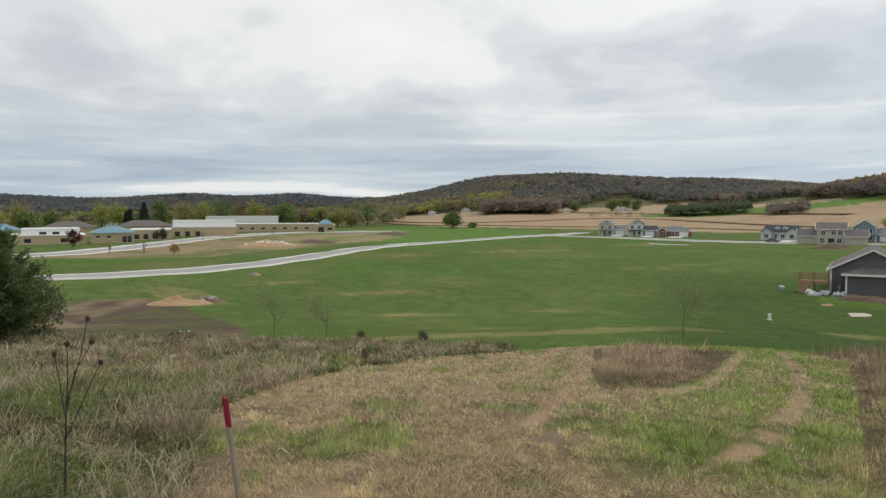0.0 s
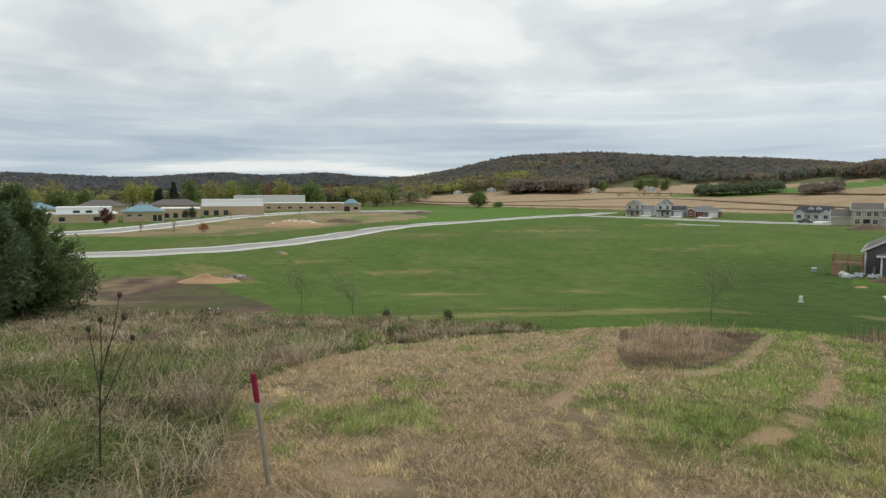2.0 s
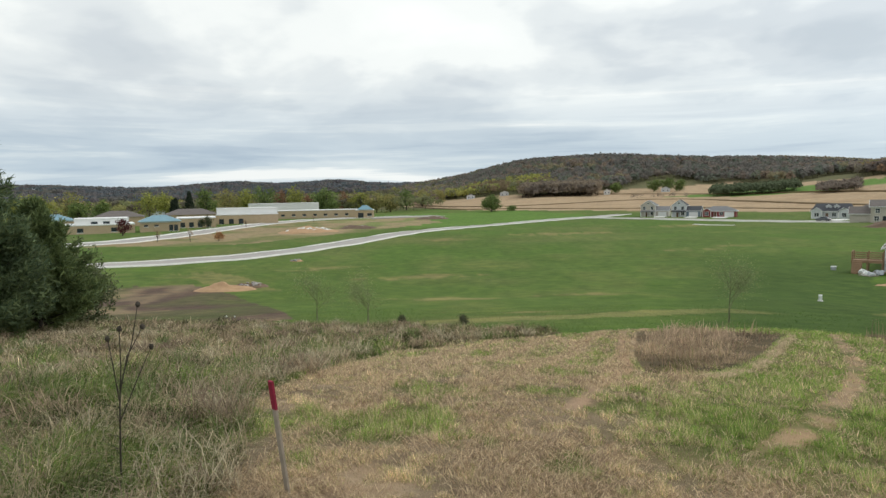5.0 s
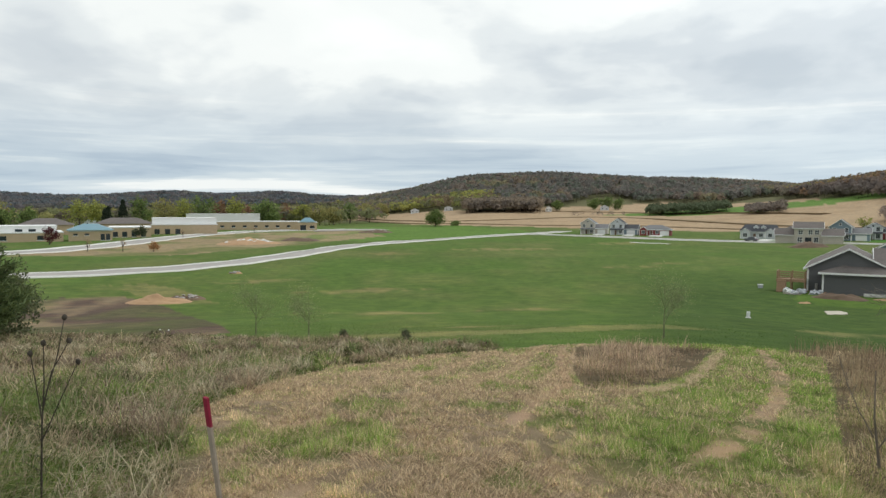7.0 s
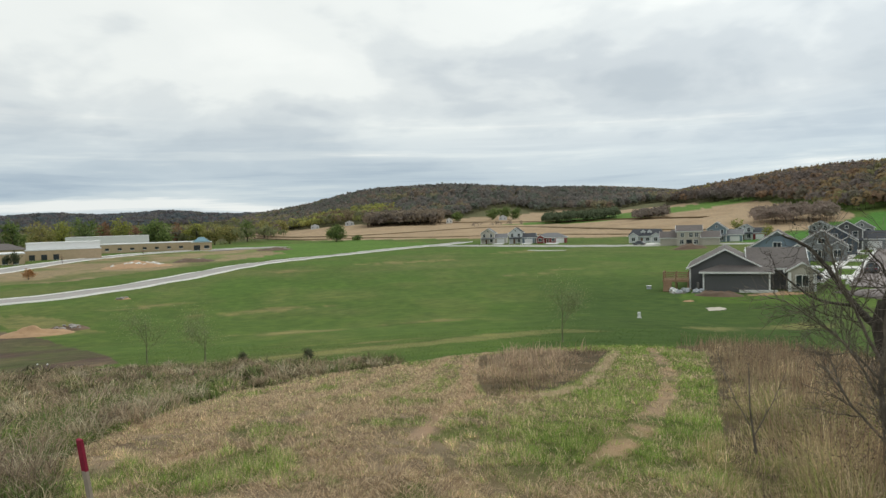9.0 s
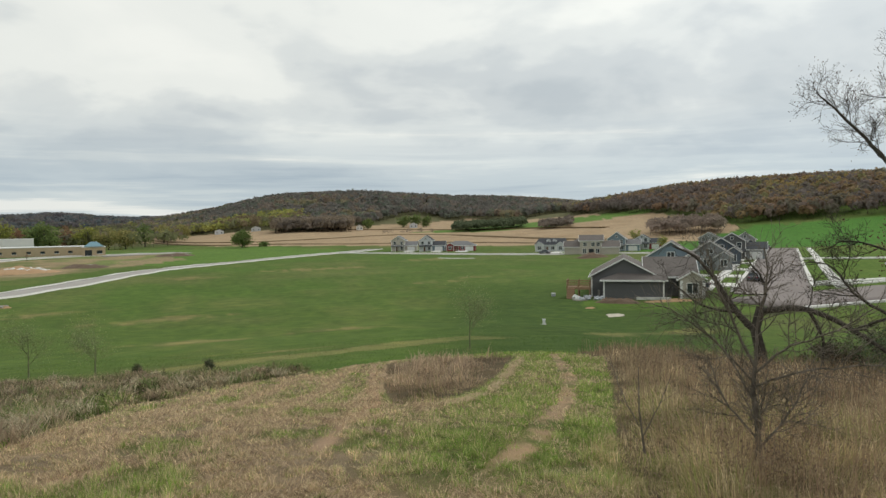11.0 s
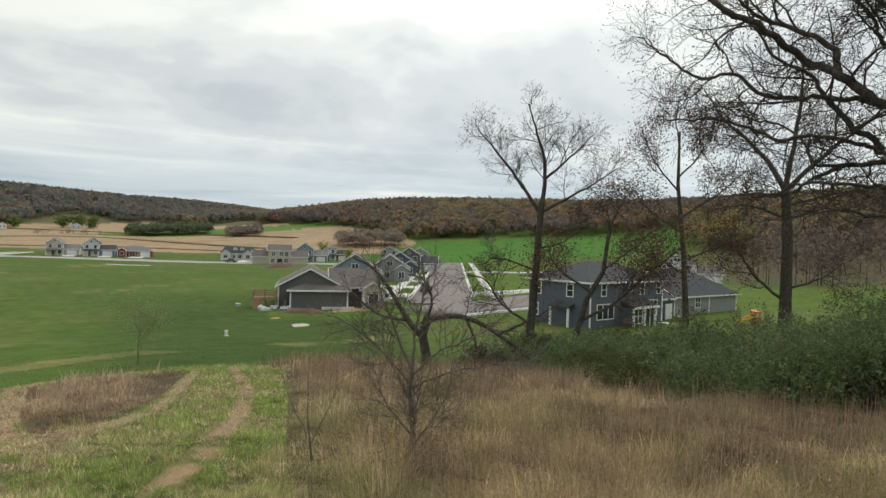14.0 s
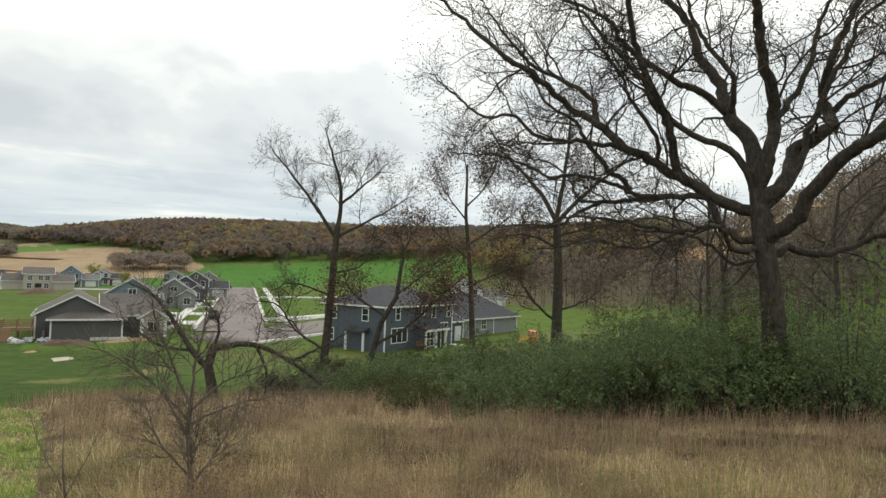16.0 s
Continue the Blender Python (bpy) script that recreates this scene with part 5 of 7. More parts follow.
bare_tree("bare_tree", (29.6, 19.4), (((0, 0, -0.4), (0, 0, 1.4), (0.3, -0.4, 3.4), (0.7, -1.1, 4.9), (0.8, -1.3, 6.9)), 0.2, 0.09), (
    (((0.1, -0.1, 2.2), (1.2, -1.7, 3.4), (2.3, -3.2, 5.2), (3.0, -4.4, 6.4)), 0.09, 0.02),
    (((0.4, -0.6, 3.8), (-0.6, 0.8, 5.0), (-1.0, 1.4, 6.4)), 0.07, 0.02),
    (((0.8, -1.3, 6.5), (0.9, -1.5, 7.6), (1.2, -1.9, 8.6)), 0.07, 0.02),
    (((0.7, -1.1, 5.0), (1.6, -2.3, 6.2), (2.2, -3.2, 7.2)), 0.06, 0.02),
), "leaning tree with withered rust-brown leaves", 12, 0.42, 1.8, 3, 0.012, 0.95, 0.11, ((0.115, 0.068, 0.050), (0.095, 0.060, 0.046), (0.14, 0.08, 0.055)), 0.2, 0.02, cloud=0.4)

bare_tree("bare_tree", (38.4, 17.5), (((0, 0, -0.4), (0, 0, 3.0), (-0.1, 0.2, 6.6), (-0.3, 0.6, 10.9), (-0.3, 0.6, 14.2)), 0.24, 0.06), (
    (((-0.1, 0.3, 8.0), (-1.0, 2.0, 9.4), (-1.6, 3.2, 11.0)), 0.07, 0.02),
    (((-0.2, 0.4, 9.0), (0.7, -1.4, 10.4), (1.3, -2.8, 11.8)), 0.07, 0.02),
    (((-0.3, 0.6, 10.6), (-0.9, 1.9, 12.4), (-1.2, 2.6, 14.4)), 0.06, 0.02),
    (((-0.3, 0.6, 11.4), (0.3, -0.6, 13.0), (0.6, -1.2, 15.0)), 0.06, 0.02),
    (((-0.1, 0.2, 6.4), (0.9, -1.8, 7.4), (1.8, -3.6, 8.0)), 0.06, 0.02),
    (((-0.1, 0.2, 5.6), (-0.9, 1.8, 6.6), (-1.6, 3.2, 7.0)), 0.06, 0.02),
    (((-0.3, 0.6, 13.4), (-0.4, 0.8, 14.8), (-0.3, 0.7, 16.2)), 0.05, 0.02),
), "slender tree that keeps some withered brown leaves", 13, 0.42, 2.0, 3, 0.013, 0.55, 0.11, BROWN, 0.19, 0.02, cloud=0.35)

bare_tree("bare_tree", (44.1, 13.75), (((0, 0, -0.4), (0, 0, 3.9), (0, 0, 7.8), (-0.1, 0.2, 11.5)), 0.42, 0.26), (
    (((-0.1, 0.2, 11.2), (-0.5, 1.6, 13.6), (-1.3, 3.5, 15.6), (-1.8, 4.8, 17.8)), 0.18, 0.04),
    (((-0.1, 0.2, 11.3), (0.1, -0.2, 14.5), (0.2, -0.5, 17.6), (0.2, -0.4, 19.5)), 0.18, 0.04),
    (((-0.1, 0.2, 11.1), (0.5, -1.8, 13.3), (1.0, -3.6, 14.9), (1.3, -4.8, 15.8)), 0.16, 0.04),
    (((0, 0.1, 9.4), (-0.6, 2.2, 10.2), (-1.2, 4.4, 10.0)), 0.10, 0.03),
    (((0, 0, 4.2), (-0.5, 1.6, 5.6), (-0.8, 2.6, 7.2), (-1.0, 3.4, 7.4)), 0.10, 0.03),
    (((0, 0, 5.0), (0.5, -1.8, 5.8), (0.9, -3.0, 6.8)), 0.08, 0.02),
    (((-0.1, 0.1, 10.2), (0.9, -2.6, 11.0), (1.6, -5.0, 11.4)), 0.09, 0.03),
), "dark bare tree with a stout forked trunk", 14, 0.52, 2.6, 3, 0.015, 0.35, 0.11, BROWN, 0.19, 0.03, cloud=0.35)

for i, (x, y, hi, r) in enumerate(((47.0, 4.2, 15.0, 0.18), (33.0, 2.2, 11.0, 0.14), (52.0, 1.0, 13.0, 0.2), (60.0, 6.0, 12.0, 0.18), (36.5, -2.5, 12.0, 0.16))):
    bare_tree("bare_tree", (x, y), (((0, 0, -0.4), (0.1, 0.1, hi * 0.4), (0.25, 0.3, hi * 0.62), (0.1, 0.1, hi * 0.8)), r, 0.05), tuple(
        (((0.05, 0.1, hi * k), (1.4 * math.sin(7 * k + i), 1.6 * math.cos(7 * k + i), hi * (k + 0.13)), (2.2 * math.sin(7 * k + i + 0.3), 2.6 * math.cos(7 * k + i + 0.3), hi * (k + 0.2))), r * 0.4, 0.02) for k in (0.3, 0.42, 0.52, 0.62, 0.7, 0.8)),
        "slim bare woodland tree behind the thicket", 40 + i, 0.5, 2.1, 2, 0.012, 0.16, 0.09, BROWN + ((0.20, 0.16, 0.04),), 0.2, 0.03)

# dead tree that leans and has dropped a limb
bare_tree("dead_tree", (17.1, 17.6), (((0, 0, -0.3), (-0.05, 0.05, 0.7), (-0.15, 0.15, 1.35), (0.0, 0.05, 2.1)), 0.2, 0.15), (
    (((-0.15, 0.15, 1.3), (-0.5, 0.6, 1.9), (-0.9, 1.1, 2.9), (-1.4, 1.6, 3.8), (-1.9, 2.2, 4.2)), 0.13, 0.03),
    (((0.0, 0.05, 2.0), (0.9, -0.9, 2.1), (1.8, -1.9, 1.5), (2.6, -2.8, 0.6)), 0.12, 0.05),
    (((1.0, -1.0, 2.0), (1.2, -1.3, 1.2), (1.3, -1.2, 0.3)), 0.06, 0.03),
    (((-0.5, 0.6, 1.9), (-1.3, 1.4, 2.1), (-2.1, 2.2, 3.0)), 0.06, 0.02),
    (((0.0, 0.05, 2.0), (0.1, 0.0, 2.9), (-0.3, 0.4, 3.8)), 0.06, 0.02),
    (((1.8, -1.9, 1.5), (2.6, -2.6, 2.0), (3.4, -3.3, 2.6)), 0.05, 0.015),
), "dead leaning tree with broken branches in the dry grass", 21, 0.30, 1.1, 3, 0.009, 0, bend=0.2, lift=0.03)

# young grey shrub in front of it
bare_tree("sapling", (5.25, 5.35), (((0, 0, -0.1), (0.0, 0.02, 0.35), (-0.04, 0.05, 0.8), (-0.02, 0.04, 1.1)), 0.034, 0.02), (
    (((-0.02, 0.04, 1.05), (-0.16, 0.18, 1.5), (-0.30, 0.30, 1.95), (-0.38, 0.34, 2.3)), 0.017, 0.006),
    (((-0.02, 0.04, 1.05), (0.0, 0.02, 1.5), (0.06, -0.04, 2.0), (0.04, -0.02, 2.3)), 0.017, 0.006),
    (((-0.02, 0.04, 1.0), (0.2, -0.2, 1.3), (0.46, -0.52, 1.5), (0.68, -0.76, 1.75)), 0.014, 0.005),
    (((-0.03, 0.05, 0.85), (0.24, -0.26, 1.05), (0.55, -0.66, 1.16), (0.86, -0.95, 1.2)), 0.012, 0.0045),
    (((-0.03, 0.05, 0.9), (-0.3, 0.3, 1.3), (-0.6, 0.55, 1.6), (-0.8, 0.7, 1.7)), 0.012, 0.0045),
    (((0.0, 0.02, 0.3), (-0.24, 0.24, 0.7), (-0.36, 0.34, 1.15)), 0.014, 0.005),
    (((0.0, 0.02, 0.2), (0.2, -0.18, 0.6), (0.3, -0.34, 1.05)), 0.014, 0.005),
    (((0.0, 0.02, 0.15), (-0.1, -0.12, 0.6), (-0.12, -0.24, 1.1)), 0.012, 0.0045),
    (((0.0, 0.02, 0.1), (0.12, 0.14, 0.5), (0.16, 0.2, 0.95)), 0.012, 0.0045),
    (((-0.03, 0.05, 0.7), (-0.28, 0.16, 1.2), (-0.5, 0.34, 1.5)), 0.011, 0.0045),
), "young grey shrub with bare twigs in the dry grass", 22, 0.06, 0.5, 2, 0.0034, 0, bend=0.14, lift=0.05, mat="bark_grey", sides=4, category="shrub")
bare_tree("sapling", (4.4, 6.1), (((0, 0, -0.1), (-0.05, 0.05, 0.5), (-0.02, 0.1, 0.95)), 0.012, 0.005), (
    (((-0.05, 0.05, 0.3), (-0.2, 0.18, 0.7), (-0.26, 0.3, 1.05)), 0.007, 0.003),
    (((-0.02, 0.02, 0.2), (0.12, -0.1, 0.6), (0.18, -0.2, 0.9)), 0.007, 0.003),
), "thin bare shrub at the edge of the dry grass", 23, 0.12, 0.25, 1, 0.0022, 0, mat="bark_grey", sides=4, category="shrub")
# hazy young trees on the slope
for x, y, hi, sd in ((10.6, 28.6, 2.6, 24), (-8.6, 33.0, 2.3, 25), (-5.4, 30.0, 1.9, 26)):
    bare_tree("sapling", (x, y), (((0, 0, -0.1), (0, 0.02, hi * 0.3), (0.03, 0, hi * 0.55), (0, 0, hi * 0.95)), 0.035, 0.008), tuple(
        (((0, 0, hi * k), (0.5 * math.sin(9 * k + sd), 0.5 * math.cos(9 * k + sd), hi * (k + 0.25)), (0.8 * math.sin(9 * k + sd), 0.8 * math.cos(9 * k + sd), hi * (k + 0.42))), 0.011, 0.004) for k in (0.22, 0.3, 0.38, 0.46, 0.55)),
        "young tree with fine bare greenish twigs on the slope", sd, 0.11, 0.75, 2, 0.0028, 0.45, 0.045, ((0.20, 0.24, 0.11), (0.24, 0.25, 0.13)), 0.16, 0.06, mat="bark_pale", sides=3)


def bush(name, x, y, w, h, label, seed, tints, n=2600, size=0.085, stems=True, category="shrub", flat=0.55, z=0.0):
    """A thicket: arching stems, and leaves gathered in uneven clumps."""
    rng = np.random.default_rng(seed)
    t = thing(name, pose(x, y, gz(x, y) + z), label, category)
    clumps = []
    k = max(8, int(10 * w * h / 2))
    for _ in range(k):
        a, q = rng.uniform(0, 2 * math.pi), math.sqrt(rng.random())
        hh = h * (1 - 0.5 * q ** 2) * rng.uniform(0.75, 1.1)
        clumps.append((w / 2 * q * math.cos(a), w / 2 * q * math.sin(a), hh * rng.uniform(0.25, 0.95)))
    clumps = np.array(clumps)
    c = clumps[rng.integers(0, k, n // 14)] + rng.normal(0, 1, (n // 14, 3)) * np.array([w * 0.11, w * 0.11, h * 0.13])
    c[:, 2] = np.abs(c[:, 2])
    v, f, tt = leaf_cards(rng, c, size, 14, size * 1.5, tints, flat)
    if stems and w > 1.5:
        m = int(9 * w)
        a, q = rng.uniform(0, 2 * math.pi, m), np.sqrt(rng.random(m)) * w * 0.46
        foot = np.stack([q * np.cos(a), q * np.sin(a), h * (1 - 0.9 * (q / w) ** 2) * rng.uniform(0.45, 0.8, m)], 1)
        rise = np.stack([rng.normal(0, 0.16, m), rng.normal(0, 0.16, m), rng.uniform(0.25, 0.75, m)], 1) * min(h, 2.4) * 0.5
        along_shoot = (foot[:, None] + rise[:, None] * np.linspace(0.2, 1.0, 9)[None, :, None]).reshape(-1, 3)
        v2, f2, t2 = leaf_cards(rng, along_shoot, size * 0.9, 4, size * 1.1, tints, flat)
        v, f, tt = np.concatenate([v, v2]), np.concatenate([f, f2 + len(v)]), np.concatenate([tt, t2])
    child(tagged(from_arrays("foliage", v, f, "leaf", tt), kind="stuff"), t)
    if stems:
        lines = []
        for q in clumps[:: max(1, k // 26)]:
            p = np.array([q[0] * 0.25, q[1] * 0.25, -0.1])
            m = (p + q) / 2 + np.array([0, 0, h * 0.15])
            lines.append((np.array([p, m, q]), np.array([0.02, 0.014, 0.005])))
        v, f = tubes(lines, 4)
        child(tagged(from_arrays("stem_mass", v, f, "bark"), kind="stuff"), t)
    return t


THICKET = ((0.125, 0.178, 0.086), (0.145, 0.200, 0.088), (0.185, 0.225, 0.086), (0.105, 0.158, 0.084), (0.17, 0.19, 0.088))
for i, (x, y, w, h) in enumerate(((21.4, 13.2, 3.6, 1.7), (22.4, 10.6, 4.0, 2.0), (21.0, 8.6, 3.6, 1.9), (20.6, 6.4, 3.8, 2.2), (23.6, 7.4, 4.4, 2.6), (19.9, 4.2, 3.6, 2.4),
                                  (23.0, 4.0, 4.6, 3.0), (19.6, 2.2, 3.4, 2.5), (22.4, 1.2, 4.4, 3.0), (21.0, -0.6, 3.6, 2.7), (24.2, -2.0, 4.4, 3.0), (26.5, 2.2, 5.0, 3.4), (27.0, 6.6, 5.0, 2.9),
                                  (26.0, 11.0, 4.4, 2.2), (24.6, 14.6, 4.2, 1.7), (27.6, 16.4, 4.0, 1.7), (27.0, 20.6, 3.6, 1.5), (30.6, 19.0, 4.2, 1.6), (31.0, 13.4, 5.0, 2.2), (33.0, 9.0, 5.0, 2.6), (31.0, 4.4, 5.4, 3.2))):
    bush("thicket_bush", x, y, w, h, "dense green leafy bush in the thicket under the trees", 60 + i, THICKET, 7000 if i < 13 else 3000, 0.042 if i < 13 else 0.06)
bush("thicket_bush", 19.2, 7.2, 1.6, 0.9, "yellow-green low bush at the edge of the thicket", 90, ((0.09, 0.13, 0.03), (0.12, 0.14, 0.035)), 1500, 0.05)
bush("thicket_bush", 19.3, 0.4, 1.8, 2.0, "yellow-green low bush at the edge of the thicket", 91, ((0.075, 0.12, 0.03), (0.06, 0.10, 0.03)), 1800, 0.055)
bush("thicket_bush", 21.0, 10.4, 1.6, 1.5, "yellow-green low bush at the edge of the thicket", 92, ((0.075, 0.12, 0.03), (0.06, 0.10, 0.03)), 1500, 0.055)

# taller bushes towards the oak, and dark undergrowth at the feet of the trees
for i, (x, y, w, h, tone) in enumerate(((21.6, 3.0, 3.2, 3.7, 0), (20.8, 0.6, 3.0, 3.6, 1), (24.6, 0.2, 4.6, 4.6, 0), (24.8, 4.6, 3.6, 3.9, 1), (19.0, -1.6, 3.0, 3.3, 0), (23.4, 9.6, 3.0, 2.6, 1), (18.9, 5.4, 2.2, 1.5, 0),
                                        (19.4, 9.4, 2.6, 1.3, 0), (20.0, 11.8, 2.6, 1.1, 1), (18.4, 3.0, 2.2, 1.7, 1), (17.1, 5.0, 3.0, 1.7, 0), (17.6, 3.2, 3.0, 1.9, 0), (16.7, 7.0, 2.8, 1.4, 0), (18.6, 1.2, 3.2, 2.3, 0), (19.8, -1.4, 3.4, 2.6, 0), (21.6, -3.0, 3.2, 2.8, 0), (17.0, 8.8, 2.2, 0.9, 1), (22.6, 16.2, 3.2, 1.4, 0), (25.2, 18.2, 3.0, 1.5, 2), (28.4, 21.0, 3.0, 1.7, 2), (29.8, 17.2, 3.2, 1.9, 2), (21.6, 18.4, 2.4, 1.0, 2))):
    bush("thicket_bush", x, y, w, h, ("dense green leafy bush in the thicket under the trees", "olive bush rising out of the thicket", "dark brownish undergrowth at the feet of the trees")[tone], 300 + i,
         (THICKET, ((0.10, 0.115, 0.045), (0.12, 0.13, 0.05), (0.08, 0.10, 0.04)), ((0.075, 0.065, 0.045), (0.06, 0.07, 0.036), (0.095, 0.065, 0.045)))[tone], 5500, 0.042)

# pines beside the dirt track
def pine(x, y, h, w, label, seed, tints, whorls=15):
    rng = np.random.default_rng(seed)
    t = thing("pine_tree", pose(x, y, gz(x, y)), label, "tree")
    v, f = tubes([(np.array([(0, 0, -0.3), (0.03, 0, h * 0.4), (0, 0.04, h * 0.8), (0, 0, h)]), np.array([0.16, 0.11, 0.05, 0.015]))], 8)
    child(from_arrays("trunk", v, f, "bark", None, True), t)
    lines, V, F, C, base = [], [], [], [], 0
    for i in range(whorls):
        k = i / (whorls - 1)
        z = h * (0.05 + 0.92 * k)
        reach = w / 2 * (1 - k) ** 0.75 + 0.25
        for j in range(7 if k < 0.8 else 5):
            a = rng.uniform(0, 2 * math.pi)
            L = reach * rng.uniform(0.6, 1.15)
            d = np.array([math.cos(a), math.sin(a), 0.15 + 0.45 * k])
            q = wander(rng, (0, 0, z), d, L, 5, 0.08, 0.09)
            lines.append((q, np.linspace(0.03, 0.006, 6)))
            # sprays of needles along the limb
            m = int(34 + 60 * L)
            s = rng.uniform(0.2, 1.0, m)
            idx = s * 5
            i0 = np.minimum(idx.astype(int), 4)
            p = q[i0] + (q[i0 + 1] - q[i0]) * (idx - i0)[:, None] + rng.normal(0, 0.10 * (0.4 + L * 0.4), (m, 3))
            dirs = unit(q[-1] - q[0]) * 0.7 + rng.normal(0, 0.55, (m, 3)) + np.array([0, 0, 0.25])
            dirs /= np.linalg.norm(dirs, axis=1, keepdims=True)
            for _ in range(3):
                dd = dirs + rng.normal(0, 0.35, (m, 3))
                sd = np.cross(dd, rng.normal(0, 1, (m, 3)))
                sd /= np.linalg.norm(sd, axis=1, keepdims=True)
                ln = rng.uniform(0.14, 0.28, (m, 1))
                tri = np.stack([p - sd * 0.03, p + sd * 0.03, p + dd * ln], 1)
                V.append(tri.reshape(-1, 3))
                F.append(np.arange(3 * m).reshape(-1, 3) + base)
                C.append(np.repeat(np.asarray(tints)[rng.integers(0, len(tints), m)], 3, axis=0))
                base += 3 * m
    v, f = tubes(lines, 4)
    child(tagged(from_arrays("branchwork", v, f, "bark"), kind="stuff"), t)
    child(tagged(from_arrays("needle_mass", np.concatenate(V), np.concatenate(F), "needle", np.concatenate(C)), kind="stuff"), t)
    return t


PINE = ((0.11, 0.155, 0.085), (0.14, 0.19, 0.098), (0.175, 0.22, 0.10))
pine(-17.4, 20.6, 8.3, 5.6, "dark green pine with upswept branches on the slope", 101, PINE, 26)
pine(-17.6, 24.6, 5.2, 5.0, "smaller green pine beside the taller one", 102, ((0.15, 0.195, 0.08), (0.18, 0.225, 0.085), (0.12, 0.165, 0.072)), 20)
bush("round_bush", -21.2, 30.2, 4.6, 4.4, "broad dull green bush with loose outline beside the pines", 103, ((0.145, 0.165, 0.085), (0.17, 0.19, 0.09), (0.12, 0.14, 0.075)), 16000, 0.085)
bush("round_bush", -23.8, 30.0, 4.6, 3.8, "dull green bush beside the pines", 104, ((0.14, 0.16, 0.075), (0.11, 0.135, 0.07)), 11000, 0.085)

# small shrubs of the meadow
bush("shrub", -0.7, 24.6, 0.5, 0.5, "small dark round shrub in the meadow", 105, ((0.10, 0.12, 0.07), (0.12, 0.115, 0.07)), 600, 0.03)
bush("shrub", -3.4, 26.4, 0.6, 0.45, "small dark round shrub in the meadow", 106, ((0.10, 0.12, 0.07), (0.13, 0.12, 0.07)), 600, 0.03)


def leafy_tree(x, y, w, h, label, seed, tints, n=900, size=0.35, clear=0.18, name="tree"):
    """Tree at a distance: trunk, limbs and a crown of leaf clumps with gaps."""
    rng = np.random.default_rng(seed)
    t = thing(name, pose(x, y, gz(x, y)), label, "tree")
    v, f = tubes([(np.array([(0, 0, -0.3), (0.02 * w, 0, h * 0.35), (0, 0, h * 0.8)]), np.array([0.03, 0.022, 0.008]) * h)], 7)
    child(from_arrays("trunk", v, f, "bark", None, True), t)
    k = 26
    u = rng.normal(0, 1, (k, 3))
    u /= np.linalg.norm(u, axis=1, keepdims=True)
    u *= rng.uniform(0.35, 1.0, (k, 1)) ** 0.6
    mid = h * (clear + (1 - clear) / 2)
    c = np.column_stack([u[:, 0] * w * 0.40, u[:, 1] * w * 0.40, mid + u[:, 2] * h * (1 - clear) * 0.42])
    lines = [(np.array([(0, 0, h * 0.3), (q * 0.5 + np.array([0, 0, h * 0.2])), q]), np.array([0.010, 0.007, 0.003]) * h) for q in c[::2]]
    v, f = tubes(lines, 4)
    child(tagged(from_arrays("branchwork", v, f, "bark"), kind="stuff"), t)
    cc = c[rng.integers(0, k, n // 6)] + rng.normal(0, 1, (n // 6, 3)) * np.array([w * 0.10, w * 0.10, h * 0.075])
    v, f, tt = leaf_cards(rng, cc, size, 6, size * 1.2, np.asarray(tints) * 2.7, 0.7)
    child(tagged(from_arrays("crown", v, f, "canopy", tt), kind="stuff"), t)
    return t


GREEN = ((0.065, 0.085, 0.030), (0.080, 0.100, 0.034), (0.050, 0.070, 0.028))
YELLOW = ((0.135, 0.135, 0.036), (0.12, 0.125, 0.036), (0.10, 0.11, 0.036))
OLIVE = ((0.12, 0.115, 0.045), (0.10, 0.10, 0.04), (0.14, 0.12, 0.05))
RUST = ((0.105, 0.058, 0.036), (0.09, 0.055, 0.036), (0.11, 0.07, 0.04))
WINE = ((0.05, 0.016, 0.018), (0.04, 0.014, 0.016))
leafy_tree(6.3, 430.0, 12.0, 11.6, "single round green tree between meadow and stubble", 110, GREEN, 4200, 0.42, 0.0)
leafy_tree(19.5, 429.6, 7.0, 3.4, "low grey-green bush at the stubble edge", 111, GREEN, 600, 0.4, 0.02)
leafy_tree(-70.6, 171.0, 2.9, 2.8, "small round rust-brown tree beside the school drive", 112, ((0.15, 0.085, 0.04), (0.17, 0.10, 0.05)), 900, 0.13, 0.1)
leafy_tree(-118.5, 208.7, 5.4, 5.4, "dark wine-red tree in front of the school", 113, WINE, 900, 0.24, 0.12)
leafy_tree(-116.0, 269.0, 5.2, 5.0, "dark green tree in front of the school", 114, ((0.035, 0.04, 0.025), (0.045, 0.05, 0.03)), 900, 0.25, 0.12)
leafy_tree(-108.2, 452.0, 22.0, 18.5, "big round green tree behind the school", 115, GREEN, 3000, 0.7, 0.1)
for x, y, sd in ((-88.0, 172.0, 1), (-78.0, 170.0, 2), (-95.0, 258.0, 3), (-86.0, 330.0, 4)):
    leafy_tree(x, y, 2.2, 3.6, "thin young street tree with few leaves", 116 + sd, ((0.14, 0.10, 0.06), (0.17, 0.12, 0.08)), 120, 0.12, 0.3)
leafy_tree(132.0, 178.0, 3.4, 6.4, "slim yellow-green tree between the new houses", 124, YELLOW, 500, 0.2, 0.3)
leafy_tree(168.0, 246.0, 5.0, 9.0, "pale yellow tree behind the new houses", 125, YELLOW, 420, 0.26, 0.35)
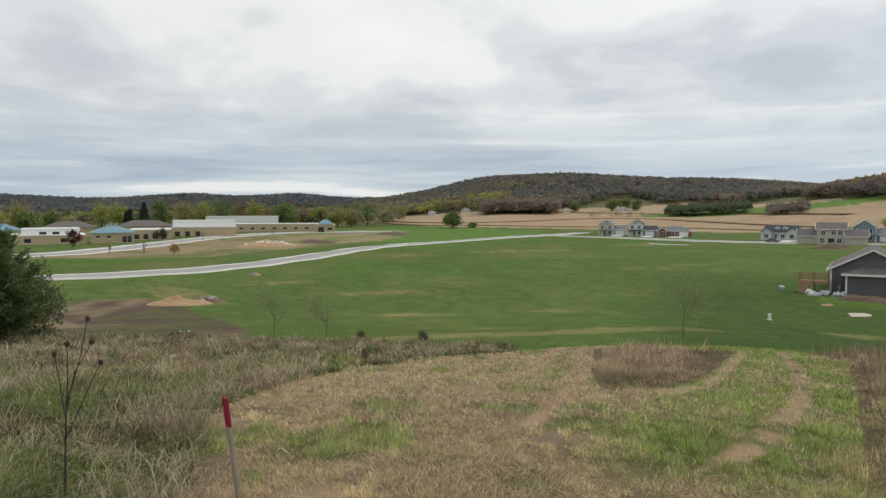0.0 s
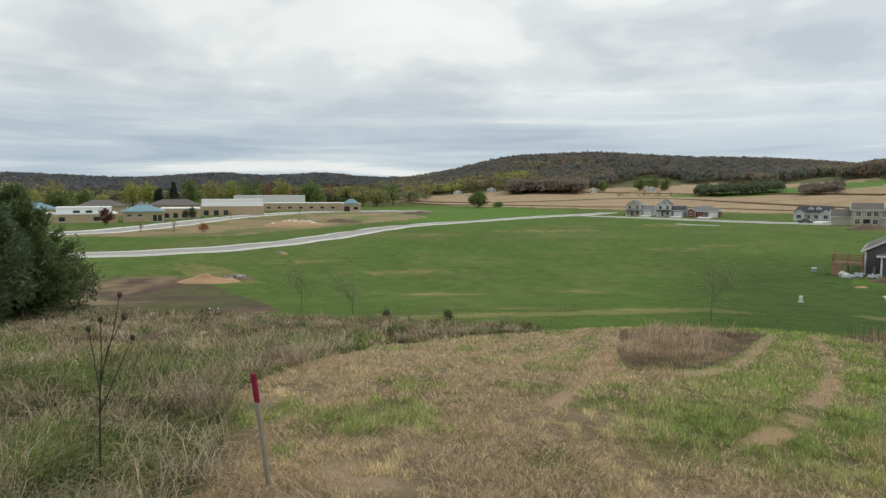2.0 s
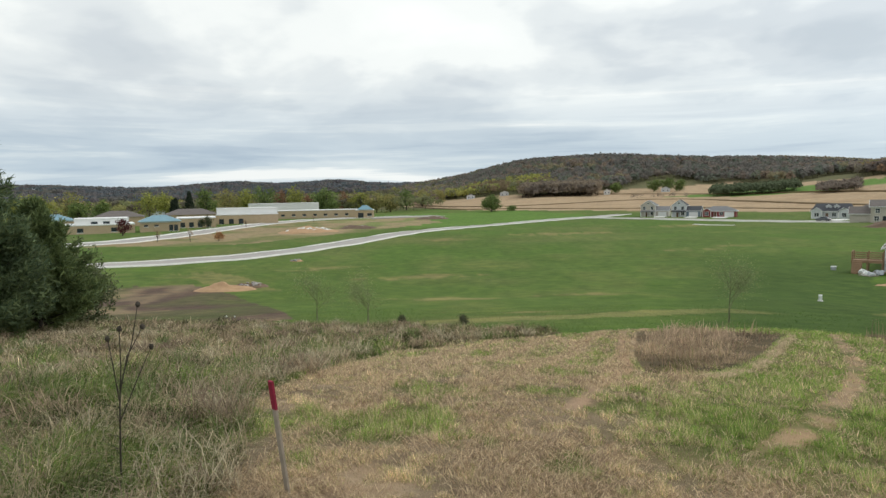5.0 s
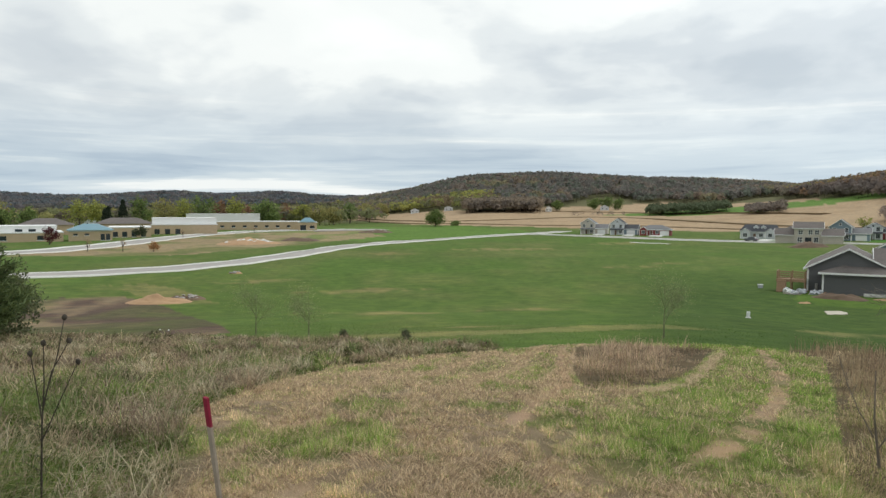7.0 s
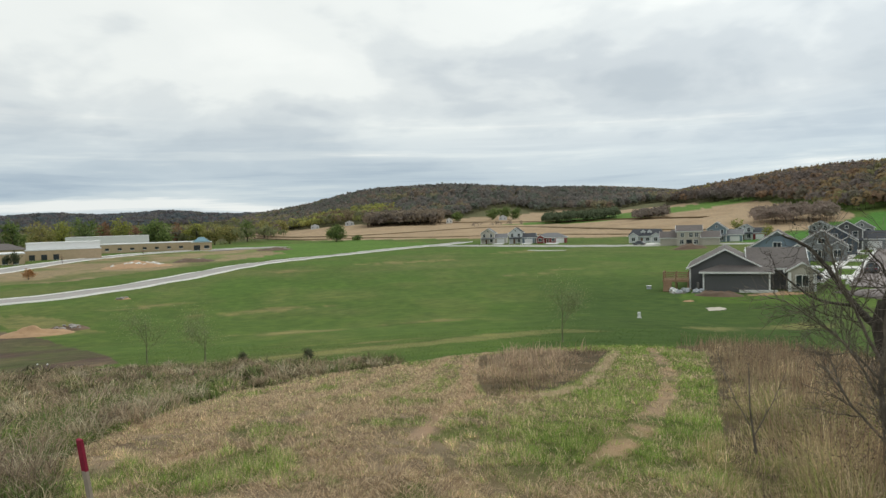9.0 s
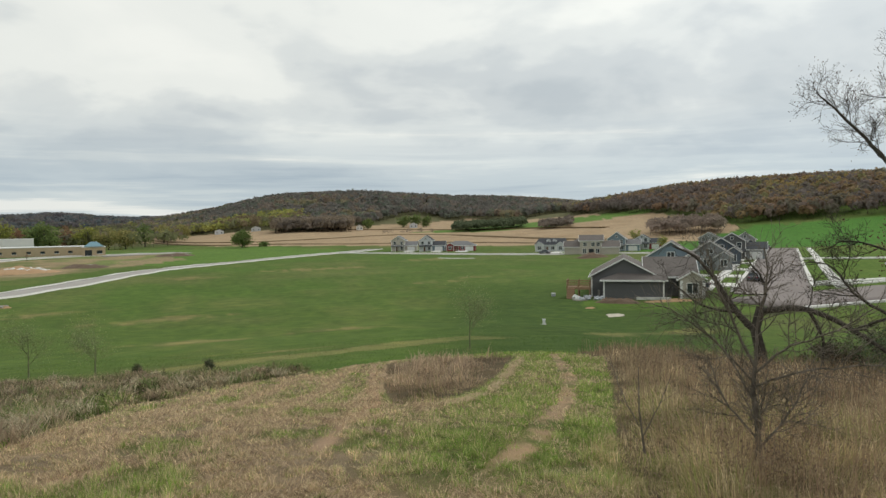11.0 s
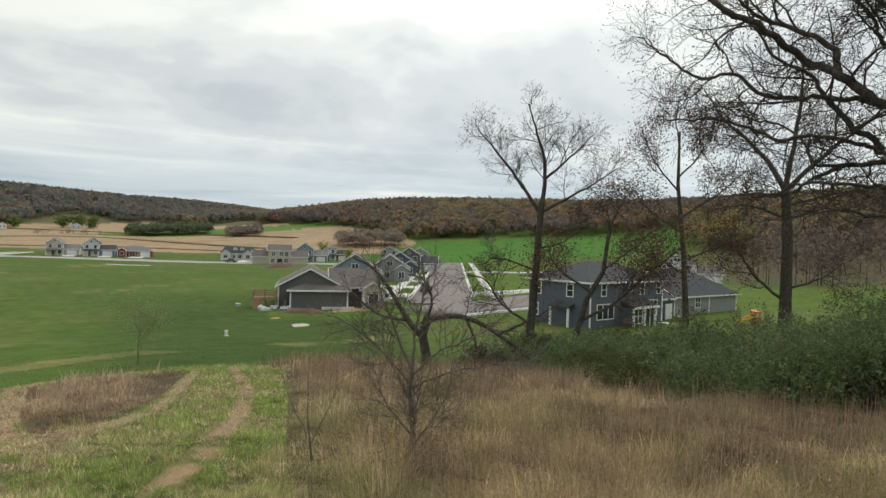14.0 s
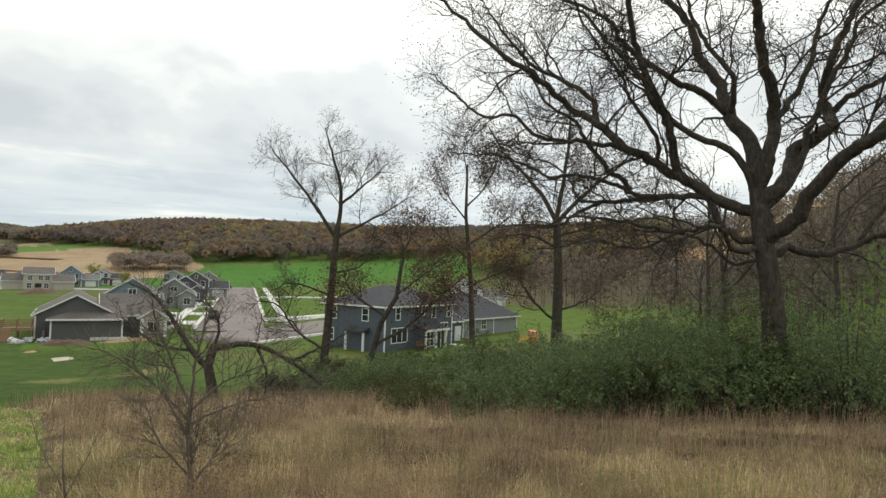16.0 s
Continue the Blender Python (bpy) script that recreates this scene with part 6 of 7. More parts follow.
for i, (x, y, w, h) in enumerate(((168.0, 652.0, 14.0, 12.0), (182.0, 655.0, 16.0, 13.0), (192.0, 648.0, 12.0, 11.0), (130.0, 645.0, 12.0, 10.0))):
    leafy_tree(x, y, w, h, "dark green tree beside the white farmhouse", 170 + i, GREEN, 1500, 0.55, 0.03)
# trees of the town behind the school
rng_town = np.random.default_rng(5)
TOWN = ((-33, 430, 17, 15, OLIVE), (-36.5, 330, 15, 12, YELLOW), (-35, 350, 16, 12, YELLOW), (-32.5, 420, 14, 11, GREEN), (-31, 455, 10, 10, GREEN), (-27.6, 470, 18, 15, YELLOW), (-26.4, 480, 14, 15, YELLOW), (-23.2, 470, 14, 16, GREEN),
        (-21.6, 480, 17, 17, OLIVE), (-20.2, 500, 16, 18, YELLOW), (-18.6, 480, 17, 18, GREEN), (-17.3, 520, 14, 15, RUST), (-16.2, 520, 14, 17, YELLOW), (-15.4, 540, 16, 14, RUST), (-11.8, 530, 14, 13, RUST),
        (-10.6, 520, 16, 13, YELLOW), (-9.2, 510, 18, 14, OLIVE), (-8.0, 520, 15, 13, OLIVE), (-6.6, 560, 18, 15, GREEN), (-5.2, 640, 18, 15, OLIVE), (-3.8, 700, 18, 14, OLIVE))
for i, (az, r, w, h, tone) in enumerate(TOWN):
    leafy_tree(r * math.sin(radians(az)), r * math.cos(radians(az)), w, h * 1.2, "autumn tree of the town, %s" % {id(GREEN): "still green", id(YELLOW): "turned yellow-green", id(OLIVE): "turned dull olive", id(RUST): "turned rust red"}[id(tone)], 130 + i, tone, 1300, 0.62, 0.08)


def far_pine(x, y, w, h, label, seed):
    rng = np.random.default_rng(seed)
    t = thing("spruce_tree", pose(x, y, gz(x, y)), label, "tree")
    v, f = tubes([(np.array([(0, 0, -0.3), (0, 0, h * 0.5), (0, 0, h)]), np.array([0.25, 0.15, 0.03]))], 6)
    child(from_arrays("trunk", v, f, "bark"), t)
    n = 260
    k = rng.random(n) ** 0.7
    a = rng.uniform(0, 2 * math.pi, n)
    q = w / 2 * (1 - k) * rng.uniform(0.4, 1.1, n) + 0.2
    c = np.column_stack([q * np.cos(a), q * np.sin(a), h * (0.06 + 0.93 * k)])
    v, f, tt = leaf_cards(rng, c, 0.5, 5, 0.35, ((0.050, 0.066, 0.048), (0.062, 0.078, 0.054)), 0.6)
    child(tagged(from_arrays("crown", v, f, "canopy", tt), kind="stuff"), t)


far_pine(-176.0, 385.0, 9.0, 17.0, "tall dark spruce behind the school", 160)
far_pine(-182.0, 380.0, 6.0, 13.0, "dark spruce behind the school", 161)
far_pine(-196.0, 405.0, 6.0, 12.0, "dark spruce behind the school", 162)


# woods of the hills, with the pale track that climbs through them
TRACK = ((255, 880), (262, 876), (305, 1010), (297, 1014))


def woods(name, label, seed, count, az0, az1, near, far, high, wide, tones, tris=26, size=1.1, keep_out=(), gain=2.5, airy=False):
    """A wood: crowns of leaf clumps on thin trunks over a stretch of the plan."""
    rng = np.random.default_rng(seed)
    az = rng.uniform(az0, az1, count)
    n0 = near(az) if callable(near) else near
    r = np.sqrt(rng.uniform(0, 1, count) * (far ** 2 - n0 ** 2) + n0 ** 2)
    x, y = r * np.sin(np.radians(az)), r * np.cos(np.radians(az))
    ok = np.ones(count, bool)
    for poly in keep_out:
        ok &= ~inside(x, y, poly)
    x, y = x[ok], y[ok]
    count = len(x)
    z = height(x, y)
    h = high * rng.uniform(0.72, 1.15, count)
    w = wide * rng.uniform(0.6, 1.25, count)
    patch = fbm(x / 70.0 + seed, y / 70.0, 3)
    tone = np.clip((patch - 0.35) / 0.3 * 0.6 + rng.uniform(0, 0.4, count), 0, 0.999)
    tones = np.asarray(tones)
    col = tones[(tone * len(tones)).astype(int)] * gain
    u = rng.normal(0, 1, (count, tris, 3))
    u /= np.linalg.norm(u, axis=2, keepdims=True)
    if not airy:
        u[..., 2] = np.where(u[..., 2] < -0.35, -u[..., 2], u[..., 2])
    # each crown has lobes of its own
    lobe = 1.0 + 0.22 * np.sin(u[..., 0] * 5.0 + rng.uniform(0, 6, (count, 1))) * np.sin(u[..., 1] * 4.0 + rng.uniform(0, 6, (count, 1)))
    out = u * (rng.uniform(0.45, 1.0, (count, tris)) if airy else rng.uniform(0.75, 1.0, (count, tris)) * lobe)[..., None]
    c = np.stack([x[:, None] + out[..., 0] * w[:, None] * 0.45, y[:, None] + out[..., 1] * w[:, None] * 0.45, z[:, None] + h[:, None] * (0.56 + 0.42 * out[..., 2])], -1).reshape(-1, 3)
    n = len(c)
    nrm = u.reshape(-1, 3) * (0.0 if airy else 1.0) + rng.normal(0, 1.0 if airy else 0.34, (n, 3))
    nrm /= np.linalg.norm(nrm, axis=1, keepdims=True)
    a = np.cross(nrm, rng.normal(0, 1, (n, 3)))
    a /= np.linalg.norm(a, axis=1, keepdims=True)
    b = np.cross(nrm, a)
    s = size * rng.uniform(0.6, 1.4, (n, 1))
    V = np.stack([c - a * s - b * s * 0.6, c + a * s - b * s * 0.5, c + b * s * 0.9], 1).reshape(-1, 3)
    C = np.repeat(np.repeat(col, tris, axis=0) * rng.uniform(0.88, 1.12, (n, 1)), 3, axis=0)
    F = np.arange(3 * n).reshape(-1, 3)
    # trunks: slim upright blades crossed in pairs
    tw = 0.009 * h
    T, k = [], len(V)
    for ax in ((1, 0), (0, 1)):
        p = np.stack([np.stack([x - tw * ax[0], y - tw * ax[1], z - 0.5], 1), np.stack([x + tw * ax[0], y + tw * ax[1], z - 0.5], 1), np.stack([x, y, z + h * (0.9 if airy else 0.6)], 1)], 1).reshape(-1, 3)
        T.append(p)
    T = np.concatenate(T)
    V = np.concatenate([V, T])
    F = np.concatenate([F, np.arange(len(T)).reshape(-1, 3) + k])
    C = np.concatenate([C, np.broadcast_to(np.array([[0.06, 0.05, 0.045]]), (len(T), 3))])
    return tagged(from_arrays(name, V, F, "canopy", C), label, "woods", kind="stuff")


# WOOD carries extra blue, so the long hill's haze is in its colours
WOOD = ((0.060, 0.058, 0.052), (0.068, 0.062, 0.056), (0.054, 0.060, 0.048), (0.078, 0.066, 0.056), (0.064, 0.061, 0.057), (0.086, 0.068, 0.052), (0.060, 0.066, 0.048), (0.092, 0.082, 0.052))
BARE = ((0.082, 0.070, 0.059), (0.095, 0.080, 0.067), (0.075, 0.064, 0.054), (0.10, 0.082, 0.062))
woods("woods", "autumn woods, brown and dull green, over the long hill", 201, 7500, -7, 33, lambda a: 760 + 90 * np.sin(a * 0.5) + np.where(a < 1, 120, 0), 1330, 11.5, 11, WOOD, 38, 1.6, keep_out=(STUBBLE, TRACK), gain=3.3)
woods("woods", "dark autumn woods on the near hill", 202, 8000, 29, 82, lambda a: 455 - np.clip(a - 52, 0, 20) * 10 + np.where(a < 36, (36 - a) * 22, 0), 860, 10.8, 9.5, ((0.066, 0.056, 0.050), (0.078, 0.062, 0.052), (0.096, 0.066, 0.044), (0.066, 0.060, 0.046), (0.104, 0.078, 0.044), (0.070, 0.060, 0.054), (0.086, 0.082, 0.042), (0.120, 0.090, 0.040)), 42, 1.3, keep_out=(STUBBLE, WHEAT), gain=3.1)
woods("woods", "bare grey-brown grove at the foot of the hill", 203, 460, 3.5, 10.0, 615, 690, 12, 11, BARE, 60, 1.0, gain=2.9)
woods("woods", "low dark green scrub beside the stubble", 204, 260, 19.0, 25.0, 560, 610, 8, 9, ((0.05, 0.06, 0.036), (0.06, 0.066, 0.04), (0.068, 0.062, 0.042)), 50, 0.9, gain=2.7)
woods("woods", "bare brush at the stubble's edge", 205, 70, 26.5, 29.0, 520, 560, 7, 8, BARE, 50, 0.9, gain=2.8)
woods("woods", "bare grey grove before the wheat field", 206, 160, 35.5, 41.0, 400, 440, 9, 8, ((0.13, 0.105, 0.09), (0.11, 0.09, 0.075)), 70, 0.6, gain=2.6)
woods("woods", "yellow-green trees along the hill's foot", 207, 420, -7, 6, 700, 840, 12, 12, ((0.09, 0.10, 0.045), (0.13, 0.135, 0.045), (0.15, 0.145, 0.045), (0.085, 0.085, 0.05), (0.12, 0.125, 0.045), (0.10, 0.08, 0.05)), 48, 1.4, keep_out=(STUBBLE,), gain=2.7)
woods("woods", "leafless bushes in a row on the stubble", 212, 16, 12.0, 17.0, 555, 575, 5, 4, BARE, 40, 0.28, gain=2.4, airy=True)
woods("woods", "mixed autumn trees of the town beyond the school", 208, 2600, -48, -4, 520, 1500, 12, 14, ((0.075, 0.078, 0.04), (0.066, 0.062, 0.046), (0.11, 0.105, 0.044), (0.075, 0.062, 0.05), (0.082, 0.088, 0.04)), 48, 1.5, gain=2.9)
# the haze of distance is put into this ridge's blue-grey crown colours
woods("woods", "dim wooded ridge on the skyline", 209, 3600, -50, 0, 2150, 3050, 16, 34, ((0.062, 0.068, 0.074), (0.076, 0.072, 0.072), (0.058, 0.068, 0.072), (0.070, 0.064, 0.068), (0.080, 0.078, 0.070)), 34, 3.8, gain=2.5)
woods("woods", "bare grey woods on the slope behind the thicket", 210, 1500, 70, 122, lambda a: 165 - (a - 70) * 0.9, 420, 12, 7, BARE, 44, 0.5, keep_out=(WHEAT,), gain=2.3, airy=True)
woods("woods", "bare woodland on the slope behind the thicket", 211, 520, 84, 122, 100, 200, 11, 5, BARE, 50, 0.36, gain=1.7, airy=True)

# grass
def scatter(rng, n, r0, r1, az0, az1):
    """Plan points, thickest near the path."""
    r = r0 * (r1 / r0) ** rng.random(n)
    a = np.radians(rng.uniform(az0, az1, n))
    return r * np.sin(a), r * np.cos(a), r


GAIN = 1.35


def blades(rng, x, y, h, w, lean, tint, z=None, aim=None):
    """Curved tapering blades, three triangles each."""
    n = len(x)
    z = height(x, y) if z is None else z
    p = np.stack([x, y, z - 0.01], 1)
    a = rng.uniform(0, 2 * np.pi, n) if aim is None else aim
    out = np.stack([np.cos(a), np.sin(a), np.zeros(n)], 1)
    b = rng.uniform(0, 2 * np.pi, n)
    side = np.stack([np.cos(b), np.sin(b), np.zeros(n)], 1) * w[:, None]
    up = np.array([[0, 0, 1.0]])
    lean = lean[:, None]
    hh = h[:, None]
    mid = p + up * hh * 0.55 * (1 - 0.25 * lean) + out * hh * lean * 0.28
    tip = p + up * hh * (1 - 0.62 * lean) + out * hh * lean * 0.85
    V = np.stack([p - side, p + side, mid - side * 0.75, mid + side * 0.75, tip], 1).reshape(-1, 3)
    k = np.arange(n)[:, None] * 5
    F = np.stack([k + np.array([0, 1, 3]), k + np.array([0, 3, 2]), k + np.array([2, 3, 4])], 1).reshape(-1, 3)
    return V, F, np.repeat(tint * GAIN, 5, axis=0)


def slivers(rng, x, y, h, w, lean, tint):
    """Short straight blades, one triangle each."""
    n = len(x)
    p = np.stack([x, y, height(x, y) - 0.008], 1)
    a, b = rng.uniform(0, 2 * np.pi, (2, n))
    side = np.stack([np.cos(b), np.sin(b), np.zeros(n)], 1) * w[:, None]
    tip = p + np.stack([np.cos(a) * h * lean, np.sin(a) * h * lean, h * np.sqrt(np.clip(1.15 - lean ** 2, 0.02, 1))], 1)
    return np.stack([p - side, p + side, tip], 1).reshape(-1, 3), np.arange(3 * n).reshape(-1, 3), np.repeat(tint * GAIN, 3, axis=0)


def combed(rng, x, y, size, loose):
    """Directions in which grass lies, alike within a patch."""
    return 4 * np.pi * fbm(x / size + 71, y / size - 8, 2) + rng.normal(0, loose, len(x))


def pick(rng, n, tones, weights):
    return np.asarray(tones)[rng.choice(len(tones), n, p=np.asarray(weights) / np.sum(weights))]


def grow_mown():
    rng = np.random.default_rng(301)
    x, y, r = scatter(rng, 1050000, 3.2, 27.0, -32, 44)
    ok = inside(x, y, MOWN) & ~inside(x, y, ISLAND)
    x, y, r = x[ok], y[ok], r[ok]
    n = len(x)
    green = greenness(x, y)
    straw = pick(rng, n, ((0.47, 0.385, 0.26), (0.39, 0.31, 0.205), (0.31, 0.24, 0.155), (0.20, 0.15, 0.10), (0.21, 0.24, 0.08)), (3, 3.2, 2.4, 1.4, 1.8))
    own = pick(rng, n, ((0.125, 0.200, 0.042), (0.16, 0.225, 0.052), (0.21, 0.25, 0.075), (0.34, 0.29, 0.16)), (3, 3, 2.2, 1.9))
    t = np.where(rng.random((n, 1)) < green[:, None] * 0.92, own, straw)
    tuft = fbm(x / 0.14 + 3, y / 0.16, 3)
    clump = fbm(x / 0.6 + 9, y / 0.8, 3)
    # blade tints darken between tufts, so the gaps' shade is in the colour
    t = t * np.clip(0.05 + 1.5 * tuft[:, None] + 0.5 * clump[:, None], 0.4, 1.6)
    h = rng.uniform(0.014, 0.046, n) * (0.6 + 2.0 * np.clip((tuft - 0.42) * 3, 0, 1)) * (0.8 + 0.7 * green)
    rut = np.minimum(away(x, y, RUTS[0]) / 0.22, away(x, y, RUTS[1]) / 0.13) + smooth(7.2, 5.6, r) + 0.6 * (fbm(x * 2.6, y * 1.6 + 5, 3) - 0.45)
    h *= np.clip(rut, 0.25, 1.0)
    # bare thatch shows between the tufts
    bare = smooth(0.52, 0.40, tuft) * (1 - 0.6 * green)
    keep = ((rut > 0.9) | (rng.random(n) < 0.30)) & (rng.random(n) > 0.3 * bare)
    t = t * np.exp(rng.normal(0, 0.24, (n, 1)))
    w = np.maximum(0.0023, r * 0.00054) * rng.uniform(0.6, 1.3, n)
    V, F, C = slivers(rng, x[keep], y[keep], h[keep], w[keep], rng.uniform(0.15, 1.0, n)[keep], t[keep])
    tagged(from_arrays("mown_grass", V, F, "grass", C), "short mown grass, straw-coloured with green patches", "grass", kind="stuff")
    # cut straw that lies on the mown ground, thickest on the raked rows
    x, y, r = scatter(rng, 170000, 3.2, 25.0, -32, 44)
    ok = inside(x, y, MOWN) & ~inside(x, y, ISLAND)
    x, y, r = x[ok], y[ok], r[ok]
    ok = rng.random(len(x)) < np.clip(0.9 * swath(x, y) + 2.4 * (fbm(x / 0.5 + 4, y / 0.7, 3) - 0.36), 0, 1) * (1 - 0.75 * greenness(x, y))
    x, y, r = x[ok], y[ok], r[ok]
    n = len(x)
    t = pick(rng, n, ((0.50, 0.40, 0.26), (0.41, 0.31, 0.20), (0.30, 0.22, 0.145), (0.20, 0.14, 0.10)), (2.4, 3, 2, 1.2))
    V, F, C = blades(rng, x, y, rng.uniform(0.05, 0.15, n), np.maximum(0.0026, r * 0.0006), rng.uniform(1.0, 1.5, n), t, height(x, y) + 0.02, combed(rng, x, y, 0.5, 0.9))
    tagged(from_arrays("cut_straw", V, F, "grass", C), "cut dry straw lying on the mown grass", "straw", kind="stuff")
    # a swath of raked straw along the edge of the unmown island
    edge = np.array(((3.5, 10.3), (3.95, 10.8), (5.1, 12.4), (7.1, 16.0), (9.5, 20.4)))
    k = rng.random(6000) * (len(edge) - 1.001)
    q = edge[k.astype(int)] + (edge[k.astype(int) + 1] - edge[k.astype(int)]) * (k % 1)[:, None] + rng.normal(0, 0.07, (6000, 2))
    x, y = q[fbm(q[:, 0] / 0.7, q[:, 1] / 0.7, 3) + rng.normal(0, 0.1, len(q)) > 0.5].T
    r = np.hypot(x, y)
    t = pick(rng, len(x), ((0.50, 0.41, 0.27), (0.42, 0.33, 0.21), (0.34, 0.26, 0.16)), (3, 3, 1))
    V, F, C = blades(rng, x, y, rng.uniform(0.06, 0.15, len(x)), np.maximum(0.002, r * 0.0005), rng.uniform(1.0, 1.5, len(x)), t, height(x, y) + 0.03)
    tagged(from_arrays("straw_swath", V, F, "grass", C), "pale swath of cut straw along the unmown patch", "straw", kind="stuff")


def grow_rough():
    rng = np.random.default_rng(302)
    x, y, r = scatter(rng, 250000, 2.8, 40.0, -50, 12)
    ok = inside(x, y, ROUGH)
    x, y, r = x[ok], y[ok], r[ok]
    n = len(x)
    k = fbm(x / 0.75, y / 0.75, 3)
    g = fbm(x / 2.6 + 40, y / 2.6, 4)
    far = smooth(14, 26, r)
    dry = np.where(rng.random(n) < np.clip(0.44 + (0.5 - g) * 2.2 + (0.5 - k) * 1.2 + 0.25 * far, 0.12, 0.9), 1, 0)[:, None]
    straw = pick(rng, n, ((0.44, 0.36, 0.22), (0.34, 0.27, 0.16), (0.56, 0.48, 0.32), (0.24, 0.18, 0.11)), (3, 3, 1.6, 2))
    green = pick(rng, n, ((0.11, 0.165, 0.036), (0.145, 0.20, 0.05), (0.20, 0.22, 0.07), (0.08, 0.12, 0.032)), (3, 3, 2, 2))
    t = np.where(dry == 1, straw, green)
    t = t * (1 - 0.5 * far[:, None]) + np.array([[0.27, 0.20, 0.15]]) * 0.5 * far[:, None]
    t = t * np.clip(-0.62 + 1.9 * fbm(x / 0.28, y / 0.28, 3)[:, None] + 0.95 * fbm(x / 1.1 + 20, y / 1.1, 3)[:, None], 0.15, 2.0)
    h = (0.10 + 0.42 * np.clip((k - 0.32) * 2.6, 0, 1)) * rng.uniform(0.5, 1.3, n)
    h = np.where(away(x, y, ((-1.9, 4.8), (-2.6, 7), (-2.4, 10.8), (-2.1, 14.4), (0, 19))) < 0.6, h * 0.6, h)
    w = np.maximum(0.0036, r * 0.0006) * rng.uniform(0.6, 1.3, n)
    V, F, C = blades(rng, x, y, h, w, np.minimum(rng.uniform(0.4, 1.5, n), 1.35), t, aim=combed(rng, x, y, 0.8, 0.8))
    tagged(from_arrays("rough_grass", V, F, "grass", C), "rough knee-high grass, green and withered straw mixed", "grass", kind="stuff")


def grow_dry():
    rng = np.random.default_rng(303)
    x, y, r = scatter(rng, 300000, 3.0, 31.0, -2, 104)
    jx, jy = x + 2.0 * (fbm(x / 0.8, y / 0.8, 3) - 0.5), y + 2.0 * (fbm(x / 0.8 + 30, y / 0.8, 3) - 0.5)
    ok = inside(jx, jy, DRY) | inside(jx, jy, ISLAND)
    x, y, r = x[ok], y[ok], r[ok]
    n = len(x)
    g = fbm(x / 1.8 + 11, y / 1.8, 4)
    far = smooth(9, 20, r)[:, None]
    t = pick(rng, n, ((0.40, 0.315, 0.18), (0.33, 0.26, 0.15), (0.48, 0.39, 0.25), (0.24, 0.18, 0.11), (0.20, 0.21, 0.07)), (3, 3, 1.4, 2.0, 1.6))
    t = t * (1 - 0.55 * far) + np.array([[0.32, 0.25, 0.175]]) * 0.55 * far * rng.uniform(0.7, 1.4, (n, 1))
    low = rng.random((n, 1)) < 0.25 * (1 - far) * (g[:, None] > 0.5)
    t = np.where(low, np.array([[0.18, 0.20, 0.06]]), t)
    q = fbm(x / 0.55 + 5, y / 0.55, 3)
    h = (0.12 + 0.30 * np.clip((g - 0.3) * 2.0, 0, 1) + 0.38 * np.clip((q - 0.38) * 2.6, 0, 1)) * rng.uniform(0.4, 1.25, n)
    t = np.where(inside(x, y, ISLAND)[:, None], t * np.array([[1.02, 0.98, 1.06]]), t)
    h = h * (1 - 0.5 * smooth(66, 76, np.degrees(np.arctan2(x, y))) * smooth(9, 13, r))
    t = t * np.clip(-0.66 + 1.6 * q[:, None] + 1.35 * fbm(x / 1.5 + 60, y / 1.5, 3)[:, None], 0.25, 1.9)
    w = np.maximum(0.0022, r * 0.00042) * rng.uniform(0.6, 1.3, n)
    rim = np.minimum(away(x, y, ISLAND + ISLAND[:1]), away(x, y, DRY + DRY[:1]))
    h = h * (0.32 + 0.68 * smooth(0.0, 1.2, rim + 0.8 * (q - 0.5)))
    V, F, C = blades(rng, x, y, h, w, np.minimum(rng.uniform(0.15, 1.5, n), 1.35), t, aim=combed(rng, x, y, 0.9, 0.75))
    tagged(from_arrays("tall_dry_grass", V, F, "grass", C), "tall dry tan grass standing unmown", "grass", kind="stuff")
    # stalks with pale seed heads
    x, y, r = scatter(rng, 16000, 2.6, 31.0, -2, 104)
    rim = np.minimum(away(x, y, ISLAND + ISLAND[:1]), away(x, y, DRY + DRY[:1]))
    ok = (inside(x, y, DRY) | inside(x, y, ISLAND)) & (rim > rng.uniform(0.0, 1.3, len(x)))
    x, y, r, rim = x[ok], y[ok], r[ok], rim[ok]
    n = len(x)
    h = rng.uniform(0.38, 0.85, n) * (0.55 + 0.45 * smooth(0.2, 1.6, rim)) * np.where(inside(x, y, ISLAND), 0.75, 1.0)
    t = pick(rng, n, ((0.24, 0.16, 0.11), (0.30, 0.21, 0.14)), (1, 1))
    V, F, C = blades(rng, x, y, h, np.maximum(0.0016, r * 0.0004), rng.uniform(0.0, 0.3, n), t)
    tip = V.reshape(-1, 5, 3)[:, 4]
    q, f, c = leaf_cards(rng, tip, 0.010, 5, 0.018, ((0.46, 0.37, 0.25), (0.36, 0.27, 0.18), (0.30, 0.21, 0.14)), 0.4)
    tri = np.concatenate([f[:, [0, 1, 2]], f[:, [0, 2, 3]]]) + len(V)
    tagged(from_arrays("seed_stalks", np.concatenate([V, q]), np.concatenate([F, tri]), "grass", np.concatenate([C, c])), "brown stalks with dry seed heads", "weeds", kind="stuff")


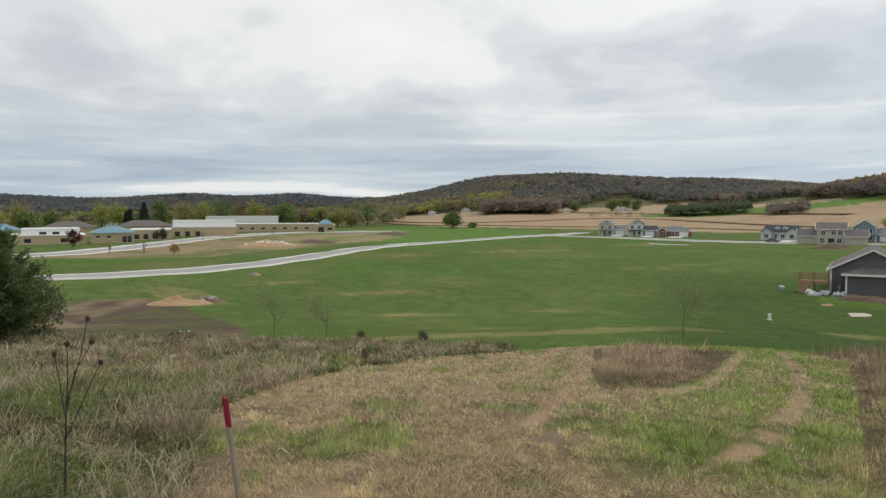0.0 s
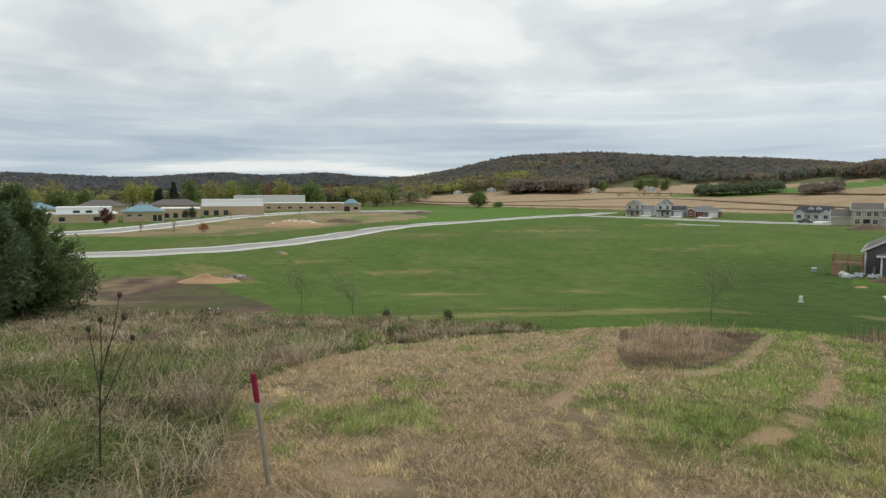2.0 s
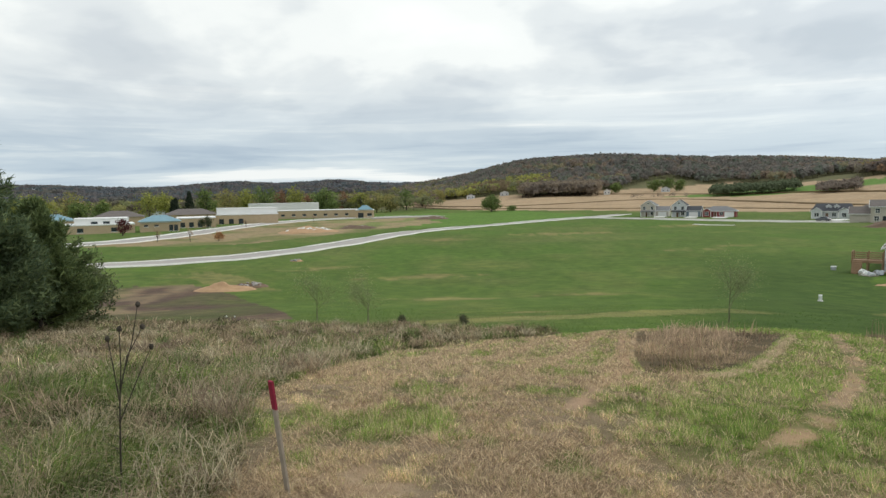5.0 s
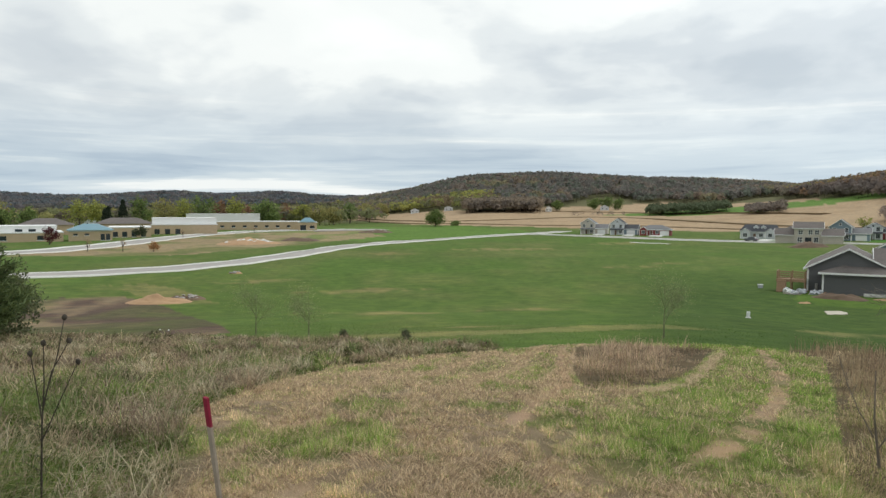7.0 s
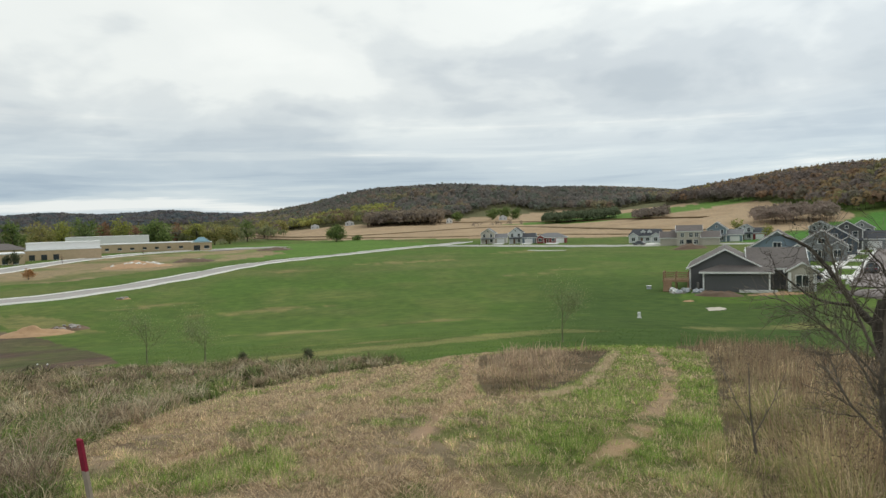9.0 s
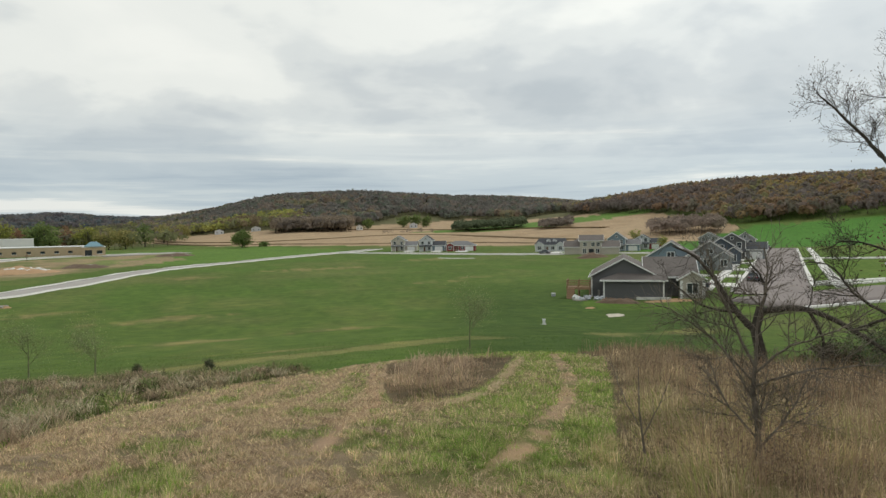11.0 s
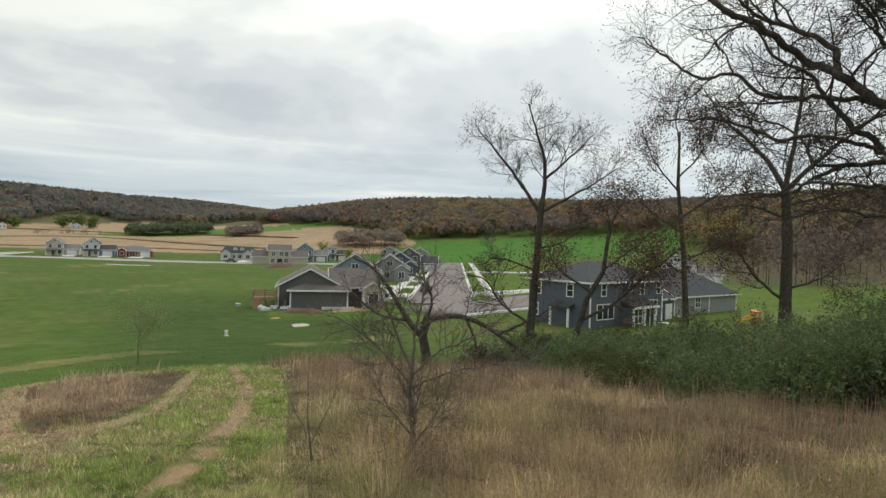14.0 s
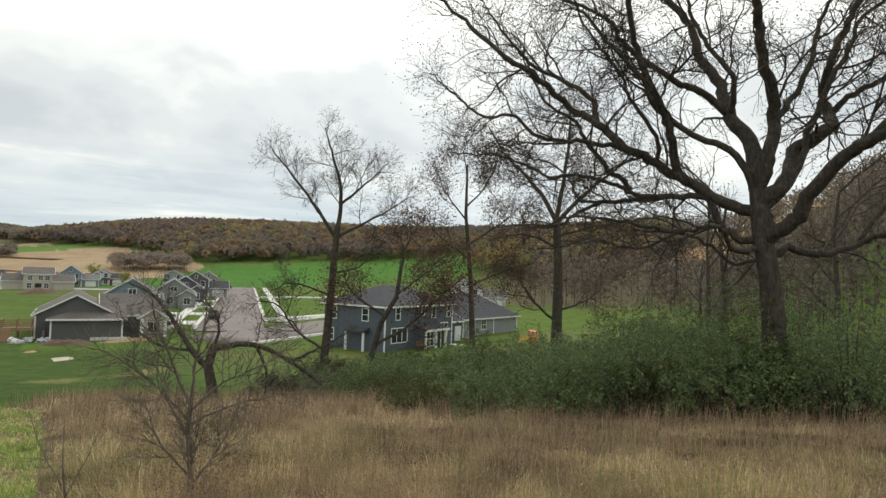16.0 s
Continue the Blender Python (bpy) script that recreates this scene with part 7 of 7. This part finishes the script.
def grow_meadow():
    rng = np.random.default_rng(304)
    x, y, r = scatter(rng, 60000, 19.0, 58.0, -40, 75)
    ok = ~(inside(x, y, MOWN) | inside(x, y, ROUGH) | inside(x, y, DRY) | inside(x, y, DIRT)) & (y > 8) & ~inside(x, y, ((40, 85), (44, 60), (110, 40), (130, 90), (60, 100)))
    x, y, r = x[ok], y[ok], r[ok]
    n = len(x)
    c = cover(x, y)
    t = c * rng.uniform(1.0, 1.4, (n, 1))
    h = rng.uniform(0.02, 0.055, n) * (0.7 + 0.8 * fbm(x / 3.0, y / 3.0, 3)) * smooth(60, 40, r)
    w = r * 0.0007 * rng.uniform(0.6, 1.4, n)
    V, F, C = blades(rng, x, y, h, w, rng.uniform(0.2, 1.0, n), t)
    tagged(from_arrays("meadow_grass", V, F, "grass", C), "green meadow grass at the foot of the slope", "grass", kind="stuff")


def grow_weeds():
    """Stiff brown weeds that stand in drifts in the unmown grass."""
    rng = np.random.default_rng(305)
    x, y, r = scatter(rng, 80000, 4.5, 30.0, -2, 104)
    drift = fbm(x / 1.6 + 13, y / 1.6, 4) + 0.26 * smooth(11, 19, r) - 0.02 * (1 - smooth(5, 11, r)) + rng.normal(0, 0.06, len(x))
    ok = inside(x + rng.normal(0, 0.35, len(x)), y + rng.normal(0, 0.35, len(x)), DRY) & inside(x, y, DRY) & (drift > 0.70) & (away(x, y, DRY + DRY[:1]) > rng.uniform(0.0, 0.9, len(x)))
    x, y, r = x[ok], y[ok], r[ok]
    n = len(x)
    t = pick(rng, n, ((0.20, 0.15, 0.095), (0.26, 0.195, 0.12), (0.15, 0.11, 0.075), (0.33, 0.255, 0.16)), (3, 3, 2, 2.5))
    h = rng.uniform(0.25, 0.85, n) * (0.45 + 0.95 * fbm(x / 0.5, y / 0.5, 3)) * (0.85 + 0.15 * smooth(10, 18, r)) * (1 - 0.5 * smooth(66, 76, np.degrees(np.arctan2(x, y))))
    V, F, C = blades(rng, x, y, h, np.maximum(0.0022, r * 0.0005), rng.uniform(0.0, 0.55, n), t)
    tip = V.reshape(-1, 5, 3)[:, 4] - np.array([[0, 0, 0.05]])
    q, f, c = leaf_cards(rng, tip, 0.016, 5, 0.05, ((0.24, 0.175, 0.13), (0.30, 0.23, 0.16), (0.19, 0.14, 0.10)), 0.4)
    tri = np.concatenate([f[:, [0, 1, 2]], f[:, [0, 2, 3]]]) + len(V)
    tagged(from_arrays("brown_weeds", np.concatenate([V, q]), np.concatenate([F, tri]), "grass", np.concatenate([C, c])), "drifts of stiff dark brown weeds with withered heads", "weeds", kind="stuff")


def grow_tussocks():
    """Arching clumps of long withered grass among the rough grass and at the mown edge."""
    rng = np.random.default_rng(306)
    cx, cy, cr = scatter(rng, 1500, 2.2, 30.0, -48, 10)
    ok = inside(cx, cy, ROUGH)
    cx, cy, cr = cx[ok], cy[ok], cr[ok]
    m = 46
    x = np.repeat(cx, m) + rng.normal(0, 0.09, len(cx) * m)
    y = np.repeat(cy, m) + rng.normal(0, 0.09, len(cx) * m)
    r = np.repeat(cr, m)
    n = len(x)
    tone = np.repeat(pick(rng, len(cx), ((0.34, 0.28, 0.185), (0.28, 0.215, 0.145), (0.38, 0.33, 0.23), (0.13, 0.165, 0.06), (0.20, 0.15, 0.11)), (3, 3, 2, 2.4, 1.5)), m, axis=0)
    t = tone * rng.uniform(0.7, 1.3, (n, 1))
    h = np.repeat(rng.uniform(0.3, 0.62, len(cx)), m) * rng.uniform(0.6, 1.2, n)
    V, F, C = blades(rng, x, y, h, np.maximum(0.003, r * 0.0006), rng.uniform(0.5, 1.3, n), t)
    tagged(from_arrays("grass_tussocks", V, F, "grass", C), "arching tussocks of long withered grass", "grass", kind="stuff")


grow_mown()
grow_weeds()
grow_tussocks()
grow_rough()
grow_dry()
grow_meadow()

# small things
def stake():
    s = thing("survey_stake", pose(-1.33, 4.23, gz(-1.33, 4.23)), "weathered wooden survey stake with a red painted top", "stake")
    foot, top = Vector((0.0, 0.0, -0.15)), Vector((-0.05, -0.17, 0.84))
    m = look(foot, top)

    def length(a, b, mat, name, half, lab=""):
        bm = box(bmesh.new(), -half, -0.010, -b, half, 0.010, -a, 0.002)
        bmesh.ops.transform(bm, matrix=m @ pose(0, 0, 0, 0, 0, 20), verts=bm.verts)
        return part(name, bm, mat, s, lab)

    total = (top - foot).length
    length(0, total - 0.20, "wood_weathered", "shaft", 0.019)
    length(total - 0.20, total, "stake_red", "painted_top", 0.0205, "red painted top of the stake")


stake()


def weed():
    """Dead stalk of a tall weed with dark seed heads."""
    w = thing("weed_stalk", pose(-2.42, 4.07, gz(-2.42, 4.07)), "dead dark weed stalk with round seed heads", "weed")
    rng = np.random.default_rng(7)
    stems = (((0, 0, -0.05), (0.005, 0.01, 0.3), (0.02, 0.01, 0.63), (0.035, 0.02, 0.87), (0.04, 0.02, 1.14)),
             ((0.025, 0.015, 0.72), (0.07, 0.04, 0.95), (0.16, 0.09, 1.14)), ((0.02, 0.01, 0.66), (-0.005, 0.0, 0.9), (-0.025, -0.01, 1.08)),
             ((0.03, 0.015, 0.76), (0.10, 0.06, 1.05), (0.14, 0.08, 1.29)), ((0.015, 0.01, 0.52), (0.12, 0.07, 0.80), (0.2, 0.11, 1.0)))
    heads = []
    for q in stems:
        q = np.array(q)
        v, f = tubes([(q, np.linspace(0.0075 if len(q) > 3 else 0.004, 0.0025, len(q)))], 6)
        child(from_arrays("stem", v, f, "bark"), w)
        heads.append(q[-1])
    for h in heads:
        bm = bmesh.new()
        bmesh.ops.create_icosphere(bm, subdivisions=2, radius=0.0135)
        for v in bm.verts:
            k = 1 + 0.35 * rng.random()
            v.co = Vector((v.co.x * k + h[0], v.co.y * k + h[1], v.co.z * 1.25 * k + h[2]))
        part("seed_head", bm, "bark", w, "dark brown bristly seed head")
    lines = []
    for _ in range(16):
        k = rng.uniform(0.2, 1.0)
        p = np.array([0.02 * k, 0.012 * k, k * 0.9])
        d = rng.normal(0, 1, 3)
        d[2] = abs(d[2]) + 0.6
        lines.append((wander(rng, p, d, rng.uniform(0.05, 0.16), 3, 0.2, 0.05), np.linspace(0.0022, 0.0012, 4)))
    v, f = tubes(lines, 4)
    child(tagged(from_arrays("twig_spray", v, f, "bark"), kind="stuff"), w)


weed()


def heap(name, x, y, w, d, h, mat, label, seed, category="mound", turn=0.0, stones=0, stone_mat="stone_grey", size=0.4):
    """An uneven heap of earth, with stones lying on it as parts."""
    rng = np.random.default_rng(seed)
    t = thing(name, pose(x, y, gz(x, y), 0, 0, turn), label, category)
    n = 26
    g = np.linspace(-1, 1, n)
    X, Y = np.meshgrid(g, g)
    q = np.sqrt(X ** 2 + Y ** 2)
    z = h * np.clip(1.02 - q, 0, 1) ** 0.6 * (0.15 + 1.35 * fbm(X * 2.3 + seed, Y * 2.3, 4)) - 0.12
    v = np.stack([X.ravel() * w / 2, Y.ravel() * d / 2, z.ravel()], 1)
    i, j = np.meshgrid(np.arange(n - 1), np.arange(n - 1), indexing="ij")
    a = (i * n + j).ravel()
    f = np.stack([a, a + 1, a + n + 1, a + n], 1)
    child(from_arrays("earth", v, f, mat, None, True), t)
    for k in range(stones):
        a, q = rng.uniform(0, 2 * math.pi), math.sqrt(rng.random()) * 0.75
        s = size * rng.uniform(0.4, 1.2)
        bm = bmesh.new()
        bmesh.ops.create_icosphere(bm, subdivisions=1, radius=s)
        zz = h * (1 - q) * 0.8
        for vv in bm.verts:
            m = 0.7 + 0.5 * rng.random()
            vv.co = Vector((vv.co.x * m * 1.3 + math.cos(a) * q * w / 2, vv.co.y * m + math.sin(a) * q * d / 2, vv.co.z * m * 0.6 + zz))
        part("stone", bm, stone_mat, t)
    return t


heap("dirt_mound", -29.6, 72.5, 7.4, 4.4, 1.0, "clay_tan", "mound of tan clay with grey stones behind it", 401, turn=10)
heap("stone_heap", -27.6, 75.5, 4.6, 2.2, 0.8, "soil", "dark heap of broken stones behind the clay mound", 402, turn=10, stones=16, size=0.35)
heap("stone_heap", -31.0, 107.0, 2.6, 1.4, 0.5, "clay_tan", "small pale pile of stones beside the road", 403, stones=8, size=0.3)
heap("rubble_heap", -57.0, 212.0, 20.0, 16.0, 1.9, "clay_tan", "wide heap of broken concrete and earth near the school", 404, stones=40, stone_mat="concrete", size=0.9)
heap("rubble_heap", -45.0, 235.0, 14.0, 12.0, 1.6, "soil", "brown heap of earth near the school drive", 405, stones=10, size=0.7)
heap("rubble_heap", -25.0, 330.0, 18.0, 14.0, 1.8, "soil", "brown earth heap with stones on the meadow", 406, stones=18, size=0.9)
heap("dirt_mound", 109.0, 182.5, 11.0, 7.0, 1.9, "soil", "dark grassy earth mound behind the tan house", 407)
heap("dirt_mound", 47.0, 72.6, 6.0, 2.6, 0.9, "soil", "brown earth heap in front of the charcoal house", 408, turn=-30)
heap("dirt_mound", 54.5, 71.0, 9.0, 2.4, 0.45, "clay_tan", "low bank of tan clay before the house", 409, turn=-12)
heap("dirt_mound", 41.0, 69.3, 2.0, 1.2, 0.3, "clay_tan", "small pale clay pile on the grass", 410)


def flat_spoil(x, y, w, d, turn):
    rng = np.random.default_rng(9)
    poly = [(w / 2 * math.cos(a) * rng.uniform(0.45, 1.15), d / 2 * math.sin(a) * rng.uniform(0.4, 1.1)) for a in np.linspace(0, 2 * math.pi, 15)[:-1]]
    t = thing("concrete_spill", pose(x, y, gz(x, y), 0, 0, turn), "pale flat spill of concrete on the grass", "spill")
    part("crust", prism(bmesh.new(), poly, -0.2, 0.07), "cement_spill", t)


flat_spoil(39.8, 62.2, 3.4, 2.0, 40)

# two white stones at the edge of the dirt
for x, y in ((-16.6, 40.9), (-15.4, 39.2)):
    heap("white_stone", x, y, 0.32, 0.2, 0.18, "plastic_white", "small white stone lying at the edge of the dirt", 411, "stone")


def utility_box(x, y):
    t = thing("utility_pedestal", pose(x, y, gz(x, y), 0, 0, -25), "white plastic utility pedestal standing in the meadow", "utility box")
    part("body", box(bmesh.new(), -0.13, -0.12, -0.1, 0.13, 0.12, 0.45, 0.03), "plastic_white", t)
    part("cap", box(bmesh.new(), -0.15, -0.14, 0.452, 0.15, 0.14, 0.53, 0.03), "trim_white", t)
    part("base", box(bmesh.new(), -0.22, -0.2, -0.2, 0.22, 0.2, 0.05, 0.02), "concrete", t)


utility_box(28.0, 55.6)


def bin_box(x, y):
    t = thing("storage_crate", pose(x, y, gz(x, y), 0, 0, -28), "small white and grey crate beside the deck", "crate")
    part("body", box(bmesh.new(), -0.3, -0.25, -0.1, 0.3, 0.25, 0.38, 0.04), "tarp_grey", t)
    part("lid", box(bmesh.new(), -0.34, -0.29, 0.382, 0.34, 0.29, 0.46, 0.03), "plastic_white", t)


bin_box(43.6, 83.6)


def debris(x, y):
    """Sheets, offcuts and sacks dumped below the deck."""
    rng = np.random.default_rng(15)
    for k in range(9):
        px, py = x + rng.normal(0, 1.0), y + rng.normal(0, 0.6)
        t = thing("building_rubbish", pose(px, py, gz(px, py) + 0.08, rng.uniform(-20, 20), rng.uniform(-25, 25), rng.uniform(0, 180)), "crumpled grey sheeting and offcuts heaped by the deck", "rubbish", "rubbish heaped by the deck")
        bm = bmesh.new()
        bmesh.ops.create_icosphere(bm, subdivisions=2, radius=0.5)
        for v in bm.verts:
            m = 0.6 + 0.7 * rng.random()
            v.co = Vector((v.co.x * m * rng.uniform(0.9, 1.1), v.co.y * m * 0.8, v.co.z * m * 0.7 + 0.1))
        part("sheeting", bm, "tarp_grey" if k % 3 else "plastic_white", t)
        part("board", box(bmesh.new(), -0.8, 0.3, 0.0, 0.7, 0.45, 0.06, 0.01), "wood_raw" if k % 2 else "wood_weathered", t)


debris(45.0, 77.0)


def car(x, y, turn, paint_mat, label):
    """A parked car: shaped body, glazed cabin, wheels and lamps."""
    c = thing("car", pose(x, y, gz(x, y) + 0.10, 0, 0, turn), label, "car")
    bm = bmesh.new()
    prof = [(-2.2, 0.35), (-2.25, 0.75), (-2.0, 0.95), (-1.0, 1.02), (1.0, 1.02), (2.0, 0.9), (2.25, 0.7), (2.2, 0.35)]
    a = [bm.verts.new((px, -0.88, pz)) for px, pz in prof]
    b = [bm.verts.new((px, 0.88, pz)) for px, pz in prof]
    bm.faces.new(a)
    bm.faces.new(b[::-1])
    for i in range(len(prof)):
        k = (i + 1) % len(prof)
        bm.faces.new((a[i], b[i], b[k], a[k]))
    bmesh.ops.recalc_face_normals(bm, faces=bm.faces)
    bmesh.ops.bevel(bm, geom=list(bm.edges), offset=0.06, segments=2, affect="EDGES")
    part("body", bm, paint_mat, c)
    bm = bmesh.new()
    low = [bm.verts.new(p) for p in ((-1.7, -0.8, 1.0), (1.1, -0.8, 1.0), (1.1, 0.8, 1.0), (-1.7, 0.8, 1.0))]
    hi = [bm.verts.new(p) for p in ((-1.2, -0.64, 1.5), (0.4, -0.64, 1.5), (0.4, 0.64, 1.5), (-1.2, 0.64, 1.5))]
    bm.faces.new(hi)
    for i in range(4):
        bm.faces.new((low[i], low[(i + 1) % 4], hi[(i + 1) % 4], hi[i]))
    cab = part("windows", bm, "glass", c)
    part("roof", box(bmesh.new(), -1.25, -0.66, 1.495, 0.45, 0.66, 1.55, 0.02), paint_mat, c)
    for px in (-1.4, 1.4):
        for py in (-0.86, 0.86):
            bm = bmesh.new()
            bmesh.ops.create_cone(bm, cap_ends=True, segments=16, radius1=0.33, radius2=0.33, depth=0.22, matrix=pose(px, py, 0.33, 90, 0, 0))
            wh = part("wheel", bm, "black_rubber", c)
            bm = bmesh.new()
            bmesh.ops.create_cone(bm, cap_ends=True, segments=12, radius1=0.2, radius2=0.18, depth=0.25, matrix=pose(px, py, 0.33, 90, 0, 0))
            part("rim", bm, "stone_grey", wh)
    for py in (-0.6, 0.6):
        part("headlight", box(bmesh.new(), 2.17, py - 0.16, 0.66, 2.27, py + 0.16, 0.8, 0.02), "plastic_white", c)
        part("tail_light", box(bmesh.new(), -2.29, py - 0.16, 0.7, -2.19, py + 0.16, 0.86, 0.02), "stake_red", c)


car(66.0, 81.5, 135, "car_blue", "dark blue car parked on the concrete driveway")
car(84.0, 88.8, 44, "car_grey", "dark grey car parked beside the street")
car(113.4, 224.6, 128, "car_grey", "grey car parked before the pale house")
car(186.0, 190.0, 44, "car_grey", "dark car parked at the street's far end")


def play_slide(x, y):
    t = thing("play_slide", pose(x, y, gz(x, y), 0, 0, -40), "orange and yellow plastic play slide on the lawn", "toy")
    part("slide", sheet(bmesh.new(), [(-2.0, -0.35, 0.25), (-2.0, 0.35, 0.25), (0.1, 0.35, 1.1), (0.1, -0.35, 1.1)], 0.12), "yellow_plastic", t, "yellow chute of the slide")
    for yy in (-0.4, 0.36):
        part("side_wall", sheet(bmesh.new(), [(-2.0, yy, 0.45), (-2.0, yy + 0.06, 0.45), (0.1, yy + 0.06, 1.35), (0.1, yy, 1.35)], 0.3), "yellow_plastic", t)
    part("tower", box(bmesh.new(), 0.12, -0.5, -0.1, 0.9, 0.5, 1.1, 0.05), "orange_plastic", t)
    part("canopy", sheet(bmesh.new(), [(0.0, -0.6, 1.75), (1.0, -0.6, 1.75), (1.0, 0.6, 1.95), (0.0, 0.6, 1.95)], 0.1), "orange_plastic", t)
    for xx in (0.15, 0.85):
        for yy in (-0.45, 0.45):
            part("post", box(bmesh.new(), xx - 0.05, yy - 0.05, 1.1, xx + 0.05, yy + 0.05, 1.86), "orange_plastic", t)


play_slide(88.0, 31.6)


def patio_seat(x, y, turn, mat):
    t = thing("patio_bench", pose(x, y, gz(x, y) + 0.2, 0, 0, turn), "dark patio bench beside the slate house", "bench")
    part("seat", box(bmesh.new(), -0.8, -0.3, 0.4, 0.8, 0.3, 0.48, 0.02), mat, t)
    part("backrest", box(bmesh.new(), -0.8, 0.28, 0.48, 0.8, 0.34, 0.95, 0.02), mat, t)
    for xx in (-0.7, 0.7):
        for yy in (-0.25, 0.25):
            part("leg", box(bmesh.new(), xx - 0.04, yy - 0.04, -0.2, xx + 0.04, yy + 0.04, 0.4), mat, t)


patio_seat(71.2, 39.6, 0, "door_brown")
patio_seat(84.0, 39.4, 20, "door_brown")


def far_house(x, y, az, w, label, wall="siding_pale"):
    h = lot("house", x, y, az, label)
    body(h, -w / 2, w / 2, 0, 7, 3.4, wall, "y", 1.9, -2.0)
    gable_roof(h, -w / 2, w / 2, 0, 7, 3.4, 1.9, "y", "shingle_grey", 0.3)
    for xx in (-w / 4, w / 4):
        window(h, xx, 0, 1.2, 0.9, 1.4)
    return h


far_house(118.6, 628.9, 10.7, 6.0, "small white farmhouse at the foot of the wooded hill", "panel_white")
far_house(176.0, 640.0, 15.5, 8.0, "white farmhouse half hidden at the wood's edge")
far_house(-12.0, 720.0, -1.0, 9.0, "pale house among the trees below the hill")
far_house(24.0, 690.0, 2.0, 9.0, "pale house among the trees below the hill")
far_house(-150.0, 560.0, -15.0, 10.0, "white house of the town among the trees")
far_house(-232.0, 460.0, -27.0, 10.0, "white house of the town among the trees")
far_house(-192.0, 430.0, -24.0, 9.0, "white house of the town among the trees")

# what belongs together
GROUPS = {"thicket_bush": "bushes of the thicket", "spruce_tree": "spruces behind the school", "car": "parked cars", "pine_tree": "pines on the slope", "round_bush": "bushes beside the pines",
          "sapling": "young trees and shrubs on the slope", "shrub": "small shrubs of the meadow", "patio_bench": "benches of the slate house", "white_stone": "white stones by the dirt", "bare_tree": "bare trees behind the thicket", "rubble_heap": "rubble heaps by the school", "house": "houses of the valley", "tree": "trees round the school and town"}
for ob in list(scene.objects):
    if ob.parent is None and ob.name.split(".")[0] in GROUPS and "category" in ob:
        tagged(ob, group=GROUPS[ob.name.split(".")[0]])
